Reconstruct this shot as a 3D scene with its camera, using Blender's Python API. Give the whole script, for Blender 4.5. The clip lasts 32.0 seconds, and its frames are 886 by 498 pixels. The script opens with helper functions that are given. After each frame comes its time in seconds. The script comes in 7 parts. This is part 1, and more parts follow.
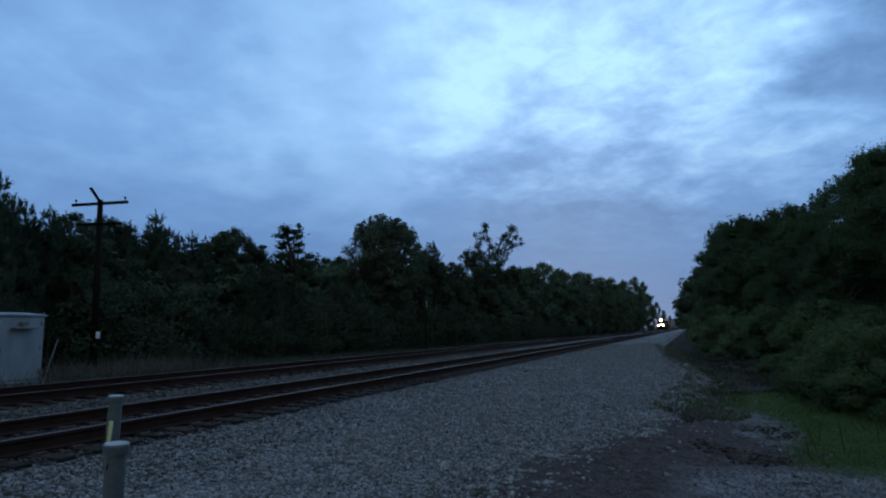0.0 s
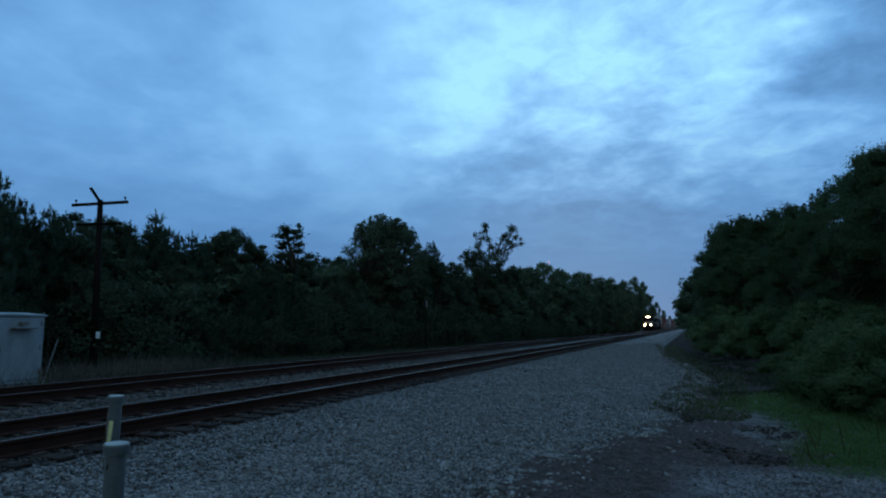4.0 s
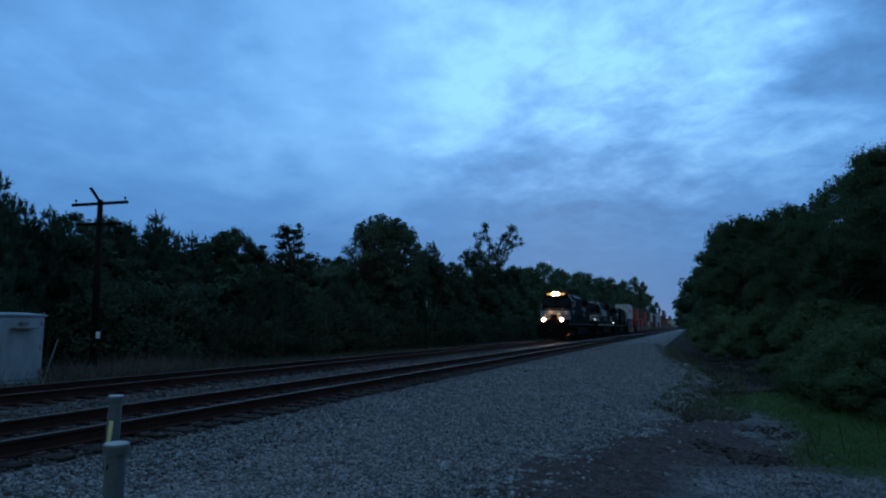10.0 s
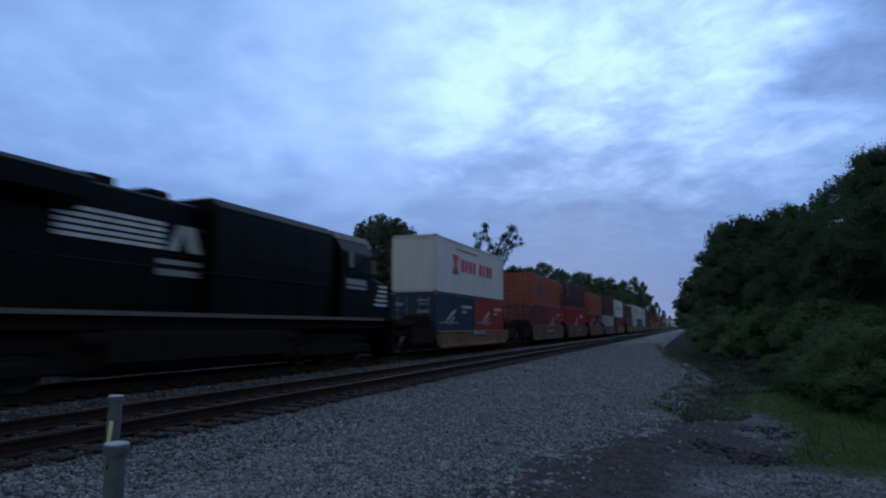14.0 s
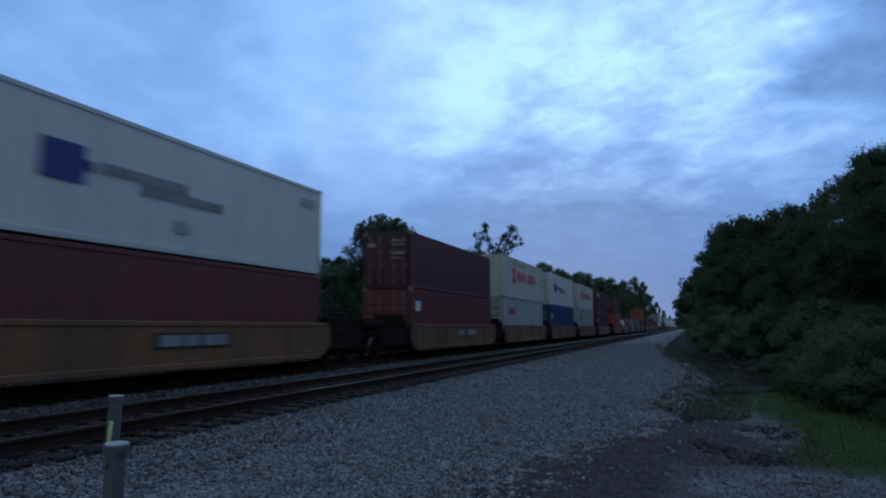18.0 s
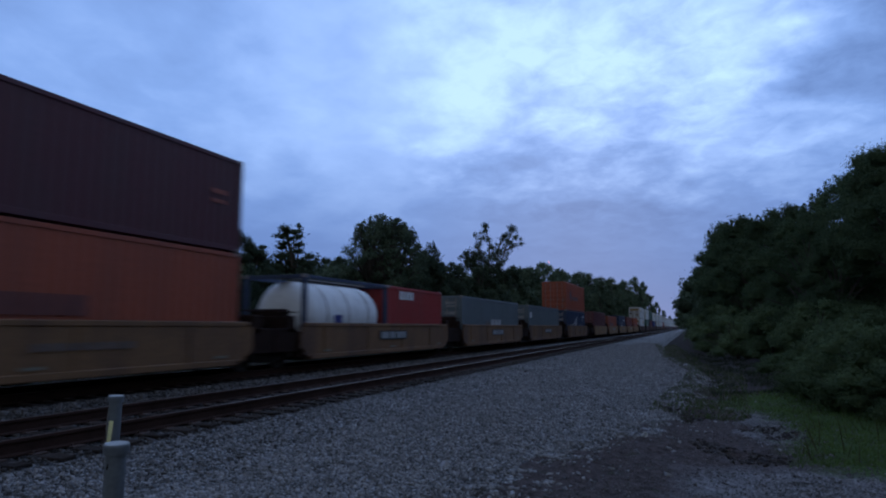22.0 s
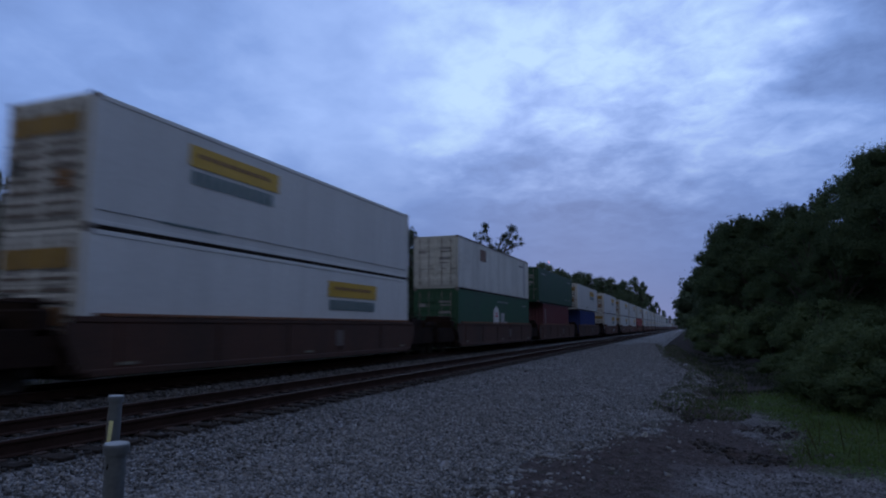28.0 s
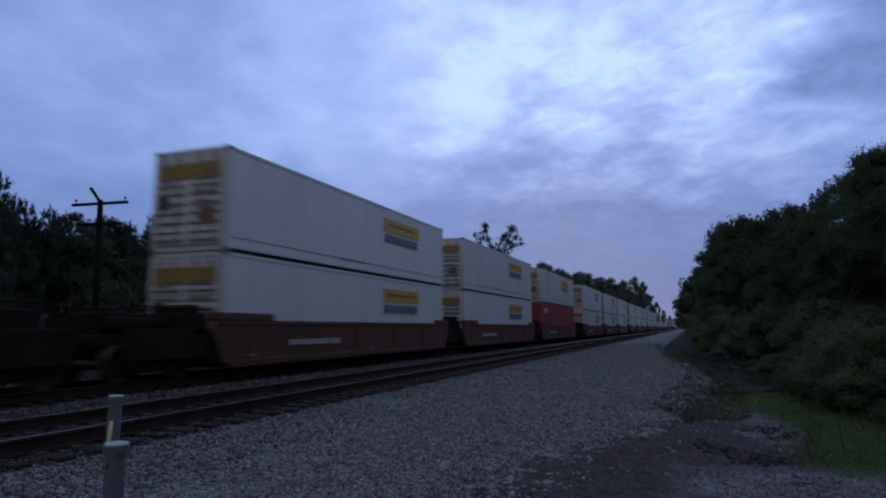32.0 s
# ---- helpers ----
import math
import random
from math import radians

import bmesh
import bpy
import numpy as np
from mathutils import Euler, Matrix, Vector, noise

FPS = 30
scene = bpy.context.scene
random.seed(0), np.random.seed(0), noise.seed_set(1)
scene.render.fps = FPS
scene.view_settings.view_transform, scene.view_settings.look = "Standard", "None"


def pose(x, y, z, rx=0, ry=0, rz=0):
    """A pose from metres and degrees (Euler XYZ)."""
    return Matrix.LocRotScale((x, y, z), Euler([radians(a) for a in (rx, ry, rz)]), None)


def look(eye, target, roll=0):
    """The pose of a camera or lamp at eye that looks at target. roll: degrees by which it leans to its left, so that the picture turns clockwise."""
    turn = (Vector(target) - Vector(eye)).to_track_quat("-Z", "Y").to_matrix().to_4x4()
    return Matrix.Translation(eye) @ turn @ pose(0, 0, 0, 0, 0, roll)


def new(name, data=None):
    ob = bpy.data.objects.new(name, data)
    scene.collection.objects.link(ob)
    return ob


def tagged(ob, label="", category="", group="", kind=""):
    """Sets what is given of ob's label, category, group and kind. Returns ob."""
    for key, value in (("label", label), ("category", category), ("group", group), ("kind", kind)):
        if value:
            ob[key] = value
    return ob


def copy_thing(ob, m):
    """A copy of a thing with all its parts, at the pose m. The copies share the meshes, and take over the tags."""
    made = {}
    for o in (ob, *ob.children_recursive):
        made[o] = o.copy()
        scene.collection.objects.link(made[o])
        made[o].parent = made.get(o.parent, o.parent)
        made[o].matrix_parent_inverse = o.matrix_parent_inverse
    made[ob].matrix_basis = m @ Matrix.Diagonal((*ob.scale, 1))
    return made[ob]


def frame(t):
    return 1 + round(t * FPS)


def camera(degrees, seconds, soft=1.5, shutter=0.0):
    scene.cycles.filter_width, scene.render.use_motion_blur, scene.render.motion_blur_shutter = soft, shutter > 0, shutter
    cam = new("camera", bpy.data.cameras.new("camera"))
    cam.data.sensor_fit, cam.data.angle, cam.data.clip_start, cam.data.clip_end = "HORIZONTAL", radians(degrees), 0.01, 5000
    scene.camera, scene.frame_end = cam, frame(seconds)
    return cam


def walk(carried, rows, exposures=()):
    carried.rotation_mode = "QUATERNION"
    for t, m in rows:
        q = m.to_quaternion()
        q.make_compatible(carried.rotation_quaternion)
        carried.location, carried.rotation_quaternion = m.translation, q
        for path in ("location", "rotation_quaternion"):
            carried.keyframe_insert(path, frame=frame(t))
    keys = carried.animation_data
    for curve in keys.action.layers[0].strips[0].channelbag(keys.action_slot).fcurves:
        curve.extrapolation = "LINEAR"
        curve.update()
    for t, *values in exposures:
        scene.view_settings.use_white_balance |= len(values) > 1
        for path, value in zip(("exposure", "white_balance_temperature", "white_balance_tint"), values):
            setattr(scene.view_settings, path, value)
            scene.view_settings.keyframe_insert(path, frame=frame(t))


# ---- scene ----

# ---------- camera ----------
EYE = (0.0, 0.0, 1.259)
cam = camera(69.55, 32.0, soft=2.05, shutter=0.4)
VIEW = Matrix.Translation(EYE) @ pose(0, 0, 0, 96.97, 0, 20.98)
EXPOSE = [(0.0, 0.09, 5600, -5),
          (1.0, 0.00, 5380, -9),
          (2.0, -0.03, 5330, -9),
          (3.0, -0.02, 5210, -13),
          (6.0, -0.06, 4860, -20),
          (7.0, -0.09, 4750, -22),
          (8.0, -0.11, 4700, -20),
          (9.0, -0.18, 4660, -19),
          (10.0, -0.15, 4660, -12),
          (11.0, -0.14, 4760, -8),
          (12.0, -0.02, 5050, -2),
          (13.0, 0.15, 5380, 1),
          (14.0, 0.24, 5680, 7),
          (17.0, 0.13, 5450, 3),
          (18.0, 0.13, 5350, 2),
          (19.0, 0.11, 5410, 2),
          (20.0, 0.11, 5570, 10),
          (21.0, 0.12, 5570, 10),
          (22.0, 0.12, 5600, 13),
          (23.0, 0.08, 5710, 21),
          (24.0, 0.06, 5850, 21),
          (25.0, -0.03, 5500, 14),
          (28.0, -0.10, 5710, 18),
          (29.0, 0.04, 6060, 24),
          (30.0, 0.19, 6690, 26),
          (31.0, 0.12, 6250, 26),
          (32.0, -0.01, 5960, 21)]
walk(cam, [(0.0, VIEW), (32.0, VIEW)], EXPOSE)

# ---------- sky and light ----------
SPEED = 26.316          # train, metres a second towards the camera
NEAR, FAR = -7.955, -12.755   # centre lines of the two tracks; rail tops at z = 0


def build_world():
    w = bpy.data.worlds.new("dusk_sky")
    scene.world = w
    w.use_nodes = True
    nt = w.node_tree
    nt.nodes.clear()
    N, L = nt.nodes.new, nt.links.new

    def math_node(op, a, b=None, clamp=False):
        n = N("ShaderNodeMath")
        n.operation, n.use_clamp = op, clamp
        for i, v in enumerate((a, b)):
            if v is None:
                continue
            if isinstance(v, (int, float)):
                n.inputs[i].default_value = v
            else:
                L(v, n.inputs[i])
        return n.outputs[0]

    tc = N("ShaderNodeTexCoord")
    sep = N("ShaderNodeSeparateXYZ")
    L(tc.outputs["Generated"], sep.inputs[0])
    zz = math_node("ADD", math_node("MAXIMUM", sep.outputs[2], 0.0), 0.22)
    px, py = math_node("DIVIDE", sep.outputs[0], zz), math_node("DIVIDE", sep.outputs[1], zz)
    plane = N("ShaderNodeCombineXYZ")
    L(px, plane.inputs[0]), L(py, plane.inputs[1])

    def clouds(scale, detail, rough, distort, offset, stretch=(1, 1, 1)):
        mp = N("ShaderNodeMapping")
        mp.inputs["Location"].default_value = offset
        mp.inputs["Scale"].default_value = stretch
        mp.inputs["Rotation"].default_value = (0, 0, 0.5)
        L(plane.outputs[0], mp.inputs[0])
        n = N("ShaderNodeTexNoise")
        n.inputs["Scale"].default_value = scale
        n.inputs["Detail"].default_value = detail
        n.inputs["Roughness"].default_value = rough
        n.inputs["Distortion"].default_value = distort
        L(mp.outputs[0], n.inputs["Vector"])
        return n.outputs[0]

    big = clouds(1.6, 4, 0.5, 0.3, (1.3, 0.4, 0), (1.0, 1.25, 1))
    fine = clouds(7.0, 5, 0.55, 0.2, (4.1, 2.2, 0), (1.0, 0.9, 1))
    # thin cloud over the afterglow, wide and soft
    glow = N("ShaderNodeVectorMath")
    glow.operation = "DOT_PRODUCT"
    nrm = N("ShaderNodeVectorMath")
    nrm.operation = "NORMALIZE"
    L(tc.outputs["Generated"], nrm.inputs[0])
    L(nrm.outputs[0], glow.inputs[0])
    glow.inputs[1].default_value = GLOW
    t1 = math_node("MULTIPLY", math_node("SUBTRACT", big, 0.5), 0.16)
    t2 = math_node("MULTIPLY", math_node("SUBTRACT", fine, 0.5), 0.17)
    val = math_node("ADD", math_node("ADD", t1, t2), 0.63)
    # thinner (+) and thicker (-) stretches of the cloud deck, with ragged edges
    rag = N("ShaderNodeTexNoise")
    rag.inputs["Scale"].default_value, rag.inputs["Detail"].default_value, rag.inputs["Roughness"].default_value = 3.2, 5, 0.5
    L(plane.outputs[0], rag.inputs["Vector"])
    off, warp = N("ShaderNodeVectorMath"), N("ShaderNodeVectorMath")
    off.operation, off.inputs[1].default_value = "SUBTRACT", (0.5, 0.5, 0.5)
    L(rag.outputs["Color"], off.inputs[0])
    warp.operation, warp.inputs[1].default_value = "MULTIPLY_ADD", (0.36, 0.26, 0.36)
    L(off.outputs[0], warp.inputs[0]), L(nrm.outputs[0], warp.inputs[2])
    ragged = N("ShaderNodeVectorMath")
    ragged.operation = "NORMALIZE"
    L(warp.outputs[0], ragged.inputs[0])
    for x, y, z, edge, k in THIN:
        dot = N("ShaderNodeVectorMath")
        dot.operation = "DOT_PRODUCT"
        L(ragged.outputs[0], dot.inputs[0])
        dot.inputs[1].default_value = (x, y, z)
        mr = N("ShaderNodeMapRange")
        mr.interpolation_type = "SMOOTHSTEP"
        L(dot.outputs["Value"], mr.inputs["Value"])
        mr.inputs["From Min"].default_value, mr.inputs["From Max"].default_value = edge, 1.0
        mr.inputs["To Max"].default_value = k
        val = math_node("ADD", val, mr.outputs[0])
    # broken cloud in front of the brightest part
    small = clouds(11.0, 6, 0.6, 0.4, (2.7, 5.1, 0))
    dot = N("ShaderNodeVectorMath")
    dot.operation, dot.inputs[1].default_value = "DOT_PRODUCT", (-0.046, 0.933, 0.357)
    L(ragged.outputs[0], dot.inputs[0])
    zone = N("ShaderNodeMapRange")
    L(dot.outputs["Value"], zone.inputs["Value"])
    zone.inputs["From Min"].default_value, zone.inputs["From Max"].default_value = 0.9108, 1.0
    zone.inputs["To Max"].default_value = 0.40
    val = math_node("ADD", val, math_node("MULTIPLY", math_node("SUBTRACT", small, 0.5), zone.outputs[0]))
    ramp = N("ShaderNodeValToRGB")
    L(val, ramp.inputs[0])
    el = ramp.color_ramp.elements
    el[0].position, el[0].color = 0.34, (0.108, 0.172, 0.345, 1)
    el[1].position, el[1].color = 0.95, (0.64, 0.86, 1.0, 1)
    for p, c in ((0.50, (0.168, 0.265, 0.50, 1)), (0.66, (0.28, 0.425, 0.74, 1)), (0.80, (0.44, 0.61, 0.94, 1))):
        e = el.new(p)
        e.color = c
    # a low, hazy band of darker cloud over the woods
    low = N("ShaderNodeMapRange")
    low.interpolation_type = "SMOOTHSTEP"
    L(sep.outputs[2], low.inputs["Value"])
    low.inputs["From Min"].default_value, low.inputs["From Max"].default_value = 0.02, 0.34
    mixlow = N("ShaderNodeMix")
    mixlow.data_type = "RGBA"
    L(math_node("ADD", math_node("MULTIPLY", low.outputs[0], 0.95), 0.05), mixlow.inputs[0])
    mixlow.inputs[6].default_value = (0.128, 0.205, 0.425, 1)
    L(ramp.outputs[0], mixlow.inputs[7])
    # dusk: the sky is dimmer away from the afterglow
    fall = N("ShaderNodeMapRange")
    fall.interpolation_type = "SMOOTHSTEP"
    L(glow.outputs["Value"], fall.inputs["Value"])
    fall.inputs["From Min"].default_value, fall.inputs["From Max"].default_value = -0.2, 0.60
    fall.inputs["To Min"].default_value, fall.inputs["To Max"].default_value = 0.62, 1.0
    grey = N("ShaderNodeMix")
    grey.data_type = "RGBA"
    far_mix = N("ShaderNodeMapRange")
    L(fall.outputs[0], far_mix.inputs["Value"])
    far_mix.inputs["From Min"].default_value, far_mix.inputs["From Max"].default_value = 0.62, 1.0
    L(far_mix.outputs[0], grey.inputs[0])
    grey.inputs[6].default_value = (0.46, 0.49, 0.52, 1)
    L(mixlow.outputs[2], grey.inputs[7])
    sky = N("ShaderNodeTexSky")
    sky.sky_type, sky.sun_disc = "NISHITA", False
    sky.sun_elevation, sky.sun_rotation = radians(15), radians(-9.7)
    bg1, bg2, add = N("ShaderNodeBackground"), N("ShaderNodeBackground"), N("ShaderNodeAddShader")
    L(grey.outputs[2], bg1.inputs[0])
    L(math_node("MULTIPLY", fall.outputs[0], CLOUD), bg1.inputs[1])
    L(sky.outputs[0], bg2.inputs[0])
    bg2.inputs[1].default_value = 0.002
    out = N("ShaderNodeOutputWorld")
    L(bg1.outputs[0], add.inputs[0]), L(bg2.outputs[0], add.inputs[1]), L(add.outputs[0], out.inputs[0])


THIN = [(-0.215, 0.907, 0.362, 0.9800, 0.16), (0.009, 0.922, 0.386, 0.9700, 0.22), (0.135, 0.936, 0.324, 0.9760, 0.05), (0.152, 0.970, 0.190, 0.9780, 0.03), (-0.300, 0.868, 0.396, 0.9830, 0.08), (-0.445, 0.819, 0.363, 0.9600, 0.13),
        (-0.657, 0.690, 0.303, 0.9736, 0.05), (-0.771, 0.544, 0.330, 0.9648, 0.01), (0.230, 0.900, 0.371, 0.9890, -0.15), (-0.160, 0.964, 0.214, 0.9840, -0.07),
        (-0.599, 0.699, 0.391, 0.9887, -0.05), (0.031, 0.981, 0.194, 0.9800, -0.03)]
GLOW = (-0.156, 0.914, 0.375)
CLOUD = 0.90
build_world()
sun = new("sun", bpy.data.lights.new("sun", "SUN"))
sun.data.energy, sun.data.angle, sun.data.color = 0.10, radians(60), (1.0, 0.96, 0.90)
sun.matrix_world = look((0, 0, 50), (50 * 0.156, -50 * 0.914, 50 - 50 * 0.6))


# ---------- materials ----------
def material(name, base, rough=0.7, metal=0.0, vary=0.25, scale=3.0, grain=40.0, bump=0.15, tint=None, streak=0.0,
             rand=0.0, island=0.0, spec=0.5, coord="Object"):
    m = bpy.data.materials.new(name)
    m.use_nodes = True
    nt = m.node_tree
    N, L = nt.nodes.new, nt.links.new
    b = nt.nodes["Principled BSDF"]
    tc = N("ShaderNodeTexCoord")
    n1, n2 = N("ShaderNodeTexNoise"), N("ShaderNodeTexNoise")
    n1.inputs["Scale"].default_value, n2.inputs["Scale"].default_value = scale, grain
    n1.inputs["Detail"].default_value = n2.inputs["Detail"].default_value = 4
    src = tc.outputs[coord]
    if streak:
        mp = N("ShaderNodeMapping")
        mp.inputs["Scale"].default_value = (1, 1, streak)
        L(src, mp.inputs[0])
        L(mp.outputs[0], n1.inputs["Vector"])
    else:
        L(src, n1.inputs["Vector"])
    L(src, n2.inputs["Vector"])
    mix = N("ShaderNodeMix")
    mix.data_type = "RGBA"
    other = tint if tint else tuple(c * 0.45 for c in base)
    mix.inputs[6].default_value, mix.inputs[7].default_value = (*base, 1), (*other, 1)
    mr = N("ShaderNodeMapRange")
    mr.inputs["From Min"].default_value, mr.inputs["From Max"].default_value = 0.42, 0.72
    mr.inputs["To Max"].default_value = min(1.0, vary * 2)
    L(n1.outputs[0], mr.inputs["Value"])
    L(mr.outputs[0], mix.inputs[0])
    hsv = N("ShaderNodeHueSaturation")
    L(mix.outputs[2], hsv.inputs["Color"])
    gm = N("ShaderNodeMapRange")
    gm.inputs["From Min"].default_value, gm.inputs["From Max"].default_value = 0.3, 0.7
    gm.inputs["To Min"].default_value, gm.inputs["To Max"].default_value = 1 - vary * 0.5, 1 + vary * 0.5
    L(n2.outputs[0], gm.inputs["Value"])
    val = gm.outputs[0]
    for amount, node, sock in ((rand, "ShaderNodeObjectInfo", "Random"), (island, "ShaderNodeNewGeometry", "Random Per Island")):
        if amount:
            o = N(node)
            r = N("ShaderNodeMapRange")
            r.inputs["To Min"].default_value, r.inputs["To Max"].default_value = 1 - amount, 1 + amount
            L(o.outputs[sock], r.inputs["Value"])
            mu = N("ShaderNodeMath")
            mu.operation = "MULTIPLY"
            L(val, mu.inputs[0]), L(r.outputs[0], mu.inputs[1])
            val = mu.outputs[0]
    L(val, hsv.inputs["Value"])
    L(hsv.outputs[0], b.inputs["Base Color"])
    b.inputs["Roughness"].default_value, b.inputs["Metallic"].default_value = rough, metal
    b.inputs["Specular IOR Level"].default_value = spec
    if bump:
        bp = N("ShaderNodeBump")
        bp.inputs["Strength"].default_value, bp.inputs["Distance"].default_value = bump, 0.02
        L(n2.outputs[0], bp.inputs["Height"])
        L(bp.outputs[0], b.inputs["Normal"])
    return m


def lamp_material(name, color, strength):
    m = bpy.data.materials.new(name)
    m.use_nodes = True
    b = m.node_tree.nodes["Principled BSDF"]
    b.inputs["Base Color"].default_value = (*color, 1)
    b.inputs["Emission Color"].default_value = (*color, 1)
    b.inputs["Emission Strength"].default_value = strength
    return m


M = {
    "ballast": material("ballast_gravel", (0.21, 0.21, 0.215), 0.95, vary=0.6, scale=0.6, grain=26, bump=0.9),
    "stone": material("ballast_stone", (0.238, 0.236, 0.240), 0.95, vary=0.4, scale=5, grain=60, bump=0.3, island=0.55, spec=0.12),
    "rail_side": material("rusty_rail", (0.040, 0.022, 0.017), 0.92, vary=0.4, scale=2, grain=60, bump=0.2, spec=0.15),
    "rail_top": material("worn_rail_head", (0.22, 0.185, 0.17), 0.34, 1.0, vary=0.2, scale=1, grain=30, bump=0.02),
    "tie": material("creosoted_timber", (0.030, 0.022, 0.018), 0.95, vary=0.5, scale=4, grain=50, bump=0.5, rand=0.35, spec=0.2),
    "plate": material("rusty_plate", (0.07, 0.04, 0.03), 0.8, vary=0.4, grain=60),
    "black": material("black_engine_paint", (0.0045, 0.0045, 0.005), 0.5, vary=0.3, scale=1.2, grain=30, bump=0.05, streak=0.3, spec=0.09),
    "underbody": material("grimy_black_steel", (0.021, 0.017, 0.015), 0.9, vary=0.4, scale=3, grain=30, bump=0.2, spec=0.08),
    "end_steel": material("rusty_platform_steel", (0.024, 0.014, 0.011), 0.9, vary=0.45, scale=2, grain=20, bump=0.15, tint=(0.013, 0.009, 0.008), spec=0.1),
    "white_stripe": material("white_stripe_paint", (0.62, 0.62, 0.62), 0.55, vary=0.25, scale=2, grain=20, bump=0.03),
    "dull_stripe": material("grimy_white_stripe", (0.13, 0.12, 0.11), 0.7, vary=0.4, scale=2, grain=30, bump=0.0),
    "grey_band": material("pale_lettering_paint", (0.30, 0.30, 0.31), 0.6, vary=0.3, scale=3, grain=20, bump=0.0),
    "roof_paint": material("weathered_roof_paint", (0.20, 0.185, 0.165), 0.75, vary=0.35, scale=2, grain=20, bump=0.03),
    "emblem_paint": material("white_emblem_paint", (0.46, 0.46, 0.47), 0.6, vary=0.3, scale=3, grain=20, bump=0.0),
    "glass": material("dark_cab_glass", (0.022, 0.028, 0.038), 0.06, vary=0.1, bump=0.0, spec=0.5),
    "wheel": material("worn_wheel_steel", (0.10, 0.085, 0.075), 0.5, 0.7, vary=0.3),
    "well_tan": material("tan_well_car_paint", (0.175, 0.092, 0.036), 0.7, vary=0.45, scale=1.1, grain=14, bump=0.08, tint=(0.085, 0.044, 0.024), streak=0.35, rand=0.12),
    "well_yellow": material("yellow_well_car_paint", (0.235, 0.130, 0.034), 0.65, vary=0.35, scale=1.1, grain=14, bump=0.08, tint=(0.12, 0.064, 0.026), streak=0.35, rand=0.1),
    "well_brown": material("brown_well_car_paint", (0.086, 0.029, 0.014), 0.8, vary=0.4, scale=1.0, grain=14, bump=0.1, tint=(0.056, 0.024, 0.012), streak=0.35, rand=0.2),
    "well_dark": material("grimy_brown_well_car_paint", (0.070, 0.029, 0.017), 0.8, vary=0.45, scale=1.0, grain=14, bump=0.1, tint=(0.040, 0.020, 0.012), streak=0.35, rand=0.2),
    "rust_lip": material("rusty_orange_lip", (0.20, 0.085, 0.035), 0.75, vary=0.4, scale=1.5, grain=14, bump=0.1, streak=0.4),
    "clod": material("gully_shade_clod", (0.068, 0.061, 0.060), 0.95, vary=0.4, scale=5, grain=60, bump=0.3, island=0.5, spec=0.08),
    "track_stone": material("grimy_ballast_stone", (0.105, 0.098, 0.094), 0.95, vary=0.4, scale=5, grain=60, bump=0.3, island=0.7, spec=0.15),
    "dirt_stone": material("dull_grey_stone", (0.072, 0.066, 0.064), 0.95, vary=0.4, scale=5, grain=60, bump=0.3, island=0.6, spec=0.15),
    "grit": material("dusty_grit", (0.14, 0.130, 0.130), 0.95, vary=0.4, scale=5, grain=60, bump=0.3, island=0.5, spec=0.1),
    "darker_stone": material("darker_ballast_stone", (0.205, 0.203, 0.207), 0.95, vary=0.4, scale=5, grain=60, bump=0.3, island=0.7, spec=0.12),
    "pale_stone": material("pale_track_stone", (0.20, 0.198, 0.206), 0.95, vary=0.4, scale=5, grain=60, bump=0.3, island=0.6, spec=0.15),
    "cast": material("galvanised_casting", (0.22, 0.20, 0.19), 0.6, 0.3, vary=0.3),
    "signal_lamp": lamp_material("lit_headlamp", (1.0, 0.45, 0.17), 900),
    "ditch_lamp": lamp_material("lit_ditch_lamp", (1.0, 0.40, 0.16), 480),
    "number_board": lamp_material("lit_number_board", (1.0, 0.36, 0.06), 1.5),
    "marker_lamp": lamp_material("lit_step_lamp", (1.0, 0.85, 0.6), 5),
    "walk_lamp": lamp_material("lit_walkway_lamp", (1.0, 0.62, 0.30), 2.5),
    "green_lamp": lamp_material("lit_green_lamp", (0.1, 1.0, 0.4), 0.8),
    "amber_lamp": lamp_material("lit_amber_lamp", (1.0, 0.16, 0.02), 2.2),
    "beacon": lamp_material("lit_red_beacon", (1.0, 0.30, 0.26), 1.6),
    "pipe_grey": material("weathered_grey_pipe", (0.125, 0.142, 0.155), 0.6, vary=0.3, scale=4, grain=40, bump=0.1, streak=0.3),
    "cap_top": material("pale_plastic", (0.36, 0.38, 0.385), 0.6, vary=0.25, scale=8, grain=60, bump=0.05),
    "reflector": material("yellow_reflective_tape", (0.86, 0.85, 0.44), 0.5, vary=0.15, grain=60, bump=0.0),
    "dull_strip": material("dirty_reflector_strip", (0.20, 0.19, 0.14), 0.6, vary=0.3, bump=0.0),
    "cabinet": material("galvanised_cabinet", (0.29, 0.33, 0.37), 0.5, 0.2, vary=0.25, scale=2, grain=20, bump=0.05, streak=0.3),
    "wood_pole": material("old_pole_timber", (0.014, 0.011, 0.010), 0.9, vary=0.5, scale=3, grain=40, bump=0.4, streak=0.1, spec=0.05),
    "white_tag": material("white_tag_paint", (0.72, 0.74, 0.76), 0.6, vary=0.15),
    "bark": material("tree_bark", (0.075, 0.06, 0.048), 0.95, vary=0.5, scale=4, grain=30, bump=0.6, streak=0.2),
    "earth": None,
}


def box_paint(name, c, dirt=0.3):
    return material(name, c, 0.6, vary=dirt, scale=0.9, grain=10, bump=0.04, streak=0.3, rand=0.10,
                    tint=tuple(0.5 * x + 0.02 for x in c))


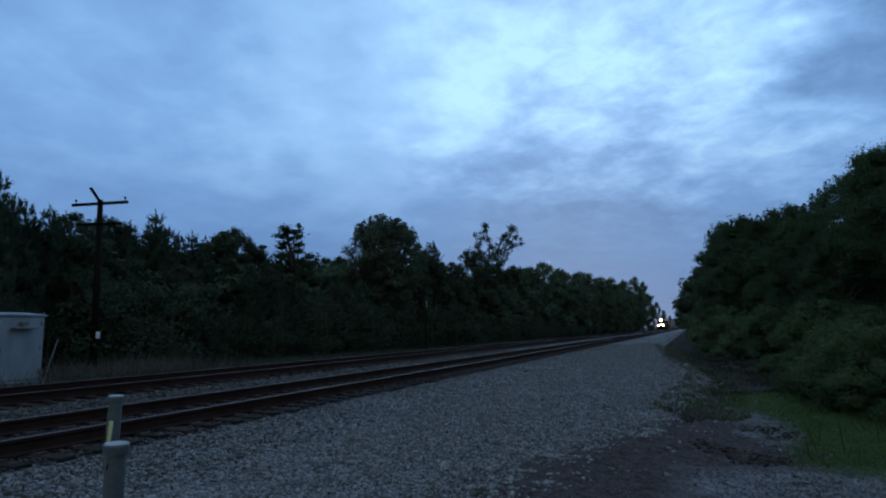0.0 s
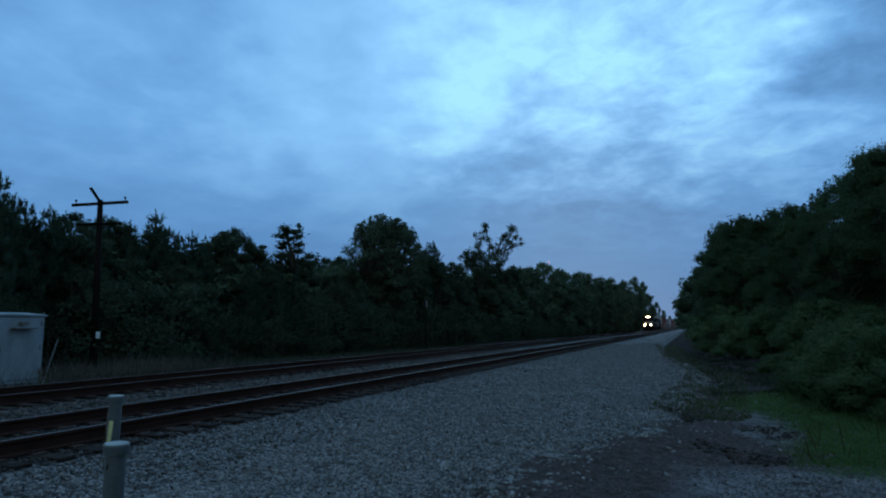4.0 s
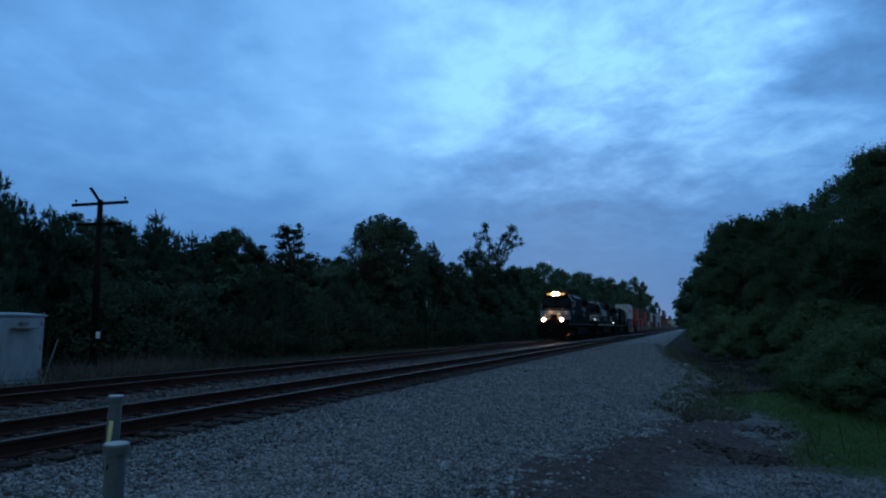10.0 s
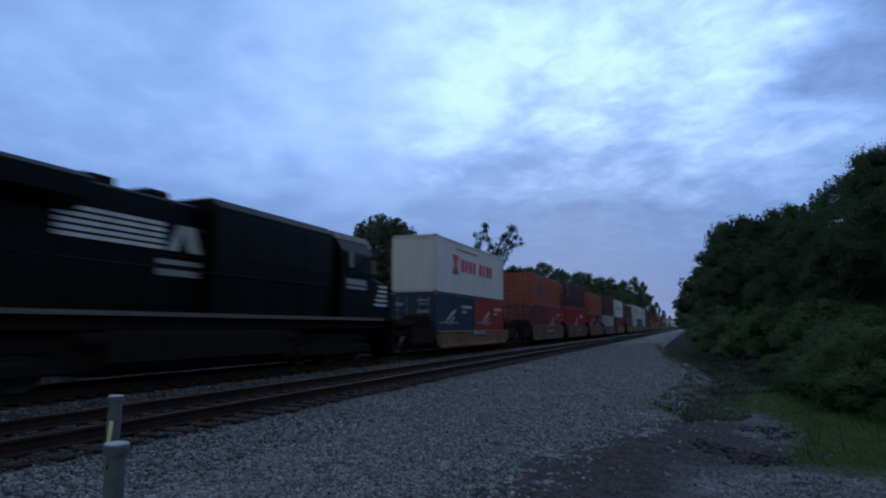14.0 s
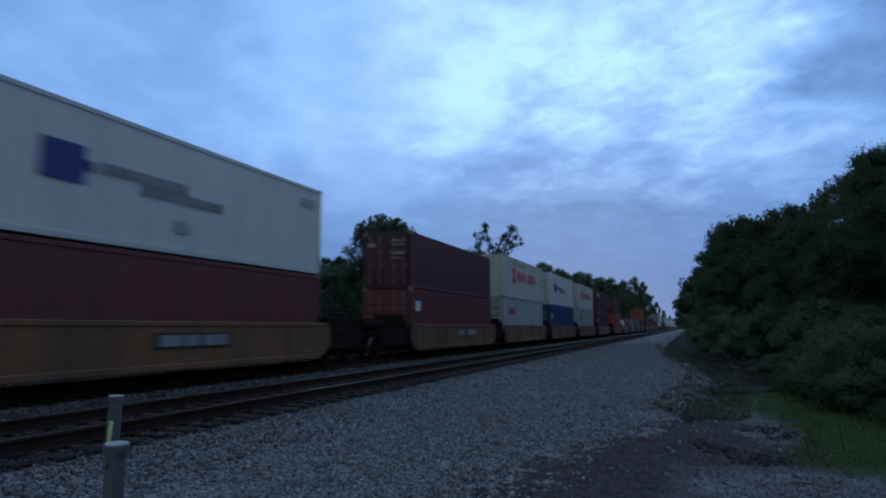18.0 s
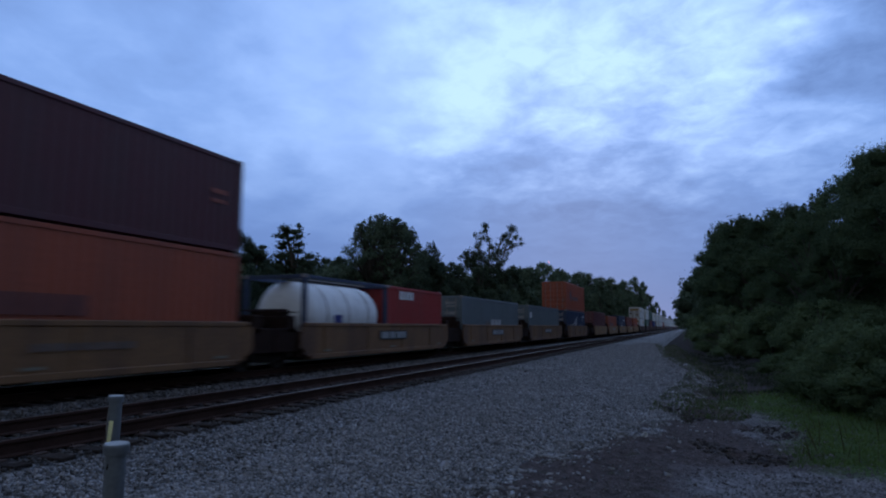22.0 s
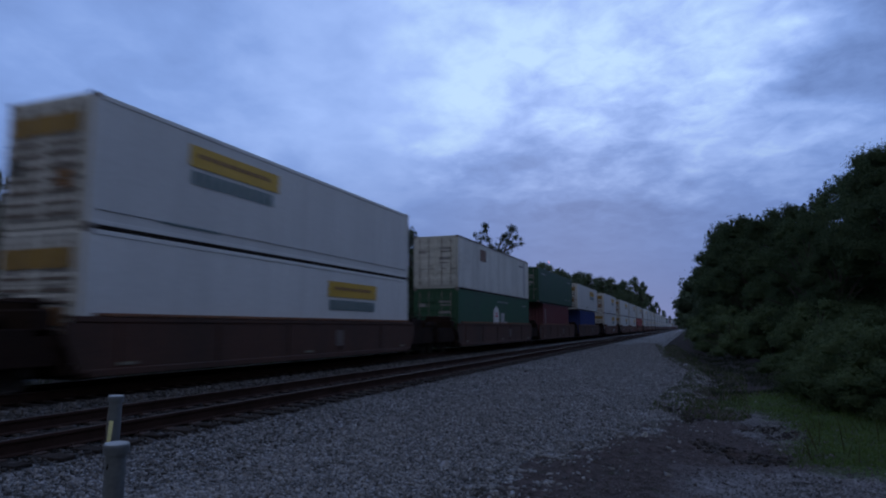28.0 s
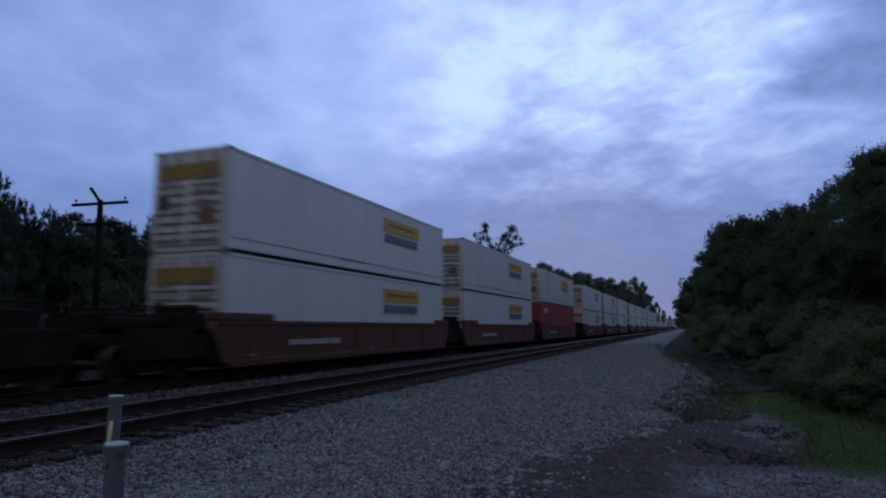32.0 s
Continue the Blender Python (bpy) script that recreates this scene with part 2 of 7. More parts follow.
PAINT = {
    "white": box_paint("white_container_paint", (0.56, 0.575, 0.58), 0.12),
    "offwhite": box_paint("ivory_container_paint", (0.52, 0.53, 0.51)),
    "pale": box_paint("pale_grey_container_paint", (0.42, 0.46, 0.47)),
    "brown": box_paint("dark_brown_container_paint", (0.067, 0.013, 0.021)),
    "rust": box_paint("red_brown_container_paint", (0.130, 0.030, 0.029)),
    "maroon": box_paint("maroon_container_paint", (0.105, 0.028, 0.034)),
    "rose": box_paint("faded_red_container_paint", (0.125, 0.038, 0.050)),
    "orange": box_paint("orange_container_paint", (0.275, 0.062, 0.027)),
    "amber": box_paint("light_orange_container_paint", (0.33, 0.078, 0.025)),
    "red": box_paint("red_container_paint", (0.30, 0.024, 0.022)),
    "navy": box_paint("navy_container_paint", (0.018, 0.033, 0.085)),
    "blue": box_paint("blue_container_paint", (0.016, 0.045, 0.15)),
    "royal": box_paint("royal_blue_container_paint", (0.024, 0.045, 0.20)),
    "grey": box_paint("blue_grey_container_paint", (0.105, 0.135, 0.158)),
    "green": box_paint("green_container_paint", (0.016, 0.075, 0.036)),
    "dkgreen": box_paint("dark_green_container_paint", (0.010, 0.060, 0.029)),
}
INK = {
    "red": material("red_marking", (0.52, 0.03, 0.07), 0.6, vary=0.15, bump=0),
    "navy": material("navy_marking", (0.03, 0.04, 0.20), 0.6, vary=0.15, bump=0),
    "dim_navy": material("faded_navy_marking", (0.060, 0.030, 0.050), 0.6, vary=0.25, bump=0),
    "dark": material("dark_marking", (0.05, 0.055, 0.06), 0.6, vary=0.15, bump=0),
    "white": material("white_marking", (0.66, 0.67, 0.68), 0.6, vary=0.15, bump=0),
    "yellow": material("yellow_marking", (0.50, 0.32, 0.030), 0.6, vary=0.15, bump=0),
    "panel": material("grimy_data_panel", (0.075, 0.055, 0.040), 0.7, vary=0.3, bump=0),
    "grey": material("grey_marking", (0.27, 0.27, 0.28), 0.6, vary=0.3, bump=0),
    "mustard": material("dull_mustard_marking", (0.30, 0.19, 0.045), 0.7, vary=0.3, bump=0),
    "teal": material("grey_green_marking", (0.10, 0.16, 0.17), 0.6, vary=0.15, bump=0),
    "brown": material("brown_marking", (0.20, 0.10, 0.035), 0.6, vary=0.15, bump=0),
    "dusk": material("faded_dark_marking", (0.130, 0.038, 0.030), 0.6, vary=0.3, bump=0),
    "seam": material("shadowed_seam_paint", (0.38, 0.39, 0.41), 0.6, vary=0.3, bump=0),
    "rust": material("rusty_hinge_steel", (0.20, 0.165, 0.15), 0.8, vary=0.4, scale=5, bump=0),
    "faded_white": material("faded_white_marking", (0.40, 0.41, 0.43), 0.7, vary=0.4, scale=3, bump=0),
    "plate": material("pale_data_plate", (0.27, 0.29, 0.31), 0.6, vary=0.35, scale=4, bump=0),
    "frame": material("grimy_black_panel", (0.026, 0.019, 0.016), 0.7, vary=0.3, bump=0),
    "umber": material("dull_umber_marking", (0.17, 0.105, 0.08), 0.7, vary=0.3, scale=3, bump=0),
    "oxide": material("dark_red_plate", (0.085, 0.018, 0.018), 0.7, vary=0.3, scale=3, bump=0),
    "slate": material("faded_slate_marking", (0.13, 0.14, 0.165), 0.6, vary=0.35, scale=4, bump=0),
    "grime": material("grimy_faded_marking", (0.13, 0.105, 0.095), 0.8, vary=0.4, scale=4, bump=0),
    "faint": material("faint_marking", (0.28, 0.075, 0.045), 0.6, vary=0.15, bump=0),
}


def leaf_material(name, base, dark):
    m = material(name, base, 0.85, vary=0.45, scale=0.8, grain=6, bump=0, tint=dark, island=0.12, rand=0.25, spec=0.05)
    # thin leaves let a part of the light through
    nt = m.node_tree
    face = nt.nodes["Principled BSDF"]
    thin, both = nt.nodes.new("ShaderNodeBsdfTranslucent"), nt.nodes.new("ShaderNodeMixShader")
    both.inputs[0].default_value = 0.38
    nt.links.new(face.inputs["Base Color"].links[0].from_socket, thin.inputs["Color"])
    nt.links.new(face.outputs[0], both.inputs[1])
    nt.links.new(thin.outputs[0], both.inputs[2])
    nt.links.new(both.outputs[0], nt.nodes["Material Output"].inputs["Surface"])
    return m


LEAF = {
    "broad": leaf_material("broad_leaves", (0.108, 0.142, 0.088), (0.062, 0.084, 0.053)),
    "oak": leaf_material("oak_leaves", (0.064, 0.084, 0.052), (0.036, 0.050, 0.032)),
    "pine": leaf_material("pine_needles", (0.060, 0.086, 0.058), (0.036, 0.054, 0.036)),
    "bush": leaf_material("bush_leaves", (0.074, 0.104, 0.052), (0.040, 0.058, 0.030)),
    # paler copy of the bush leaves: light on the bushes put into colour
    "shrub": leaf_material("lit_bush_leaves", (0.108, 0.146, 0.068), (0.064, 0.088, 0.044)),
    "grass": leaf_material("grass_blades", (0.098, 0.146, 0.044), (0.076, 0.110, 0.036)),
    "rough": leaf_material("rough_dull_grass", (0.058, 0.072, 0.040), (0.040, 0.046, 0.028)),
    "scrub": leaf_material("dead_scrub", (0.15, 0.135, 0.115), (0.09, 0.085, 0.07)),
    "weed": leaf_material("dry_weeds", (0.10, 0.10, 0.045), (0.05, 0.06, 0.02)),
}


# ---------- mesh building ----------
class Build:
    """Collects vertices and faces for one mesh."""

    def __init__(self):
        self.v, self.f = [], []

    def add(self, verts, faces):
        o = len(self.v)
        self.v += [tuple(p) for p in verts]
        self.f += [tuple(o + i for i in f) for f in faces]
        return self

    def box(self, x0, x1, y0, y1, z0, z1, b=0.0):
        if b <= 0:
            v = [(x, y, z) for z in (z0, z1) for y in (y0, y1) for x in (x0, x1)]
            return self.add(v, [(0, 2, 3, 1), (4, 5, 7, 6), (0, 1, 5, 4), (2, 6, 7, 3), (0, 4, 6, 2), (1, 3, 7, 5)])
        c, h = ((x0 + x1) / 2, (y0 + y1) / 2, (z0 + z1) / 2), ((x1 - x0) / 2, (y1 - y0) / 2, (z1 - z0) / 2)
        b = min(b, min(h) * 0.9)
        verts, idx = [], {}
        for s in ((sx, sy, sz) for sx in (-1, 1) for sy in (-1, 1) for sz in (-1, 1)):
            for k in range(3):
                p = [c[i] + s[i] * (h[i] - (0 if i == k else b)) for i in range(3)]
                idx[s, k] = len(verts)
                verts.append(p)
        faces = []
        for k in range(3):
            i, j = (k + 1) % 3, (k + 2) % 3
            for s in (-1, 1):
                ring = []
                for a, d in ((-1, -1), (1, -1), (1, 1), (-1, 1)):
                    t = [0, 0, 0]
                    t[k], t[i], t[j] = s, a, d
                    ring.append(idx[tuple(t), k])
                faces.append(ring if s > 0 else ring[::-1])
            for a in (-1, 1):
                for d in (-1, 1):
                    t0, t1 = [0, 0, 0], [0, 0, 0]
                    t0[k], t1[k] = -1, 1
                    t0[i] = t1[i] = a
                    t0[j] = t1[j] = d
                    q = [idx[tuple(t0), i], idx[tuple(t1), i], idx[tuple(t1), j], idx[tuple(t0), j]]
                    faces.append(q if a * d < 0 else q[::-1])
        for s in ((sx, sy, sz) for sx in (-1, 1) for sy in (-1, 1) for sz in (-1, 1)):
            q = [idx[s, 0], idx[s, 1], idx[s, 2]]
            faces.append(q if s[0] * s[1] * s[2] > 0 else q[::-1])
        return self.add(verts, faces)

    def tube(self, p0, p1, r0, r1=None, n=10, caps=True):
        r1 = r0 if r1 is None else r1
        p0, p1 = Vector(p0), Vector(p1)
        d = (p1 - p0).normalized()
        a = d.orthogonal().normalized()
        b = d.cross(a)
        v = []
        for p, r in ((p0, r0), (p1, r1)):
            for i in range(n):
                t = 2 * math.pi * i / n
                v.append(p + (a * math.cos(t) + b * math.sin(t)) * r)
        f = [(i, (i + 1) % n, n + (i + 1) % n, n + i) for i in range(n)]
        if caps:
            f += [tuple(range(n))[::-1], tuple(range(n, 2 * n))]
        return self.add(v, f)

    def prism(self, pts, y0, y1, axis="y"):
        """Extrudes a closed outline: (x, z) along y, or (y, z) along x."""
        n = len(pts)
        put = (lambda p, q: (p[0], q, p[1])) if axis == "y" else (lambda p, q: (q, p[0], p[1]))
        v = [put(p, y0) for p in pts] + [put(p, y1) for p in pts]
        f = [(i, (i + 1) % n, n + (i + 1) % n, n + i) for i in range(n)]
        return self.add(v, f + [tuple(range(n))[::-1], tuple(range(n, 2 * n))])

    def lathe(self, prof, n=24, at=(0, 0, 0)):
        """Turns (r, z) about the upright axis."""
        v = [(at[0] + r * math.cos(2 * math.pi * i / n), at[1] + r * math.sin(2 * math.pi * i / n), at[2] + z)
             for r, z in prof for i in range(n)]
        f = [(k * n + i, k * n + (i + 1) % n, (k + 1) * n + (i + 1) % n, (k + 1) * n + i)
             for k in range(len(prof) - 1) for i in range(n)]
        f += [tuple(range(n))[::-1], tuple((len(prof) - 1) * n + i for i in range(n))]
        return self.add(v, f)

    def mesh(self, name, mat, smooth=False):
        me = bpy.data.meshes.new(name)
        me.from_pydata(self.v, [], self.f)
        me.materials.append(mat)
        bm = bmesh.new()
        bm.from_mesh(me)
        bmesh.ops.recalc_face_normals(bm, faces=bm.faces)
        bm.to_mesh(me)
        bm.free()
        if smooth:
            me.polygons.foreach_set("use_smooth", [True] * len(me.polygons))
        return me


CACHE = {}


def shared(key, make):
    if key not in CACHE:
        CACHE[key] = make()
    return CACHE[key]


def part(name, me, parent, label="", at=None):
    """Links a mesh as one part under a thing or part. at: its pose in the parent's space."""
    ob = new(name, me)
    ob.parent = parent
    if at is not None:
        ob.matrix_basis = at
    if label:
        ob["label"] = label
    return ob


def thing(name, label, category, group="", at=None):
    ob = new(name)
    ob.empty_display_size = 0.3
    tagged(ob, label, category, group)
    if at is not None:
        ob.matrix_basis = at
    return ob


def setting(name, me, label=""):
    return tagged(new(name, me), label, "", "", "structure")


def array_mesh(name, verts, faces, mat):
    """A mesh from numpy arrays: verts (n, 3), faces (m, k)."""
    me = bpy.data.meshes.new(name)
    k = faces.shape[1]
    me.vertices.add(len(verts))
    me.vertices.foreach_set("co", np.asarray(verts, np.float32).ravel())
    me.loops.add(faces.size)
    me.loops.foreach_set("vertex_index", np.asarray(faces, np.int32).ravel())
    me.polygons.add(len(faces))
    me.polygons.foreach_set("loop_start", np.arange(0, faces.size, k, dtype=np.int32))
    me.polygons.foreach_set("loop_total", np.full(len(faces), k, np.int32))
    me.update(calc_edges=True)
    me.materials.append(mat)
    return me

MOVERS = []   # (thing, place along the train, height, half turn)


# ---------- ground and ballast ----------
def smooth_noise(x, y, s, seed=0.0):
    return noise.noise(Vector((x / s + seed, y / s - seed, seed)))


# worn gullies and scarps: (x, y, x, y, width, depth)
GULLIES = [(0.05, 10.9, 0.40, 10.15, 0.09, 0.10), (0.40, 10.15, 0.95, 9.85, 0.12, 0.14), (0.95, 9.85, 1.4, 9.2, 0.08, 0.04), (1.75, 8.5, 2.3, 8.3, 0.16, 0.07),
           (0.9, 13.0, 1.5, 11.4, 0.11, 0.13), (-0.55, 15.4, -0.2, 13.6, 0.13, 0.18), (-0.2, 13.6, 0.3, 14.9, 0.14, 0.18),
           (-1.2, 38.0, 0.1, 24.5, 0.30, 0.22), (0.1, 24.5, 0.75, 21.5, 0.35, 0.16), (-1.2, 7.6, -0.9, 9.4, 0.2, 0.05), (-0.9, 9.4, 0.1, 10.5, 0.16, 0.04)]


def gully(x, y):
    if not (-2 < x < 3 and 6 < y < 40):
        return 0.0
    d = 0.0
    wx, wy = x + 0.14 * smooth_noise(x, y, 0.45, 31), y + 0.25 * smooth_noise(x, y, 0.5, 33)
    for ax, ay, bx, by, w, k in GULLIES:
        ux, uy = bx - ax, by - ay
        t = min(1.0, max(0.0, ((wx - ax) * ux + (wy - ay) * uy) / (ux * ux + uy * uy)))
        q = ((wx - ax - t * ux) ** 2 + ((wy - ay - t * uy) * 0.7) ** 2) / (w * w)
        if q < 9:
            d = max(d, k * math.exp(-q))
    return d


def ground_height(x, y):
    if x < -16:
        z = -0.70 + 0.10 * min(1.0, (-16 - x) / 30)
    elif x < -2:
        z = -0.95
    else:
        z = -0.46 - 0.10 * max(0.0, 1 - abs(x - 0.6) / 1.4) + 0.09 * min(3.0, max(0.0, x - 2.0)) / 3
    z -= 0.22 * max(0.0, 1 - abs(x - 1.4) / 2.4) * min(1.0, max(0.0, (y - 22) / 8)) * max(0.0, 1 - y / 160)      # ditch along the trees
    near = max(0.0, 1 - abs(y - 15) / 120)
    return z - gully(x, y) + near * (0.035 * smooth_noise(x, y, 0.9, 3) + 0.05 * smooth_noise(x, y, 3.0, 7) + 0.034 * smooth_noise(x, y, 0.3, 9) + 0.022 * smooth_noise(x, y, 0.15, 13))


EDGE_Y = [-60, 4, 6.4, 7.3, 9.3, 11.4, 13.5, 17, 23, 27, 38, 66, 99, 1300]
EDGE_X = [-2.1, -2.2, -2.15, -2.1, -1.75, -0.95, -0.55, -0.35, 0.1, 0.25, -1.1, -2.9, -3.1, -3.1]


def ballast_edge(y):
    return float(np.interp(y, EDGE_Y, EDGE_X))


def ballast_height(x, y):
    e = ballast_edge(y) + 0.35 * smooth_noise(x * 0, y, 1.7, 4) + 0.2 * smooth_noise(x * 0, y, 0.5, 6) + 0.45 * smooth_noise(x, y, 0.35, 16)
    z = float(np.interp(x, [-17.2, -15.3, -14.3, -13.6, -11.9, -11.3, -10.35, -9.4, -8.6, -7.3, -7.0, -6.5, -6.2, -5.7, -4.2, -1.5, 1], [-1.0, -0.30, -0.23, -0.25, -0.25, -0.225, -0.25, -0.225, -0.222, -0.222, -0.225, -0.25, -0.28, -0.32, -0.37, -0.42, -0.44]))
    if x > e - 0.3:
        z -= 0.10 * (x - e + 0.3) + 0.35 * max(0.0, x - e) ** 1.2
    near = max(0.0, 1 - abs(y - 12) / 60)
    if x > -6.4:
        z += near * (0.022 * smooth_noise(x, y, 0.6, 1) + 0.03 * smooth_noise(x, y, 2.4, 2))
    return z


def sheet(xs, ys, height, name, mat):
    v = np.array([(x, y, height(x, y)) for y in ys for x in xs])
    nx = len(xs)
    f = np.array([(j * nx + i, j * nx + i + 1, (j + 1) * nx + i + 1, (j + 1) * nx + i) for j in range(len(ys) - 1) for i in range(nx - 1)])
    me = array_mesh(name, v, f, mat)
    me.polygons.foreach_set("use_smooth", [True] * len(me.polygons))
    return me


def spaced(*runs):
    out = []
    for a, b, step in runs:
        out += list(np.arange(a, b, step))
    return out


def ground_material():
    m = bpy.data.materials.new("earth_and_thin_grass")
    m.use_nodes = True
    nt = m.node_tree
    N, L = nt.nodes.new, nt.links.new
    b = nt.nodes["Principled BSDF"]
    tc = N("ShaderNodeTexCoord")

    def tex(scale, detail=5, rough=0.6):
        n = N("ShaderNodeTexNoise")
        n.inputs["Scale"].default_value, n.inputs["Detail"].default_value, n.inputs["Roughness"].default_value = scale, detail, rough
        L(tc.outputs["Object"], n.inputs["Vector"])
        return n.outputs[0]

    def mix(fac, a, c, lo, hi):
        r = N("ShaderNodeMapRange")
        r.inputs["From Min"].default_value, r.inputs["From Max"].default_value = lo, hi
        L(fac, r.inputs["Value"])
        x = N("ShaderNodeMix")
        x.data_type = "RGBA"
        L(r.outputs[0], x.inputs[0])
        for i, s in ((6, a), (7, c)):
            if isinstance(s, tuple):
                x.inputs[i].default_value = (*s, 1)
            else:
                L(s, x.inputs[i])
        return x.outputs[2]

    sep = N("ShaderNodeSeparateXYZ")
    L(tc.outputs["Object"], sep.inputs[0])
    brown = mix(tex(11), (0.046, 0.037, 0.036), (0.135, 0.108, 0.104), 0.36, 0.68)
    grey = mix(tex(16), (0.135, 0.130, 0.134), (0.32, 0.31, 0.32), 0.36, 0.66)
    # ragged patches of paler grit: where the track is worn, and beside the turf
    rag = N("ShaderNodeTexNoise")
    rag.inputs["Scale"].default_value, rag.inputs["Detail"].default_value, rag.inputs["Roughness"].default_value = 1.5, 5, 0.6
    L(tc.outputs["Object"], rag.inputs["Vector"])
    warp = N("ShaderNodeVectorMath")
    warp.operation, warp.inputs[1].default_value = "MULTIPLY_ADD", (1.1, 2.2, 0)
    L(rag.outputs["Color"], warp.inputs[0]), L(tc.outputs["Object"], warp.inputs[2])

    def patch(x, y, rx, ry):
        mp, sp = N("ShaderNodeMapping"), N("ShaderNodeVectorMath")
        mp.inputs["Scale"].default_value = (1 / rx, 1 / ry, 0)
        mp.inputs["Location"].default_value = (-(x + 0.55) / rx, -(y + 1.1) / ry, 0)
        sp.operation = "LENGTH"
        L(warp.outputs[0], mp.inputs[0]), L(mp.outputs[0], sp.inputs[0])
        return sp.outputs["Value"]

    soil = brown
    for x, y, rx, ry in ((1.15, 7.8, 1.35, 1.7), (1.2, 12.8, 0.42, 2.0), (2.8, 5.2, 2.0, 2.2)):
        soil = mix(patch(x, y, rx, ry), grey, soil, 0.75, 1.15)
    litter = mix(tex(4), (0.014, 0.012, 0.011), (0.056, 0.046, 0.044), 0.36, 0.68)
    soil = mix(sep.outputs[1], soil, litter, 17.5, 23.0)      # dark ditch earth, with the shade of the trees put into its colour
    peb = mix(tex(46, 3), (0.030, 0.027, 0.027), soil, 0.30, 0.5)
    patchy = mix(tex(2.6), peb, (0.030, 0.040, 0.018), 0.60, 0.74)
    wob = N("ShaderNodeMath")
    wob.operation, wob.inputs[1].default_value = "MULTIPLY_ADD", 2.2
    L(tex(0.8), wob.inputs[0]), L(sep.outputs[0], wob.inputs[2])
    green = mix(tex(9), (0.070, 0.108, 0.034), (0.046, 0.072, 0.026), 0.4, 0.65)
    front = N("ShaderNodeMapRange")
    front.inputs["From Min"].default_value, front.inputs["From Max"].default_value = 8.2, 9.0
    front.inputs["To Min"].default_value, front.inputs["To Max"].default_value = -2.0, 0.0
    L(sep.outputs[1], front.inputs["Value"])
    place = N("ShaderNodeMath")
    place.operation = "ADD"
    L(wob.outputs[0], place.inputs[0]), L(front.outputs[0], place.inputs[1])
    far = N("ShaderNodeMapRange")
    far.inputs["From Min"].default_value, far.inputs["From Max"].default_value = 17.5, 21.5
    far.inputs["To Max"].default_value = -3.2
    strip = N("ShaderNodeMapRange")
    strip.inputs["From Min"].default_value, strip.inputs["From Max"].default_value = 14.6, 15.8
    strip.inputs["To Max"].default_value = 0.9
    total = N("ShaderNodeMath")
    total.operation = "ADD"
    L(sep.outputs[1], far.inputs["Value"]), L(sep.outputs[1], strip.inputs["Value"])
    L(far.outputs[0], total.inputs[0]), L(strip.outputs[0], total.inputs[1])
    there = N("ShaderNodeMath")
    there.operation = "ADD"
    L(place.outputs[0], there.inputs[0]), L(total.outputs[0], there.inputs[1])
    turf = mix(there.outputs[0], patchy, green, 2.3, 2.9)
    L(turf, b.inputs["Base Color"])
    b.inputs["Roughness"].default_value, b.inputs["Specular IOR Level"].default_value = 0.95, 0.08
    bp = N("ShaderNodeBump")
    bp.inputs["Strength"].default_value, bp.inputs["Distance"].default_value = 0.8, 0.05
    L(tex(22, 6, 0.7), bp.inputs["Height"])
    L(bp.outputs[0], b.inputs["Normal"])
    return m


M["earth"] = ground_material()


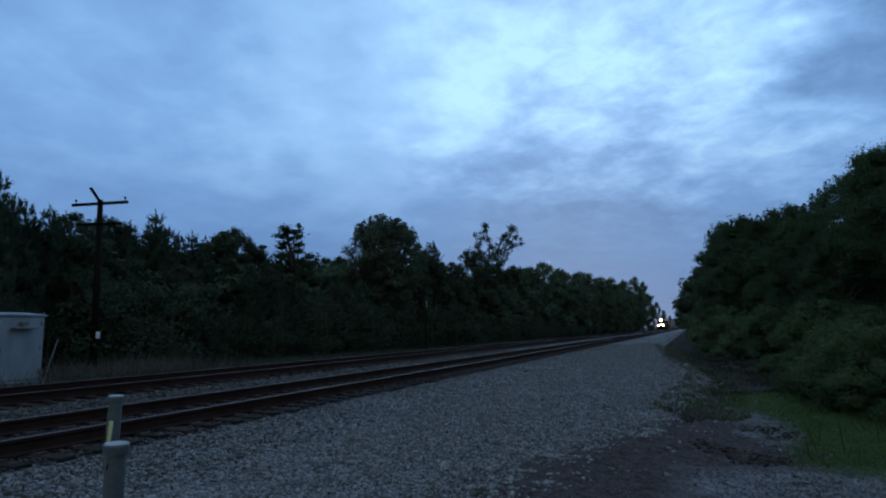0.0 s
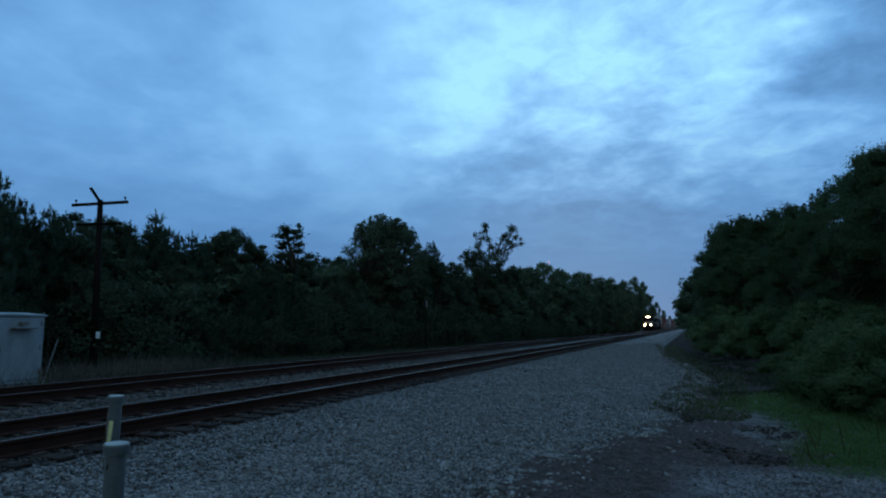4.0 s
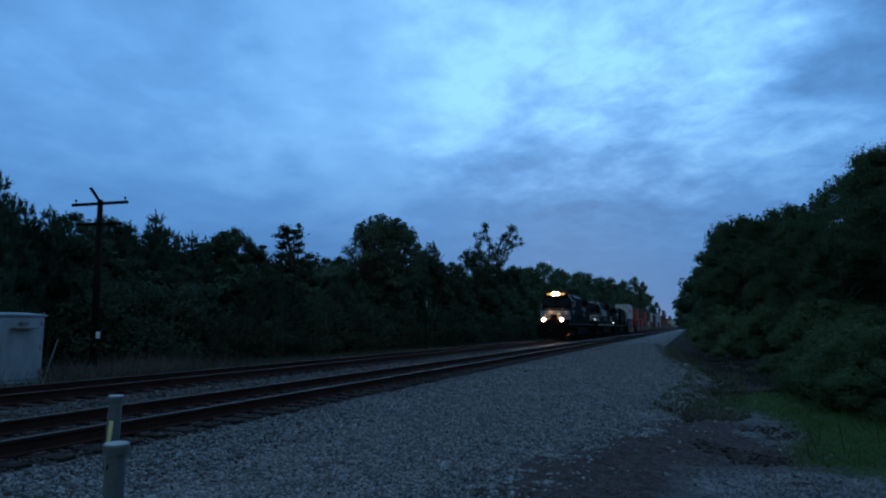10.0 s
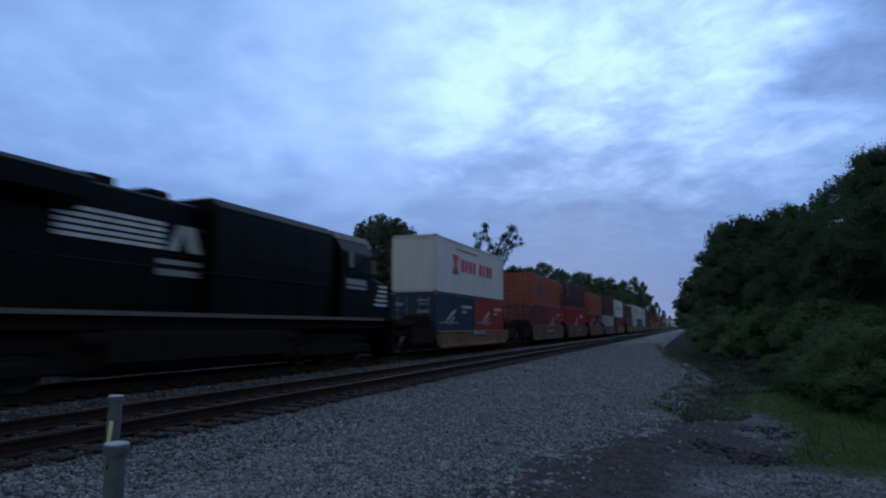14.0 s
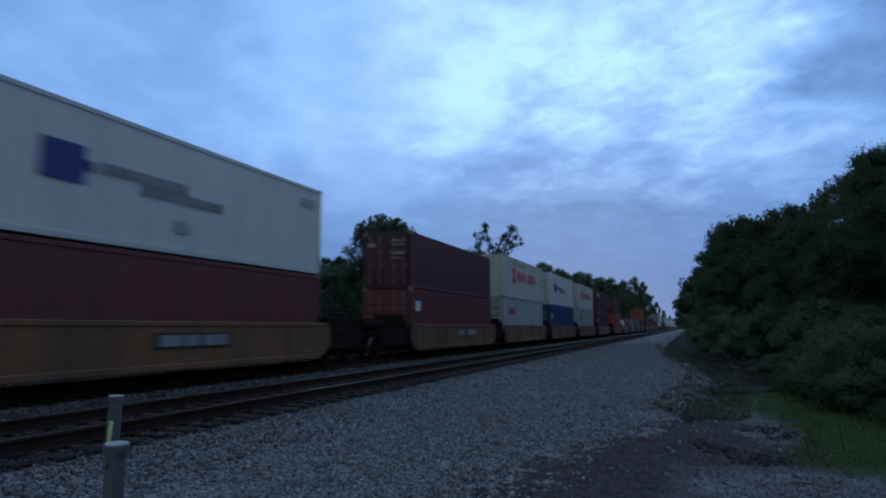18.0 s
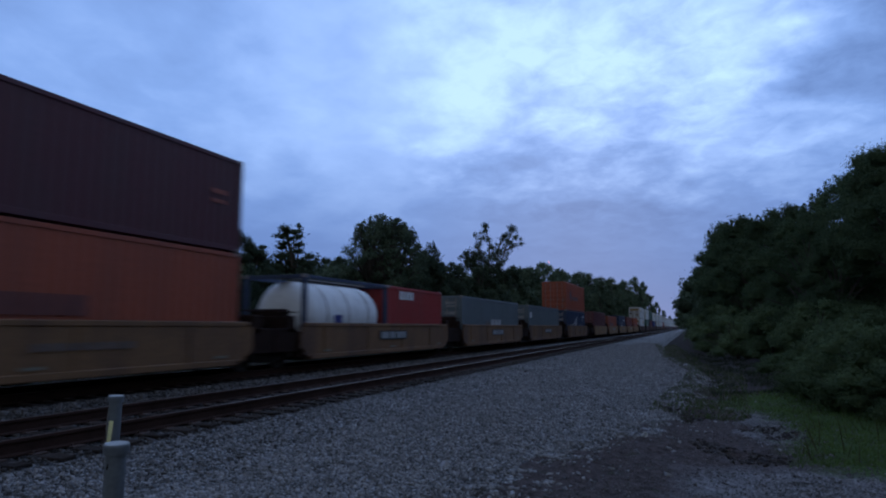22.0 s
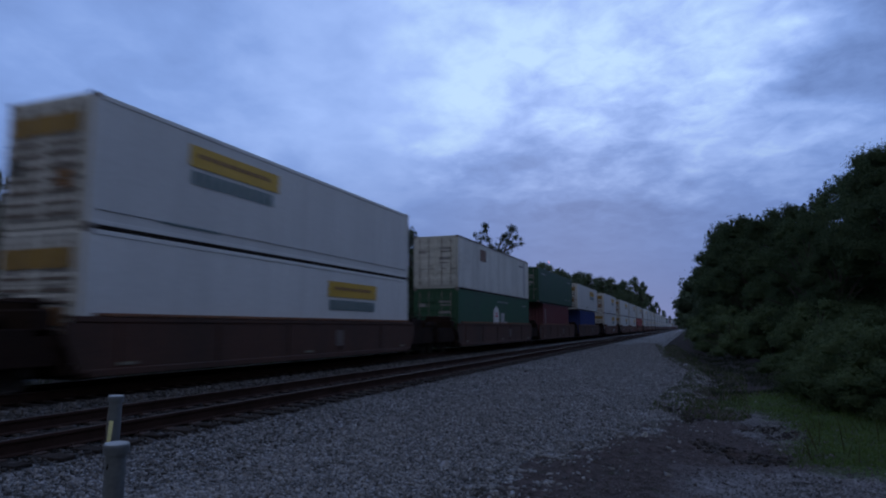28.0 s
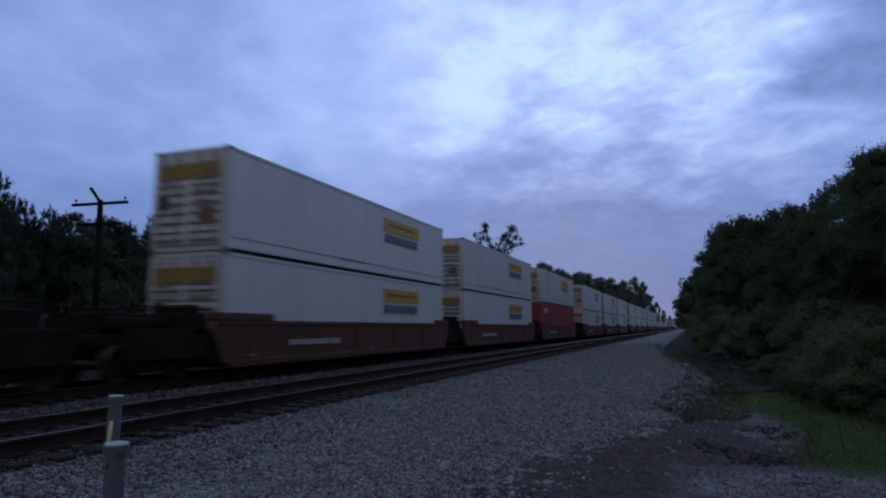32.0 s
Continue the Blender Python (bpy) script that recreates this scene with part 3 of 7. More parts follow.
def gravel_material():
    m = bpy.data.materials.new("crushed_stone_bed")
    m.use_nodes = True
    nt = m.node_tree
    N, L = nt.nodes.new, nt.links.new
    b = nt.nodes["Principled BSDF"]
    tc = N("ShaderNodeTexCoord")
    cell, gap, stain = N("ShaderNodeTexVoronoi"), N("ShaderNodeTexVoronoi"), N("ShaderNodeTexNoise")
    gap.feature = "DISTANCE_TO_EDGE"
    stain.inputs["Scale"].default_value, stain.inputs["Detail"].default_value = 0.7, 5
    for n in (cell, gap):
        n.inputs["Scale"].default_value = 24
    for n in (cell, gap, stain):
        L(tc.outputs["Object"], n.inputs["Vector"])
    bw = N("ShaderNodeRGBToBW")
    L(cell.outputs["Color"], bw.inputs[0])
    ramp = N("ShaderNodeValToRGB")
    L(bw.outputs[0], ramp.inputs[0])
    e = ramp.color_ramp.elements
    e[0].position, e[0].color = 0.2, (0.085, 0.085, 0.088, 1)
    e[1].position, e[1].color = 0.85, (0.47, 0.47, 0.475, 1)
    # shade in the gaps between the stones, put into the colour
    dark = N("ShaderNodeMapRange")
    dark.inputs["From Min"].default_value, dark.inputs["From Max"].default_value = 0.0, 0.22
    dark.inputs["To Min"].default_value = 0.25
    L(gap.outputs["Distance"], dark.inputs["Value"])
    st = N("ShaderNodeMapRange")
    st.inputs["From Min"].default_value, st.inputs["From Max"].default_value = 0.35, 0.7
    st.inputs["To Min"].default_value, st.inputs["To Max"].default_value = 0.88, 1.42
    L(stain.outputs[0], st.inputs["Value"])
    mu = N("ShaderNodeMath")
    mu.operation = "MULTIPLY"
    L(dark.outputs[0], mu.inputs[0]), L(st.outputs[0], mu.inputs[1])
    # oil and brake dust along the two tracks
    sep, oil = N("ShaderNodeSeparateXYZ"), N("ShaderNodeMapRange")
    L(tc.outputs["Object"], sep.inputs[0]), L(sep.outputs[0], oil.inputs["Value"])
    oil.inputs["From Min"].default_value, oil.inputs["From Max"].default_value = -7.0, -5.6
    oil.inputs["To Min"].default_value, oil.inputs["To Max"].default_value = 0.50, 1.10
    grime = N("ShaderNodeMath")
    grime.operation = "MULTIPLY"
    L(mu.outputs[0], grime.inputs[0]), L(oil.outputs[0], grime.inputs[1])
    mu = grime
    hsv = N("ShaderNodeHueSaturation")
    L(ramp.outputs[0], hsv.inputs["Color"]), L(mu.outputs[0], hsv.inputs["Value"])
    L(hsv.outputs[0], b.inputs["Base Color"])
    b.inputs["Roughness"].default_value, b.inputs["Specular IOR Level"].default_value = 0.95, 0.2
    bp = N("ShaderNodeBump")
    bp.inputs["Strength"].default_value, bp.inputs["Distance"].default_value = 1.0, 0.06
    L(gap.outputs["Distance"], bp.inputs["Height"]), L(bp.outputs[0], b.inputs["Normal"])
    return m


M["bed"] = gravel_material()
gx = spaced((-3000, -400, 400), (-400, -60, 40), (-60, -16, 2), (-16, -2, 1.0), (-2, 3, 0.07), (3, 6, 0.3), (6, 20, 1.0), (20, 100, 10), (100, 3001, 400))
gy = spaced((-3000, -400, 400), (-400, -40, 40), (-40, 4, 4), (4, 14, 0.08), (14, 30, 0.25), (30, 60, 1), (60, 140, 4), (140, 400, 20), (400, 4501, 400))
setting("ground", sheet(gx, gy, ground_height, "ground", M["earth"]), "dark bare earth with grit and thin turf beside the line")
bx = spaced((-17.2, -14.4, 0.3), (-14.4, -7.4, 0.3), (-7.4, 1.0, 0.12))
by = spaced((-60, 3, 6), (3, 26, 0.12), (26, 60, 0.6), (60, 140, 4), (140, 1301, 60))
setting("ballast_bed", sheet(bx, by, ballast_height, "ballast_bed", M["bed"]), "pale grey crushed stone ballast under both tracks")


def stones(name, count, region, size, label, parent_kind="stuff", seed=1, mat="stone"):
    """Angular stones: squashed, twisted boxes with knocked corners."""
    rng = np.random.default_rng(seed)
    pts = region(rng, count)
    n = len(pts)
    s = size * rng.lognormal(0, 0.32, n)
    base = np.array([(x, y, z) for z in (-1, 1) for y in (-1, 1) for x in (-1, 1)], float)
    v = base[None] * (0.62 + 0.5 * rng.random((n, 8, 3)))
    v *= (s[:, None] * np.stack([np.ones(n), 0.65 + 0.3 * rng.random(n), 0.45 + 0.3 * rng.random(n)], 1) * 0.5)[:, None]
    a, t = rng.random(n) * 6.283, (rng.random(n) - 0.5) * 1.5
    c1, s1, c2, s2 = np.cos(a), np.sin(a), np.cos(t), np.sin(t)
    x, y, z = v[..., 0], v[..., 1], v[..., 2]
    y, z = y * c2[:, None] - z * s2[:, None], y * s2[:, None] + z * c2[:, None]
    x, y = x * c1[:, None] - y * s1[:, None], x * s1[:, None] + y * c1[:, None]
    v = np.stack([x, y, z], -1) + pts[:, None]
    q = np.array([(4, 5, 7, 6), (0, 1, 5, 4), (2, 6, 7, 3), (0, 4, 6, 2), (1, 3, 7, 5)])
    f = (q[None] + (np.arange(n) * 8)[:, None, None]).reshape(-1, 4)
    return tagged(new(name, array_mesh(name, v.reshape(-1, 3), f, M[mat])), label, "gravel", "", parent_kind)


def on_ballast(x0, y0, y1, power, x1=None):
    def region(rng, count):
        y = y0 + (y1 - y0) * rng.random(count) ** power
        hi = np.array([ballast_edge(t) for t in y]) + rng.normal(0, 0.24, count) * (1 + 2.2 * (rng.random(count) < 0.3)) if x1 is None else np.full(count, x1)
        x = x0 + (hi - x0) * rng.random(count)
        z = np.array([ballast_height(a, b) for a, b in zip(x, y)]) + 0.012
        return np.stack([x, y, z], 1)
    return region


stones("ballast_stones", 80000, on_ballast(-5.0, 3.0, 70, 2.9), 0.026, "loose grey crushed ballast stones, sharp edged")
stones("ballast_stones", 19000, on_ballast(-6.55, 3.0, 60, 2.6, -4.6), 0.027, "slightly darker crushed ballast stones along the sleeper ends", seed=9, mat="darker_stone")
stones("ballast_stones", 6000, on_ballast(-6.5, -9, 3.0, 1.0), 0.040, "loose grey crushed ballast stones, sharp edged", seed=8)
stones("ballast_stones", 8000, on_ballast(-11.5, 5, 40, 1.4, -9.2), 0.048, "grimy ballast stones lying between the two tracks", seed=2, mat="track_stone")
stones("ballast_stones", 11000, on_ballast(-9.3, 4, 36, 1.5, -6.6), 0.038, "dusty ballast stones between timber sleepers", seed=3, mat="dirt_stone")


def on_dirt(rng, count):
    x = rng.uniform(-1.7, 2.6, count)
    y = 5.5 + 14 * rng.random(count) ** 1.5
    keep = np.array([smooth_noise(a, b, 1.1, 5) + 0.6 * smooth_noise(a, b, 0.4, 8) > -0.1 for a, b in zip(x, y)])
    x, y = x[keep], y[keep]
    return np.stack([x, y, [ground_height(a, b) + 0.004 for a, b in zip(x, y)]], 1)


def gravel_patches(rng, count):
    """Two paler gravel patches on the dirt track."""
    k = rng.random(count) < 0.66
    x = np.where(k, 1.35 + rng.normal(0, 0.50, count), 1.22 + rng.normal(0, 0.24, count))
    y = np.where(k, 7.9 + rng.normal(0, 0.55, count), 12.9 + rng.normal(0, 1.15, count))
    keep = np.array([smooth_noise(a, b, 0.5, 15) > -0.45 for a, b in zip(x, y)])
    x, y = x[keep], y[keep]
    return np.stack([x, y, [ground_height(a, b) + 0.006 for a, b in zip(x, y)]], 1)


def spill(rng, count):
    """Ballast strewn from the edge of the bed over the dirt, thinning out."""
    y = 5.0 + 22 * rng.random(count) ** 1.7
    x = np.array([ballast_edge(t) for t in y]) - 0.2 + rng.exponential(0.32, count)
    keep = np.array([smooth_noise(a, b, 0.55, 25) + 0.5 * smooth_noise(a, b, 0.2, 27) > 0.0 for a, b in zip(x, y)])
    x, y = x[keep], y[keep]
    return np.stack([x, y, [max(ground_height(a, b), ballast_height(a, b)) + 0.006 for a, b in zip(x, y)]], 1)


stones("spilled_stones", 6500, spill, 0.036, "ballast stones strewn over the edge of the dirt", seed=6)
def gully_shade(rng, count):
    """Dark clods along the worn gullies, in place of the shade inside them."""
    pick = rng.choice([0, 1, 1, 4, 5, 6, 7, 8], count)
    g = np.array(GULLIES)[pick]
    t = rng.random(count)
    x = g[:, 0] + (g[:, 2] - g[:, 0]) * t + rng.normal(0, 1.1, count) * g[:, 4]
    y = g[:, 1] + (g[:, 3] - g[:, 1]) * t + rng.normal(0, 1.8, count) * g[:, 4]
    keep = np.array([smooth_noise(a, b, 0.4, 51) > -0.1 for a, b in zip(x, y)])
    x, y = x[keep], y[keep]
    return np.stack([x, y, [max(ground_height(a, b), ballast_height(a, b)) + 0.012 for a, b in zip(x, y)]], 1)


stones("earth_clods", 2600, gully_shade, 0.040, "dark clods standing in for the shade in worn gullies", seed=7, mat="clod")
stones("dirt_gravel", 9000, on_dirt, 0.018, "scattered dull gravel on the dark dirt track", seed=4, mat="grit")
stones("pale_gravel", 5500, gravel_patches, 0.018, "paler gravel patches on the dirt track", seed=5, mat="pale_stone")


# ---------- tracks ----------
def rail_mesh():
    pr = [(-0.07, -0.185), (-0.07, -0.172), (-0.012, -0.155), (-0.009, -0.05), (-0.036, -0.038), (-0.036, -0.010), (-0.030, -0.003), (-0.019, 0.0),
          (0.019, 0.0), (0.030, -0.003), (0.036, -0.010), (0.036, -0.038), (0.009, -0.05), (0.012, -0.155), (0.07, -0.172), (0.07, -0.185)]
    me = Build().prism(pr, -60, 1250).mesh("rail", M["rail_side"])
    me.materials.append(M["rail_top"])
    for p in me.polygons:
        if p.normal.z > 0.99 and p.center.z > -0.001:
            p.material_index = 1
    return me


def tie_mesh():
    return Build().box(-1.3, 1.3, -0.115, 0.115, -0.365, -0.19, 0.012).mesh("sleeper", M["tie"])


def build_track(name, xc, label, first):
    tr = new(name)
    tagged(tr, label, "railway track", "", "structure")
    tr.matrix_basis = pose(xc, 0, 0)
    for s in (-0.755, 0.755):
        part("rail", shared("rail", rail_mesh), tr, "", pose(s, 0, 0))
    rng = random.Random(xc)
    y, k, rest, plates = first, 0, Build(), Build()
    while y < 420:
        dx, rz = rng.uniform(-0.06, 0.06), rng.uniform(-0.8, 0.8)
        if k < 270:
            part("sleeper", shared("tie", tie_mesh), tr, "", pose(dx, y, rng.uniform(-0.012, 0), 0, 0, rz))
        else:
            rest.box(dx - 1.3, dx + 1.3, y - 0.115, y + 0.115, -0.36, -0.19)
        if k < 110:
            for s in (-0.755, 0.755):
                plates.box(s - 0.17, s + 0.17, y - 0.09, y + 0.09, -0.19, -0.183)
                for a in (-0.1, 0.1):
                    plates.box(s + a - 0.012, s + a + 0.012, y - 0.06, y - 0.036, -0.183, -0.155)
        y += 0.5 + rng.uniform(-0.02, 0.02)
        k += 1
    tagged(part("sleepers_far", rest.mesh("sleepers_far", M["tie"]), tr, "dark timber sleepers receding into the distance"), kind="stuff")
    tagged(part("tie_plates", plates.mesh("tie_plates", M["plate"]), tr, "rusty tie plates and spikes"), kind="stuff")


build_track("track_near", NEAR, "empty near railway track with rusty rails on dark sleepers", -23.0)
build_track("track_far", FAR, "far railway track with rusty rails that carries the train", -22.8)


# ---------- trees ----------
def leaf_mesh(name, centres, length, width, mat, rng, up=0.0, out=None, slim=False):
    """Rhombic leaves, or slim pointed ones; out: the way each one tends to face."""
    n = len(centres)
    unit = lambda w: w / np.maximum(1e-6, np.linalg.norm(w, axis=1))[:, None]
    if out is None:
        a = rng.normal(size=(n, 3))
        a[:, 2] += up
        a = unit(a)
        b = unit(np.cross(a, rng.normal(size=(n, 3))))
    else:
        face = unit(unit(out) + np.array([0, 0, 0.45]) + 0.55 * rng.normal(size=(n, 3)))
        a = unit(np.cross(face, rng.normal(size=(n, 3))))
        b = np.cross(face, a)
    k = (0.7 + 0.6 * rng.random(n))[:, None]
    a, b = a * k * length / 2, b * k * width / 2
    if slim:
        v = np.stack([centres - a - b, centres - a + b, centres + a], 1).reshape(-1, 3)
        return array_mesh(name, v, np.arange(3 * n).reshape(n, 3), mat)
    v = np.stack([centres - a, centres + b, centres + a, centres - b], 1).reshape(-1, 3)
    return array_mesh(name, v, np.arange(4 * n).reshape(n, 4), mat)


def undergrowth(name, label, seed, h, r, leaves, size, mat, low=0.1, clusters=70, spread=0.13, top=0.55):
    rng = np.random.default_rng(seed)
    t = thing(name, label, "shrub")
    wood = Build()
    p, girth = Vector((0, 0, -0.3)), 0.018 * h + 0.04
    spine = [p]
    for k in range(7):
        q = p + Vector((rng.normal(0, 0.012 * h), rng.normal(0, 0.012 * h), (h * 0.86 + 0.3) / 7))
        wood.tube(p, q, girth * (1 - k / 7.6), girth * (1 - (k + 1) / 7.6), 8, False)
        p = q
        spine.append(p)
    cs = []
    while len(cs) < clusters:
        u = low + (1 - low) * rng.random() ** 0.85
        w = max(0.05, 1 - abs((u - top) / (1.02 - top if u > top else top + 0.12)) ** 2.2) ** 0.5
        ang = rng.random() * 6.283
        lump = 0.72 + 0.28 * math.sin(3 * ang + seed) * math.sin(5 * u * 3 + seed)
        rad = r * w * lump * rng.random() ** 0.35
        k = min(6, int(u * 7))
        base = spine[k]
        cs.append((base.x + rad * math.cos(ang), base.y + rad * math.sin(ang), u * h))
    for c in cs[:8]:
        k = min(6, max(1, int(c[2] / h * 7 * 0.72)))
        s, e = spine[k], Vector(c)
        mid = s.lerp(e, 0.55) + Vector((0, 0, 0.04 * h))
        g = girth * 0.34 * (1 - k / 9)
        wood.tube(s, mid, g, g * 0.6, 5, False)
        wood.tube(mid, e, g * 0.6, g * 0.2, 5, False)
    part("trunk", wood.mesh("trunk", M["bark"], True), t)
    per = leaves // len(cs)
    cen = np.repeat(np.array(cs), per, 0)
    rad = spread * r * 1.35 * (0.45 + 1.1 * rng.random(len(cs)))
    off = np.clip(rng.normal(size=(len(cen), 3)), -1.7, 1.7) * np.repeat(rad, per)[:, None] * np.array([1, 1, 0.75]) * 0.62
    cen = cen + off
    cen[:, 2] = np.maximum(cen[:, 2], 0.02)
    part("crown", leaf_mesh("crown", cen, size, size * 0.6, LEAF[mat], rng, 0.0, off + 0.12 * rad.mean() * np.stack([cen[:, 0], cen[:, 1], 0 * cen[:, 0]], 1)), t)
    return t


def lobed_tree(name, label, seed, h, r, leaves, size, mat, low=0.06, top=0.55, count=22, fine=0, ragged=0.12, skew=0.25, mass=(0.30, 0.58), point=2.0, slim=False, spires=0):
    """Broadleaf tree: boughs that carry rounded, uneven masses of leaves with hollows between them."""
    rng = np.random.default_rng(seed)
    t = thing(name, label, "tree" if h > 3.5 else "shrub")
    wood = Build()
    girth = 0.017 * h + 0.04
    p = Vector((0, 0, -0.3))
    spine = [p]
    for k in range(6):
        q = p + Vector((rng.normal(0, 0.014 * h), rng.normal(0, 0.014 * h), (h * 0.84 + 0.3) / 6))
        wood.tube(p, q, girth * (1 - k / 6.8), girth * (1 - (k + 1) / 6.8), 8, False)
        p = q
        spine.append(p)
    way = rng.random() * 6.283
    lobes = []
    for i in range(count):
        u = low + (0.93 - low) * ((i + rng.random() * 0.8) / count) ** 0.9
        w = max(0.06, 1 - abs((u - top) / (1.0 - top if u > top else top + 0.25)) ** point) ** 0.5
        ang = i * 2.4 + rng.normal(0, 0.5)
        big = r * rng.uniform(*mass) * (1.0 if u < 0.72 else 0.72)
        out = max(0.0, r * w * rng.uniform(0.78, 1.15) * (1 + skew * math.cos(ang - way)) - big * 0.8) * (1.0 if u < 0.72 else 0.6)
        b = spine[min(6, int(u * 7))]
        c = Vector((b.x + out * math.cos(ang), b.y + out * math.sin(ang), min(u * h, h - big)))
        c.z = max(c.z, big * 0.55)
        lobes.append((c, big))
        k = max(1, min(5, int(u * 5)))
        s0 = spine[k]
        if i % 2 == 0 or leaves > 7000:
            mid = s0.lerp(c, 0.55) + Vector((0, 0, 0.03 * h))
            wood.tube(s0, mid, girth * 0.32, girth * 0.2, 5, False)
            wood.tube(mid, c, girth * 0.2, girth * 0.08, 5, False)
    part("trunk", wood.mesh("trunk", M["bark"], True), t)
    area = np.array([b * b for _, b in lobes])
    per = np.maximum(12, leaves * area / area.sum()).astype(int)
    pts, outs = [], []
    for (c, b), n in zip(lobes, per):
        d = rng.normal(size=(n, 3))
        d /= np.linalg.norm(d, axis=1)[:, None]
        low_side = d[:, 2] < -0.35
        d[low_side, 2] *= -1
        sub = np.array([noise.noise(Vector(tuple(v * 2.1)) + Vector((seed, c.x, c.z))) for v in d])
        sub += 0.6 * np.array([noise.noise(Vector(tuple(v * 5.3)) + Vector((c.y, seed, c.z))) for v in d])
        rad = b * (1.0 + 0.62 * sub) * (1 - 0.42 * rng.random(n) ** 1.3)
        stray = rng.random(n) < ragged
        rad[stray] *= 1 + 0.30 * rng.random(stray.sum())
        pts.append(np.array(c) + d * rad[:, None] * np.array([1.12, 1.12, 0.86]))
        outs.append(d)
    cen, outs = np.concatenate(pts), np.concatenate(outs)
    cen[:, 2] = np.clip(cen[:, 2], 0.03, h * 1.01)
    for _ in range(spires):      # upright shoots that break the outline
        a, d = rng.random() * 6.283, r * 0.55 * rng.random() ** 0.5
        z0 = h * (1.0 - 0.30 * (d / r) ** 2 - 0.10 * rng.random())
        n = max(24, leaves // 130)
        k = rng.random(n)
        q = 0.11 * r * (1.12 - k)
        shoot = np.stack([d * math.cos(a) + rng.normal(0, 1, n) * q, d * math.sin(a) + rng.normal(0, 1, n) * q, z0 - 0.10 * h + 0.115 * h * k], 1)
        cen = np.concatenate([cen, shoot])
        outs = np.concatenate([outs, rng.normal(size=(n, 3))])
    cen[:, 2] = np.minimum(cen[:, 2], h * 1.01)
    leaf = leaf_mesh("crown", cen, size, size * 0.62, LEAF[mat], rng, 0.0, outs * 1.5, slim)
    if fine:      # the shaded heart of each far mass
        bm = bmesh.new()
        for c, b in lobes:
            for v in bmesh.ops.create_icosphere(bm, subdivisions=fine, radius=1.0)["verts"]:
                k = b * 0.62 * (1 + 0.6 * noise.noise(v.co * 2.1 + Vector((seed, c.x, c.z))))
                v.co = c + Vector((v.co.x * k * 1.1, v.co.y * k * 1.1, max(v.co.z * k * 0.84, 0.05 - c.z)))
        bm.from_mesh(leaf)
        bm.to_mesh(leaf)
        bm.free()
    part("crown", leaf, t)
    return t


def pine_tree(name, label, seed, h, r, needles, low=0.04):
    """Young pine: whorls of upswept branches that end in upright tufts of needles, dense to the ground."""
    rng = np.random.default_rng(seed)
    t = thing(name, label, "tree")
    wood = Build()
    wood.tube((0, 0, -0.3), (0, 0, h * 0.5), 0.013 * h + 0.03, 0.009 * h, 8, False)
    wood.tube((0, 0, h * 0.5), (0, 0, h * 0.97), 0.009 * h, 0.012, 6, False)
    girth = lambda u: r * min(1.0, (1.0 - u) / 0.74) ** 0.95 * (0.85 + 0.15 * min(1.0, u / 0.2))
    tufts, ways, candles, u = [], [], [], low
    while u < 0.945:
        n, a0 = 7 if u < 0.7 else 5, rng.random() * 6.283
        for i in range(n):
            a = a0 + 6.283 * i / n + rng.normal(0, 0.22)
            rad = girth(u) * rng.uniform(0.70, 1.12) + 0.08
            lift = rad * rng.uniform(0.20, 0.55)
            tip = Vector((rad * math.cos(a), rad * math.sin(a), min(u * h + lift, h * 0.99)))
            foot = Vector((0, 0, u * h))
            if i % 2 == 0:
                wood.tube(foot, tip, 0.012 + 0.022 * (1 - u), 0.006, 4, False)
            for k in ((0.35, 0.6, 0.8, 0.95, 1.05) if u < 0.78 else (0.5, 1.0)):
                p = foot.lerp(tip, k) + Vector(rng.normal(0, 0.08, 3)) * (1.4 - 1.2 * u)
                tufts.append(p)
                ways.append((0.5 * math.cos(a), 0.5 * math.sin(a), 0.9))
                if k >= 0.95:
                    candles.append(p)
        u += 0.46 / h * rng.uniform(0.8, 1.25)
    part("trunk", wood.mesh("trunk", M["bark"], True), t)
    candles += [Vector((0, 0, h * (0.88 + 0.03 * k))) for k in range(4)]
    per = max(6, needles // len(tufts))
    way = np.repeat(np.array(ways), per, 0)
    way /= np.linalg.norm(way, axis=1)[:, None]
    step = rng.random(len(way))
    size = 0.28 * h / 8
    axis = way + 0.50 * rng.normal(size=way.shape)
    axis /= np.linalg.norm(axis, axis=1)[:, None]
    side = np.cross(axis, rng.normal(size=way.shape))
    side /= np.linalg.norm(side, axis=1)[:, None]
    root = np.repeat(np.array([tuple(p) for p in tufts]), per, 0) + way * (step * size * 1.0)[:, None] + rng.normal(0, 0.045 * h / 8, way.shape)
    length = (size * (0.55 + 0.6 * rng.random(len(way))) * np.clip(1.45 - root[:, 2] / h, 0.45, 0.85))[:, None]
    w = 0.024 * h / 8
    v = np.stack([root - side * w, root + side * w, root + axis * length], 1).reshape(-1, 3)
    tall = np.repeat(np.array([tuple(p) for p in candles]), 12, 0)
    n = len(tall)
    lean = rng.normal(0, 0.22, (n, 3))
    lean[:, 2] = 1.0
    side = np.stack([rng.normal(size=n), rng.normal(size=n), np.zeros(n)], 1)
    side /= np.linalg.norm(side, axis=1)[:, None]
    tall = tall + np.stack([rng.normal(0, 0.022, n), rng.normal(0, 0.022, n), 0.38 * rng.random(n)], 1) * h / 8
    tip = tall + lean * (h / 8 * (0.14 + 0.16 * rng.random(n)))[:, None]
    v = np.concatenate([v, np.stack([tall - side * w, tall + side * w, tip], 1).reshape(-1, 3)])
    leaf = array_mesh("crown", v, np.arange(len(v)).reshape(-1, 3), LEAF["pine"])
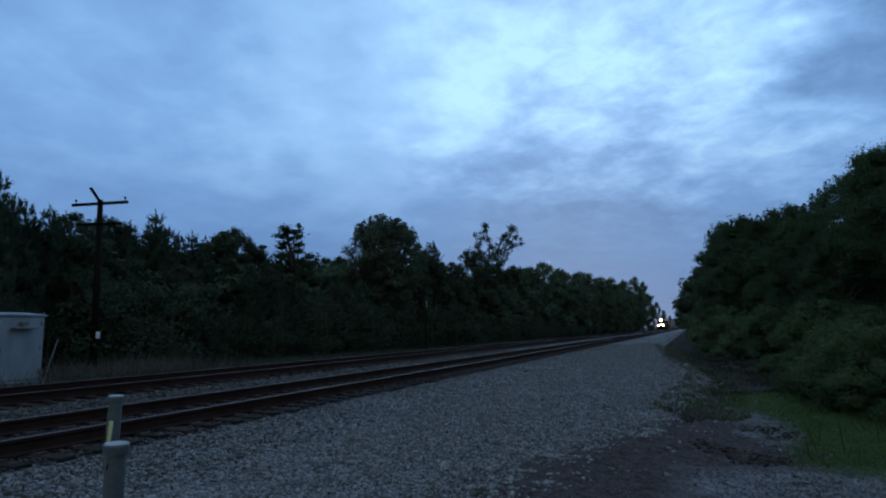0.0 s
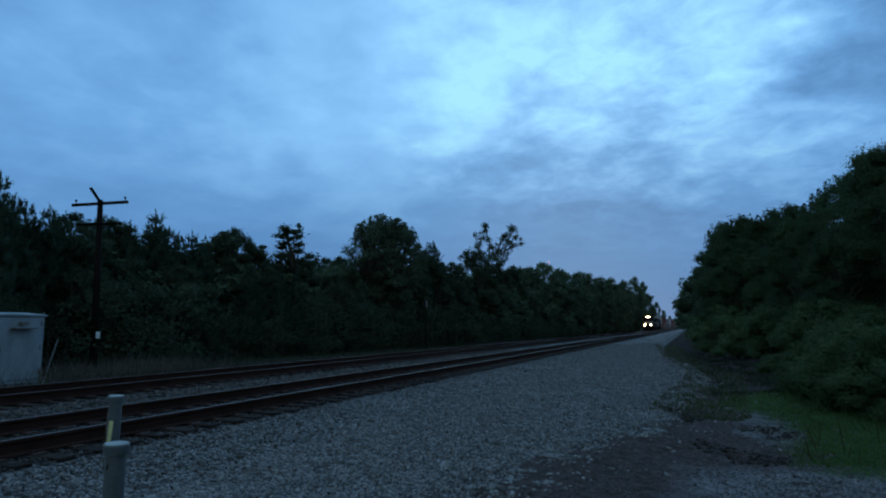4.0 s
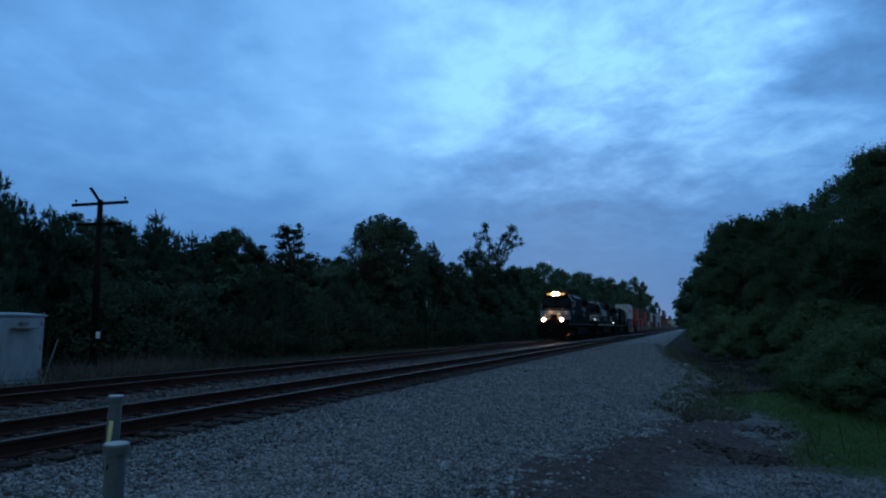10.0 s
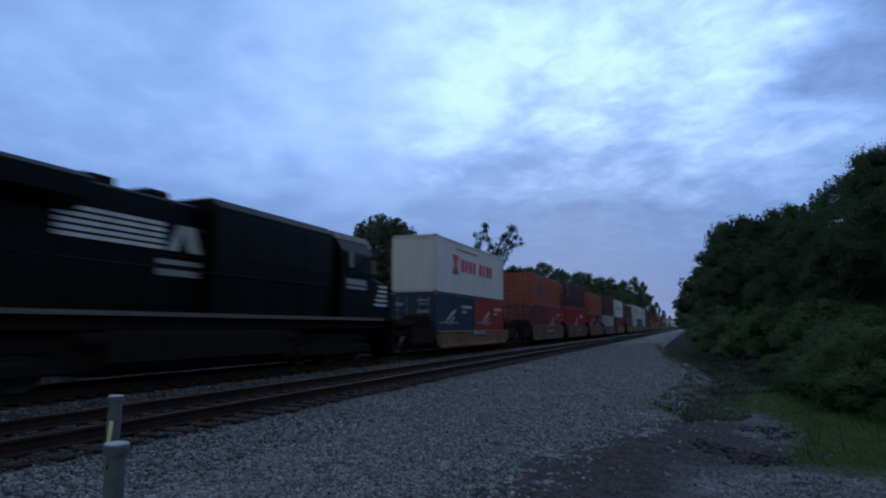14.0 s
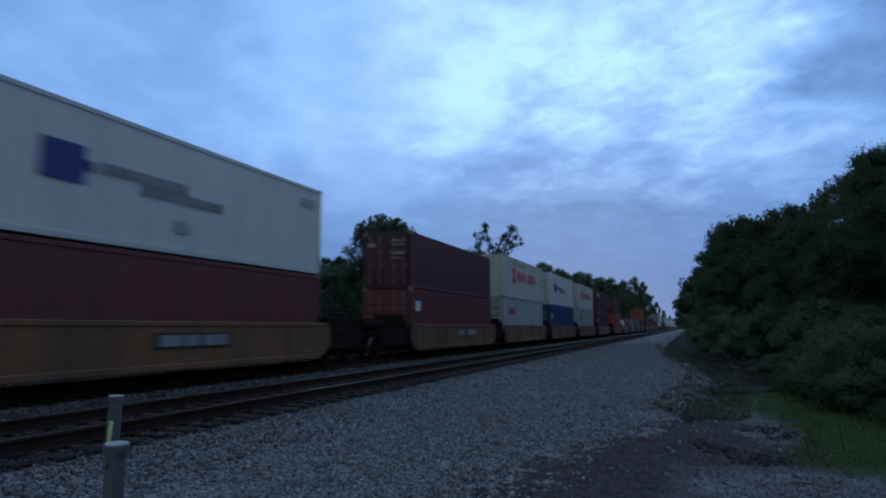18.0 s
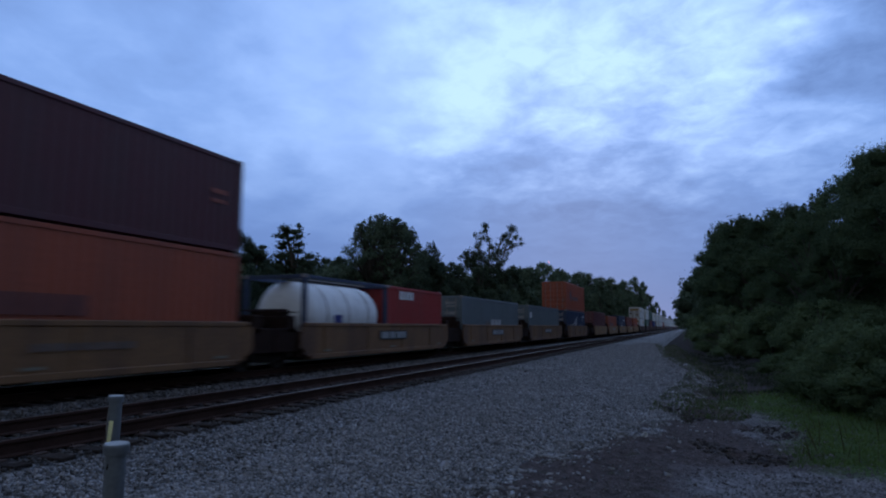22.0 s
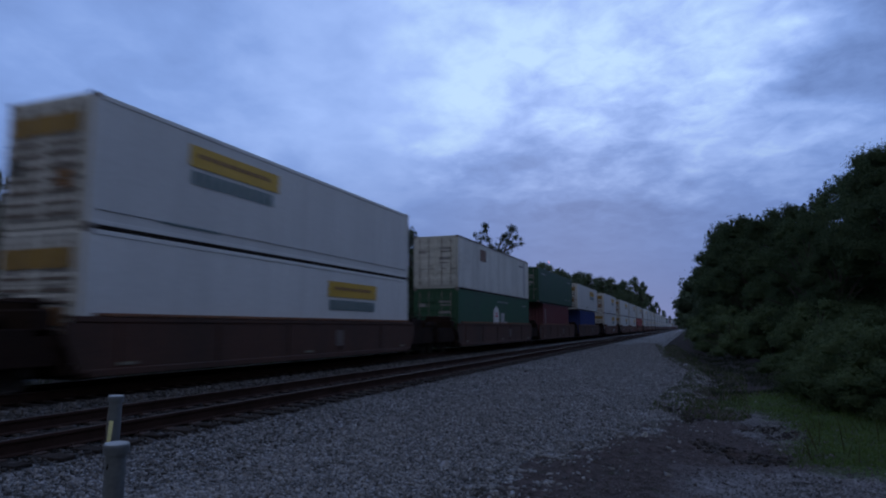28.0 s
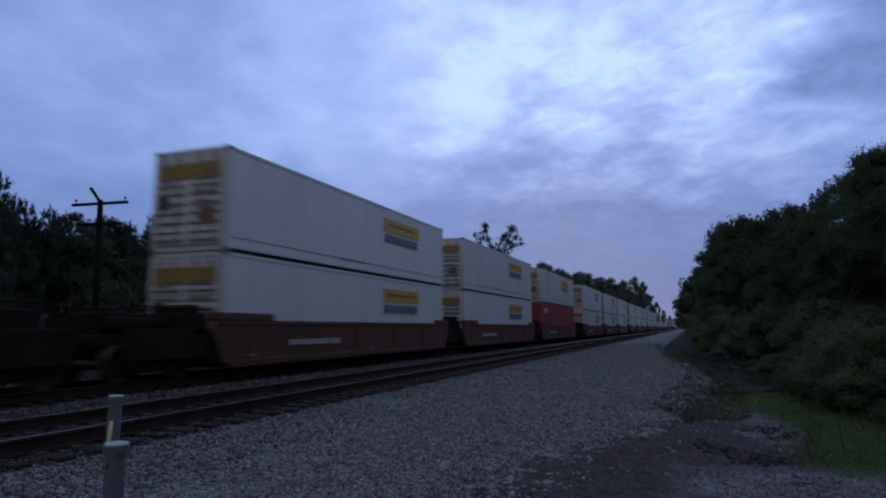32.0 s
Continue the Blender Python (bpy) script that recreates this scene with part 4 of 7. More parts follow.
    # the shaded heart of the crown
    bm, n, rows = bmesh.new(), 11, 14
    ring = []
    for j in range(rows):
        q = low + (0.86 - low) * j / (rows - 1)
        ring.append([bm.verts.new((math.cos(6.283 * i / n) * k, math.sin(6.283 * i / n) * k, q * h + 0.25 * k))
                     for i in range(n) for k in [girth(q) * 0.56 * (1 + 0.5 * noise.noise(Vector((3.0 * math.cos(6.283 * i / n), 3.0 * math.sin(6.283 * i / n), q * 13 + seed))))]])
    for lo, hi in zip(ring, ring[1:]):
        for i in range(n):
            bm.faces.new((lo[i], lo[(i + 1) % n], hi[(i + 1) % n], hi[i]))
    bm.from_mesh(leaf)
    bm.to_mesh(leaf)
    bm.free()
    part("crown", leaf, t)
    return t


def scattered_tree():
    """The tall, thin-crowned tree whose bare limbs show against the sky."""
    rng = np.random.default_rng(77)
    t = thing("tree", "tall sparse tree with forked bare limbs and few leaf tufts", "tree")
    wood, cs = Build(), []
    wood.tube((0, 0, -0.4), (0.1, 0, 8), 0.34, 0.24, 10, False)
    limbs = [((0.1, 0, 8), (-0.5, 0.2, 11.5), (-0.3, 0.4, 14.5), (-1.0, 0.3, 17.6)), ((0.1, 0, 8), (1.2, 0.2, 11), (2.0, 0.1, 13.6), (3.4, 0, 17.0)),
             ((1.2, 0.2, 11), (1.0, 0.6, 13), (1.4, 0.7, 15), (2.2, 0.5, 15.9)), ((-0.5, 0.2, 11.5), (-1.7, 0, 13.2), (-2.4, 0, 14.4), (-2.5, 0, 16.0)),
             ((0.1, 0, 8), (-2.0, 0.3, 9.8), (-3.2, 0.3, 11.4), (-4.6, 0.2, 12.6)), ((2.0, 0.1, 13.6), (3.2, 0.4, 14.1), (4.0, 0.2, 14.4), (4.6, 0, 14.6))]
    for q, limb in enumerate(limbs):
        g = 0.20 if q < 2 else 0.12
        for k in range(3):
            wood.tube(limb[k], limb[k + 1], g * (1 - k * 0.25), g * (0.75 - k * 0.22), 6, False)
        for k in range(22):
            s = rng.random()
            i = int(min(1.999, 0.6 + s * 1.4)) + 0
            a, b = Vector(limb[i]), Vector(limb[i + 1])
            p = a.lerp(b, rng.random())
            e = p + Vector(rng.normal(0, 0.42, 3)) + Vector((0, 0, 0.3))
            wood.tube(p, e, 0.03, 0.01, 4, False)
            if rng.random() < 0.62:
                cs.append(tuple(e))
        cs += [limb[3]] * 2
    for k in range(90):
        cs.append((-2.9 + 0.75 * rng.normal(), 0.8 * rng.normal(), 12.0 + 0.85 * rng.normal()))
    for k in range(70):
        cs.append((-0.2 + 0.9 * rng.normal(), 0.9 * rng.normal(), 11.0 + 1.2 * rng.normal()))
    for k in range(60):
        cs.append((0.3 + 1.1 * rng.normal(), 1.2 * rng.normal(), 8.8 + 1.2 * rng.normal()))
    for x, z in ((-0.9, 16.9), (-1.3, 16.2), (-0.5, 15.2), (-1.6, 15.4), (-1.0, 17.5), (3.3, 16.8), (2.7, 15.8), (3.7, 15.6), (2.3, 15.0), (1.6, 15.6), (3.0, 17.2)):
        cs += [(x + 0.25 * rng.normal(), 0.3 * rng.normal(), z + 0.2 * rng.normal()) for _ in range(4)]
    part("trunk", wood.mesh("trunk", M["bark"], True), t)
    cen = np.repeat(np.array(cs), 46, 0)
    cen = cen + np.clip(rng.normal(size=(len(cen), 3)), -1.9, 1.9) * (0.10 + 0.22 * rng.random(len(cen)))[:, None]
    part("crown", leaf_mesh("crown", cen, 0.22, 0.13, LEAF["oak"], rng), t)
    return t


def plant(kinds, rng, x, y, h, wide=1.0, group="trees along the line"):
    """Sets a copy of one of the kinds (model, its height) at x, y, grown to height h."""
    model, own = kinds[rng.randrange(len(kinds))]
    s = (h + 0.6) / own
    m = Matrix.Translation((x, y, ground_height(x, y) - 0.02)) @ Euler((0, 0, rng.random() * 6.283)).to_matrix().to_4x4() @ Matrix.Diagonal((s * wide, s * wide, s, 1))
    ob = copy_thing(model, m)
    tagged(ob, group=group)
    return ob


def woods():
    rng = random.Random(5)
    wide = [(lobed_tree("tree", "dense dark green broadleaf tree at the wood's edge", 10 + k, 9, 2.7, 9500, 0.17, "oak", 0.04, 0.42, 40 + k, 1, 0.14, 0.2, (0.16, 0.30), 1.6, True, 5), 9) for k in range(5)]
    away = [(lobed_tree("tree", "distant dark broadleaf tree along the line", 20 + k, 9, 3.2, 3600, 0.32, "broad", 0.04, 0.36, 34, 1, 0.14, 0.2, (0.16, 0.32), 1.15, True, 9), 9) for k in range(5)]
    deep = [(lobed_tree("tree", "shaded broadleaf tree deep in the wood", 25 + k, 9, 3.2, 1300, 0.48, "broad", 0.04, 0.48, 18, 1, 0.14, 0.2, (0.22, 0.42), 1.7, True), 9) for k in range(3)]
    pines = [(pine_tree("pine_tree", "young dark green pine with upswept tips", 30 + k, 9, 1.9, 13000), 9) for k in range(5)]
    shrubs = [(undergrowth("shrub", "dark leafy undergrowth at the foot of the wood", 50 + k, 4, 2.4, 2000, 0.18, "oak", 0.0, 36, 0.22), 4) for k in range(3)]
    near = [(lobed_tree("tree", "leafy green tree crowding the dirt track", 70 + k, 9, 3.0, 36000, 0.095, "bush", 0.10, 0.50 + 0.06 * k, 30 + 3 * k, 1, 0.12, 0.35, (0.18, 0.38), 1.8, False, 8), 9) for k in range(5)]
    mid = [(lobed_tree("tree", "leafy green tree further along the dirt track", 80 + k, 9, 3.0, 16000, 0.15, "bush", 0.08, 0.55, 28 + 2 * k, 1, 0.14, 0.3, (0.18, 0.36), 1.8, True, 5), 9) for k in range(4)]
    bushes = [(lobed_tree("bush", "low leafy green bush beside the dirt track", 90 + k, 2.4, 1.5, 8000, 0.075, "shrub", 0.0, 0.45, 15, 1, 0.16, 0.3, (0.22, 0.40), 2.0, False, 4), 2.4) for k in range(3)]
    oaks = [(lobed_tree("tree", "tall round-crowned broadleaf tree above the wood", 60 + k, 9, 2.2, 13000, 0.13, "broad", 0.22, 0.66, 120, 0, 0.45, 0.1, (0.10, 0.19), 2.0, True, 30), 9) for k in range(3)]
    cones = [(lobed_tree("tree", "slim conical tree standing above the wood", 65, 9, 1.6, 8000, 0.15, "oak", 0.08, 0.34, 44, 1, 0.26, 0.1, (0.20, 0.36), 1.25, True, 5), 9)]
    models = [m for m, _ in cones + oaks + deep + wide + away + pines + shrubs + near + mid + bushes]

    edge_near = [(-27, 18.0, 8.1, "p"), (-28, 19.4, 7.5, "p"), (-28.5, 20.3, 7.4, "p"), (-28, 20.4, 6.8, "p"), (-28, 21.1, 7.2, "p"), (-29, 22.7, 6.9, "p"),
        (-29.5, 23.8, 7.5, "w"), (-30.5, 25.4, 7.7, "w"), (-30, 25.8, 7.7, "p"), (-30, 26.6, 7.8, "w"), (-29, 26.7, 7.4, "p"), (-30.5, 29.1, 7.7, "w"),
        (-29.5, 29.0, 8.4, "p"), (-30.5, 31.1, 7.9, "p"), (-30, 31.4, 7.5, "p"), (-30, 32.6, 7.7, "p"), (-30, 33.6, 7.1, "p"), (-31, 35.7, 7.7, "w"),
        (-30.5, 36.3, 8.4, "w"), (-30.5, 37.7, 8.8, "w"), (-30.5, 38.9, 8.1, "w"), (-31, 40.7, 7.4, "w")]
    edge_mid = [(-31, 42.0, 6.8, "w"), (-31.5, 44.2, 7.2, "w"), (-31, 45.0, 10.3, "n"), (-31.5, 47.3, 7.6, "w"), (-31, 47.8, 7.4, "w"), (-36, 57.0, 9.0, "w"),
        (-36, 59.2, 9.1, "w"), (-36, 61.6, 9.5, "w"), (-35, 62.4, 9.3, "w"), (-28.5, 54.8, 12.0, "o"), (-28, 57.6, 13.0, "o"), (-28.5, 61.4, 12.9, "o"),
        (-28, 66.5, 11.2, "w"), (-27.5, 68.4, 11.0, "p"), (-27.5, 71.0, 9.8, "w"), (-28, 75.6, 9.8, "w"), (-28, 79.5, 10.1, "w"), (-28, 84.5, 10.4, "w"),
        (-27, 87.2, 10.4, "w"), (-27, 94.2, 10.9, "w"), (-27, 101.6, 11.8, "w"), (-27, 109.7, 12.3, "w"), (-26, 114.2, 12.5, "w"), (-26, 123.1, 14.3, "w"),
        (-25, 129.9, 13.4, "w")]
    edge_far = [(-24, 136.6, 13.5, "w"), (-23, 144.6, 13.9, "w"), (-22, 155.1, 14.3, "w"), (-21, 168.3, 15.0, "w"), (-20, 185.2, 15.6, "w"),
        (-19, 208.0, 16.9, "w"), (-18.3, 239.4, 19.8, "w"), (-18, 279.1, 20.4, "w"), (-17.5, 320.4, 17.7, "w"), (-17, 373.8, 15.7, "w"), (-17, 487.1, 13.5, "w"),
        (-17, 640.5, 12.5, "w"), (-17, 831.0, 12.3, "w")]
    west = edge_near + edge_mid + edge_far
    for x, y, h, k in west:
        if k == "p":
            h -= 0.35 if y < 60 else 0.0
        kinds, w = (pines, 1.0) if k == "p" else (oaks, 1.0) if k == "o" else (cones, 1.4) if k == "n" else (wide if y < 105 else away, 1.0)
        plant(kinds, rng, x, y, h, w * (0.62 if y > 195 else 0.8 if y > 140 else 1.0), "trees west of the tracks")
    ridge = sorted((a[1], a[2]) for a in west if a[3] in "wp" and a[0] > -33)
    ys, hs = [a[0] for a in ridge], [a[1] for a in ridge]
    # the body of the wood below the skyline
    y = 4.0
    while y < 300:
        top = float(np.interp(y, ys, hs))
        edge = float(np.interp(y, [0, 60, 120, 240, 400], [-26.0, -25, -23.5, -17.5, -16.5]))
        for row in range(3):
            x = edge - (1.5 if y < 110 else 4.5) - row * 3.4 + rng.uniform(-0.9, 0.9)
            front = pines if rng.random() < 0.45 else wide
            plant(deep if row else away if y > 75 else front, rng, x, y + rng.uniform(-1.2, 1.2), min(top * (rng.uniform(0.78, 0.93) if row else rng.uniform(0.5, 0.82)), 12 if y < 110 else 18), 1.0 if y < 110 else 0.7, "trees west of the tracks")
        y += 3.3 if y < 90 else 5.5
    y = 5.0
    while y < 130:
        edge = float(np.interp(y, [0, 26, 60, 120, 240], [-26.2, -25.6, -24, -22.3, -17]))
        plant(shrubs, rng, edge + rng.uniform(-0.7, 0.7), y, rng.uniform(1.6, 3.6), 1.1, "undergrowth west of the tracks")
        y += 2.1 if y < 70 else 4.0
    # east side
    east = [(9.4, 24, 7.8), (9.2, 29.5, 8.8), (9.4, 34.6, 9.9), (9.3, 39.2, 10.6), (9.2, 44.0, 10.7), (8.8, 47.5, 10.5), (8.2, 52, 10.3), (7.4, 57, 10.8), (5.8, 58, 10.4), (5.4, 64, 11.4), (5.2, 69, 12),
            (4.7, 74.7, 12.6), (4.8, 82, 12.8), (4.6, 90, 12.6), (4.5, 98, 12.8), (4.4, 106.8, 13.2), (4.3, 118, 13.0), (4.2, 130, 13.4), (4.0, 145, 13.6), (3.4, 162, 14.2),
            (2.8, 180, 15), (2.4, 200, 16), (2.0, 225, 17), (1.6, 250, 18), (1.4, 290, 18), (1.4, 340, 18), (1.4, 400, 18)]
    for x, y, h in east:
        plant(near if y < 36 else mid if y < 84 else away, rng, x, y, h, 1.0 if y > 60 else 0.85, "trees east of the dirt track")
    for k in range(15):
        y = 19.5 + k * 5.5 + rng.uniform(-1.4, 1.4)
        x = float(np.interp(y, [18, 30, 60, 110], [6.4, 5.8, 4.6, 3.7])) + rng.uniform(-0.6, 1.3) + (1.4 if y < 27 else 0.0)
        plant(near if y < 40 else mid if y < 70 else away, rng, x, y, float(np.interp(y, [18, 40, 70, 110], [5.0, 6.2, 8.2, 9.3])) * rng.uniform(0.62, 1.15), rng.uniform(0.8, 1.1), "trees east of the dirt track")
    plant(mid, rng, 7.6, 66, 11, 1.0, "trees east of the dirt track")
    for k in range(14):
        plant(deep, rng, 12 + rng.uniform(-1, 2), 16 + k * 6, 9 + rng.uniform(-1, 1), 1.1, "trees east of the dirt track")
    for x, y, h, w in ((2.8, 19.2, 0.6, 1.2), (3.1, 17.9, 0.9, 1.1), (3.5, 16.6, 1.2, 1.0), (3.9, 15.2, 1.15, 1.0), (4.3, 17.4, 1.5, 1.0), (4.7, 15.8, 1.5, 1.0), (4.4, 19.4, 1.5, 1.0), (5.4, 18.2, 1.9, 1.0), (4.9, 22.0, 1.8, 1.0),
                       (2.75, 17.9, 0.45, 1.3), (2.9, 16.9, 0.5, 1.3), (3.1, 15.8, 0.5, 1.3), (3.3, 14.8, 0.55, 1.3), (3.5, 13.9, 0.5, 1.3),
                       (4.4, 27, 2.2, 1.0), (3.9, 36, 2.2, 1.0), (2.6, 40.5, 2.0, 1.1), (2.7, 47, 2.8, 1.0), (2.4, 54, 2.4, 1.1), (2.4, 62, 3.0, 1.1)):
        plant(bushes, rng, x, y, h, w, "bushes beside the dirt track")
    for k in range(11):      # the woods go on behind
        plant(deep, rng, -27 + rng.uniform(-2, 2), -3 - 6.5 * k, rng.uniform(7, 11), 1.1, "trees west of the tracks")
        plant(deep, rng, 9 + rng.uniform(-1.5, 2), 12 - 6.5 * k, rng.uniform(6, 10), 1.1, "trees east of the dirt track")
    for k in range(9):       # where the line bends out of sight
        plant(away, rng, -50 + 9 * k, 1270 + rng.uniform(-8, 8), rng.uniform(17, 20), 1.3, "trees at the end of the line")
    sparse = scattered_tree()
    sparse.matrix_basis = pose(-28, 94.1, -0.6, 0, 0, 20)
    for m in models:      # only their copies stay
        for p in list(m.children_recursive):
            bpy.data.objects.remove(p)
        bpy.data.objects.remove(m)


woods()


def blades(name, count, region, height, width, mat, label, seed):
    rng = np.random.default_rng(seed)
    p = region(rng, count)
    n = len(p)
    a = rng.random(n) * 6.283
    d = np.stack([np.cos(a), np.sin(a), np.zeros(n)], 1)
    h = height * rng.lognormal(0, 0.35, n)
    lean = rng.normal(size=(n, 3)) * 0.35
    lean[:, 2] = 1
    tip = p + lean * h[:, None]
    mid = p + lean * h[:, None] * 0.5 - np.array([0, 0, 0.0])
    w = width * (0.6 + 0.8 * rng.random(n))[:, None]
    v = np.stack([p - d * w, p + d * w, mid + d * w * 0.8, tip, mid - d * w * 0.8], 1).reshape(-1, 3)
    f = np.arange(5 * n).reshape(n, 5)
    return tagged(new(name, array_mesh(name, v, f, LEAF[mat])), label, "grass", "", "stuff")


def verge(rng, count):
    y = 8.3 + 34 * rng.random(count) ** 1.5
    lo = np.interp(y, [8, 9.0, 9.3, 10.2, 11.2, 13.5, 15.2, 16.2, 17.6, 19.4, 21.5, 26, 45], [2.6, 2.1, 1.35, 1.25, 1.6, 1.65, 1.4, 0.6, 0.7, 1.6, 3.4, 3.9, 4.2])
    x = lo + rng.normal(0, 0.12, count) + (6.5 - lo) * rng.random(count) ** 1.1
    keep = np.array([smooth_noise(a, b, 0.8, 2) + 0.5 * (a - c) > -0.35 for a, b, c in zip(x, y, lo)])
    x, y = x[keep], y[keep]
    return np.stack([x, y, [ground_height(a, b) - 0.01 for a, b in zip(x, y)]], 1)


def west_verge(rng, count):
    x = rng.uniform(-25.5, -16.6, count)
    y = 3 + 60 * rng.random(count) ** 1.3
    return np.stack([x, y, [ground_height(a, b) - 0.01 for a, b in zip(x, y)]], 1)


blades("verge_grass", 74000, verge, 0.048, 0.007, "grass", "short green grass along the dirt track", 21)
blades("verge_weeds", 700, verge, 0.24, 0.008, "weed", "thin dry weeds among the grass", 22)
blades("clearing_grass", 14000, west_verge, 0.16, 0.012, "rough", "rough dull grass in the clearing past the far track", 23)


def reeds(rng, count):
    """Dry reeds at the foot of the wood."""
    x = rng.uniform(-26.5, -20.5, count)
    y = 0.95 * -x + rng.normal(0, 2.6, count)
    keep = np.array([smooth_noise(a, b, 1.6, 61) > -0.15 for a, b in zip(x, y)])
    x, y = x[keep], y[keep]
    return np.stack([x, y, [ground_height(a, b) - 0.01 for a, b in zip(x, y)]], 1)


blades("dry_reeds", 5000, reeds, 0.50, 0.010, "scrub", "dry brown reeds at the foot of the wood", 26)


def bank(rng, count):
    """Eroded shoulder between the ballast and the trees."""
    y = 14 + 50 * rng.random(count) ** 1.4
    x = np.array([ballast_edge(t) for t in y]) - 0.35 + 1.9 * rng.random(count)
    keep = np.array([smooth_noise(a, b, 0.7, 41) > -0.2 for a, b in zip(x, y)])
    x, y = x[keep], y[keep]
    return np.stack([x, y, [max(ground_height(a, b), ballast_height(a, b)) - 0.01 for a, b in zip(x, y)]], 1)


def ditch(rng, count):
    """Patchy growth on the dark earth along the ditch."""
    y = 18.5 + 32 * rng.random(count) ** 1.3
    x = np.interp(y, [18, 24, 50], [0.4, 0.5, -0.8]) + 3.6 * rng.random(count)
    keep = np.array([smooth_noise(a, b * 0.6, 0.9, 71) + 0.4 * smooth_noise(a, b, 0.3, 73) > 0.05 for a, b in zip(x, y)])
    x, y = x[keep], y[keep]
    return np.stack([x, y, [max(ground_height(a, b), ballast_height(a, b)) - 0.01 for a, b in zip(x, y)]], 1)


blades("ditch_growth", 16000, ditch, 0.10, 0.010, "rough", "dull green growth over dark earth in the ditch", 27)
blades("bank_scrub", 9000, bank, 0.07, 0.009, "scrub", "low dead scrub on the eroded bank beside the ballast", 24)
blades("bank_weeds", 9000, bank, 0.07, 0.010, "grass", "sparse green weeds on the eroded bank", 25)

# ---------- containers ----------
def walled_solid(ring, lo, hi):
    """One closed body: the ring of (x, y) in plan raised from lo to hi."""
    b, n = Build(), len(ring)
    v = [(x, y, z) for z in (lo, hi) for x, y in ring]
    b.add(v, [(i, (i + 1) % n, n + (i + 1) % n, n + i) for i in range(n)] + [tuple(range(n - 1, -1, -1)), tuple(range(n, 2 * n))])
    return b


def wave(a, c, pitch, d):
    n = max(2, int((c - a) / pitch))
    p = (c - a) / n
    out = []
    for i in range(n):
        s = a + i * p
        out += [(s, 0), (s + 0.26 * p, 0), (s + 0.5 * p, d), (s + 0.76 * p, d)]
    return out + [(c, 0)]


def corrugated_shell(L, W, H):
    """Sides and ends of pressed steel waves, inside the frame, closed by roof and floor."""
    d, hw = 0.036, W / 2
    side, end = wave(0.14, L - 0.14, 0.29, d), wave(-hw + 0.14, hw - 0.14, 0.25, d)
    ring = [(hw - 0.012 - e, s) for s, e in side] + [(s, L - 0.014 - e) for s, e in reversed(end)]
    ring += [(-hw + 0.012 + e, s) for s, e in reversed(side)] + [(s, 0.014 + e) for s, e in end]
    return walled_solid(ring, 0.12, H - 0.04)


def frame_bars(L, W, H, c=0.085):
    b, hw = Build(), W / 2
    for sx in (-1, 1):
        for y in (0, L - 0.16):
            b.box(min(sx * hw, sx * (hw - 0.14)), max(sx * hw, sx * (hw - 0.14)), y, y + 0.16, 0.1, H - 0.1, 0.012)
        b.box(min(sx * hw, sx * (hw - c)), max(sx * hw, sx * (hw - c)), 0.16, L - 0.16, H - 0.13, H - 0.02, 0.01)
        b.box(min(sx * hw, sx * (hw - c)), max(sx * hw, sx * (hw - c)), 0.16, L - 0.16, 0.04, 0.18, 0.01)
    for y in (0, L - 0.1):
        b.box(-hw + 0.14, hw - 0.14, y, y + 0.1, H - 0.14, H - 0.01, 0.01)
        b.box(-hw + 0.14, hw - 0.14, y, y + 0.1, 0.02, 0.18, 0.01)
    return b


def flat_shell(L, W, H):
    """Smooth sheet and post sides of a domestic box."""
    hw, side = W / 2, [(0.03, 0.0)]
    y = 0.62
    while y < L - 0.5:
        side += [(y - 0.002, 0.0), (y, 0.003), (y + 0.03, 0.003), (y + 0.032, 0.0)]
        y += 0.61
    side.append((L - 0.03, 0.0))
    ring = [(hw - 0.020 + e, s) for s, e in side] + [(-hw + 0.020 - e, s) for s, e in reversed(side)]
    return walled_solid(ring, 0.1, H - 0.03)


def casting():
    b = Build().box(-0.09, 0.09, 0, 0.17, 0, 0.12, 0.012)
    b.box(-0.094, -0.088, 0.05, 0.12, 0.035, 0.085)
    b.box(0.088, 0.094, 0.05, 0.12, 0.035, 0.085)
    return b


def door_leaf(W, H):
    """A leaf with five pressed panels."""
    w, face = W / 2 - 0.16, [(0.03, 0.2), (-0.03, 0.2)]
    for z in np.linspace(0.35, H - 0.75, 5):
        face += [(-0.03, z), (-0.048, z + 0.03), (-0.048, z + 0.23), (-0.03, z + 0.26)]
    face += [(-0.03, H - 0.17), (0.03, H - 0.17)]
    return Build().prism(face, 0.01, w, "x")


def lock_rod(H):
    b = Build().tube((0, -0.075, 0.14), (0, -0.075, H - 0.12), 0.019, n=6)
    for z in (0.3, 0.9, H - 0.9, H - 0.35):
        b.box(-0.05, 0.05, -0.09, -0.05, z, z + 0.07)
    b.box(-0.02, 0.3, -0.11, -0.085, 1.05, 1.09)
    return b


def decal(boxes, x):
    """Thin raised patches on the side at x: (y0, y1, z0, z1)."""
    b = Build()
    for y0, y1, z0, z1 in boxes:
        b.box(x, x + 0.006, y0, y1, z0, z1)
    return b


def word(y0, y1, z0, z1, n, fill=0.76):
    """A row of n plain bars in place of lettering."""
    p = (y1 - y0) / n
    return [(y0 + i * p, y0 + i * p + p * fill, z0, z1) for i in range(n)]


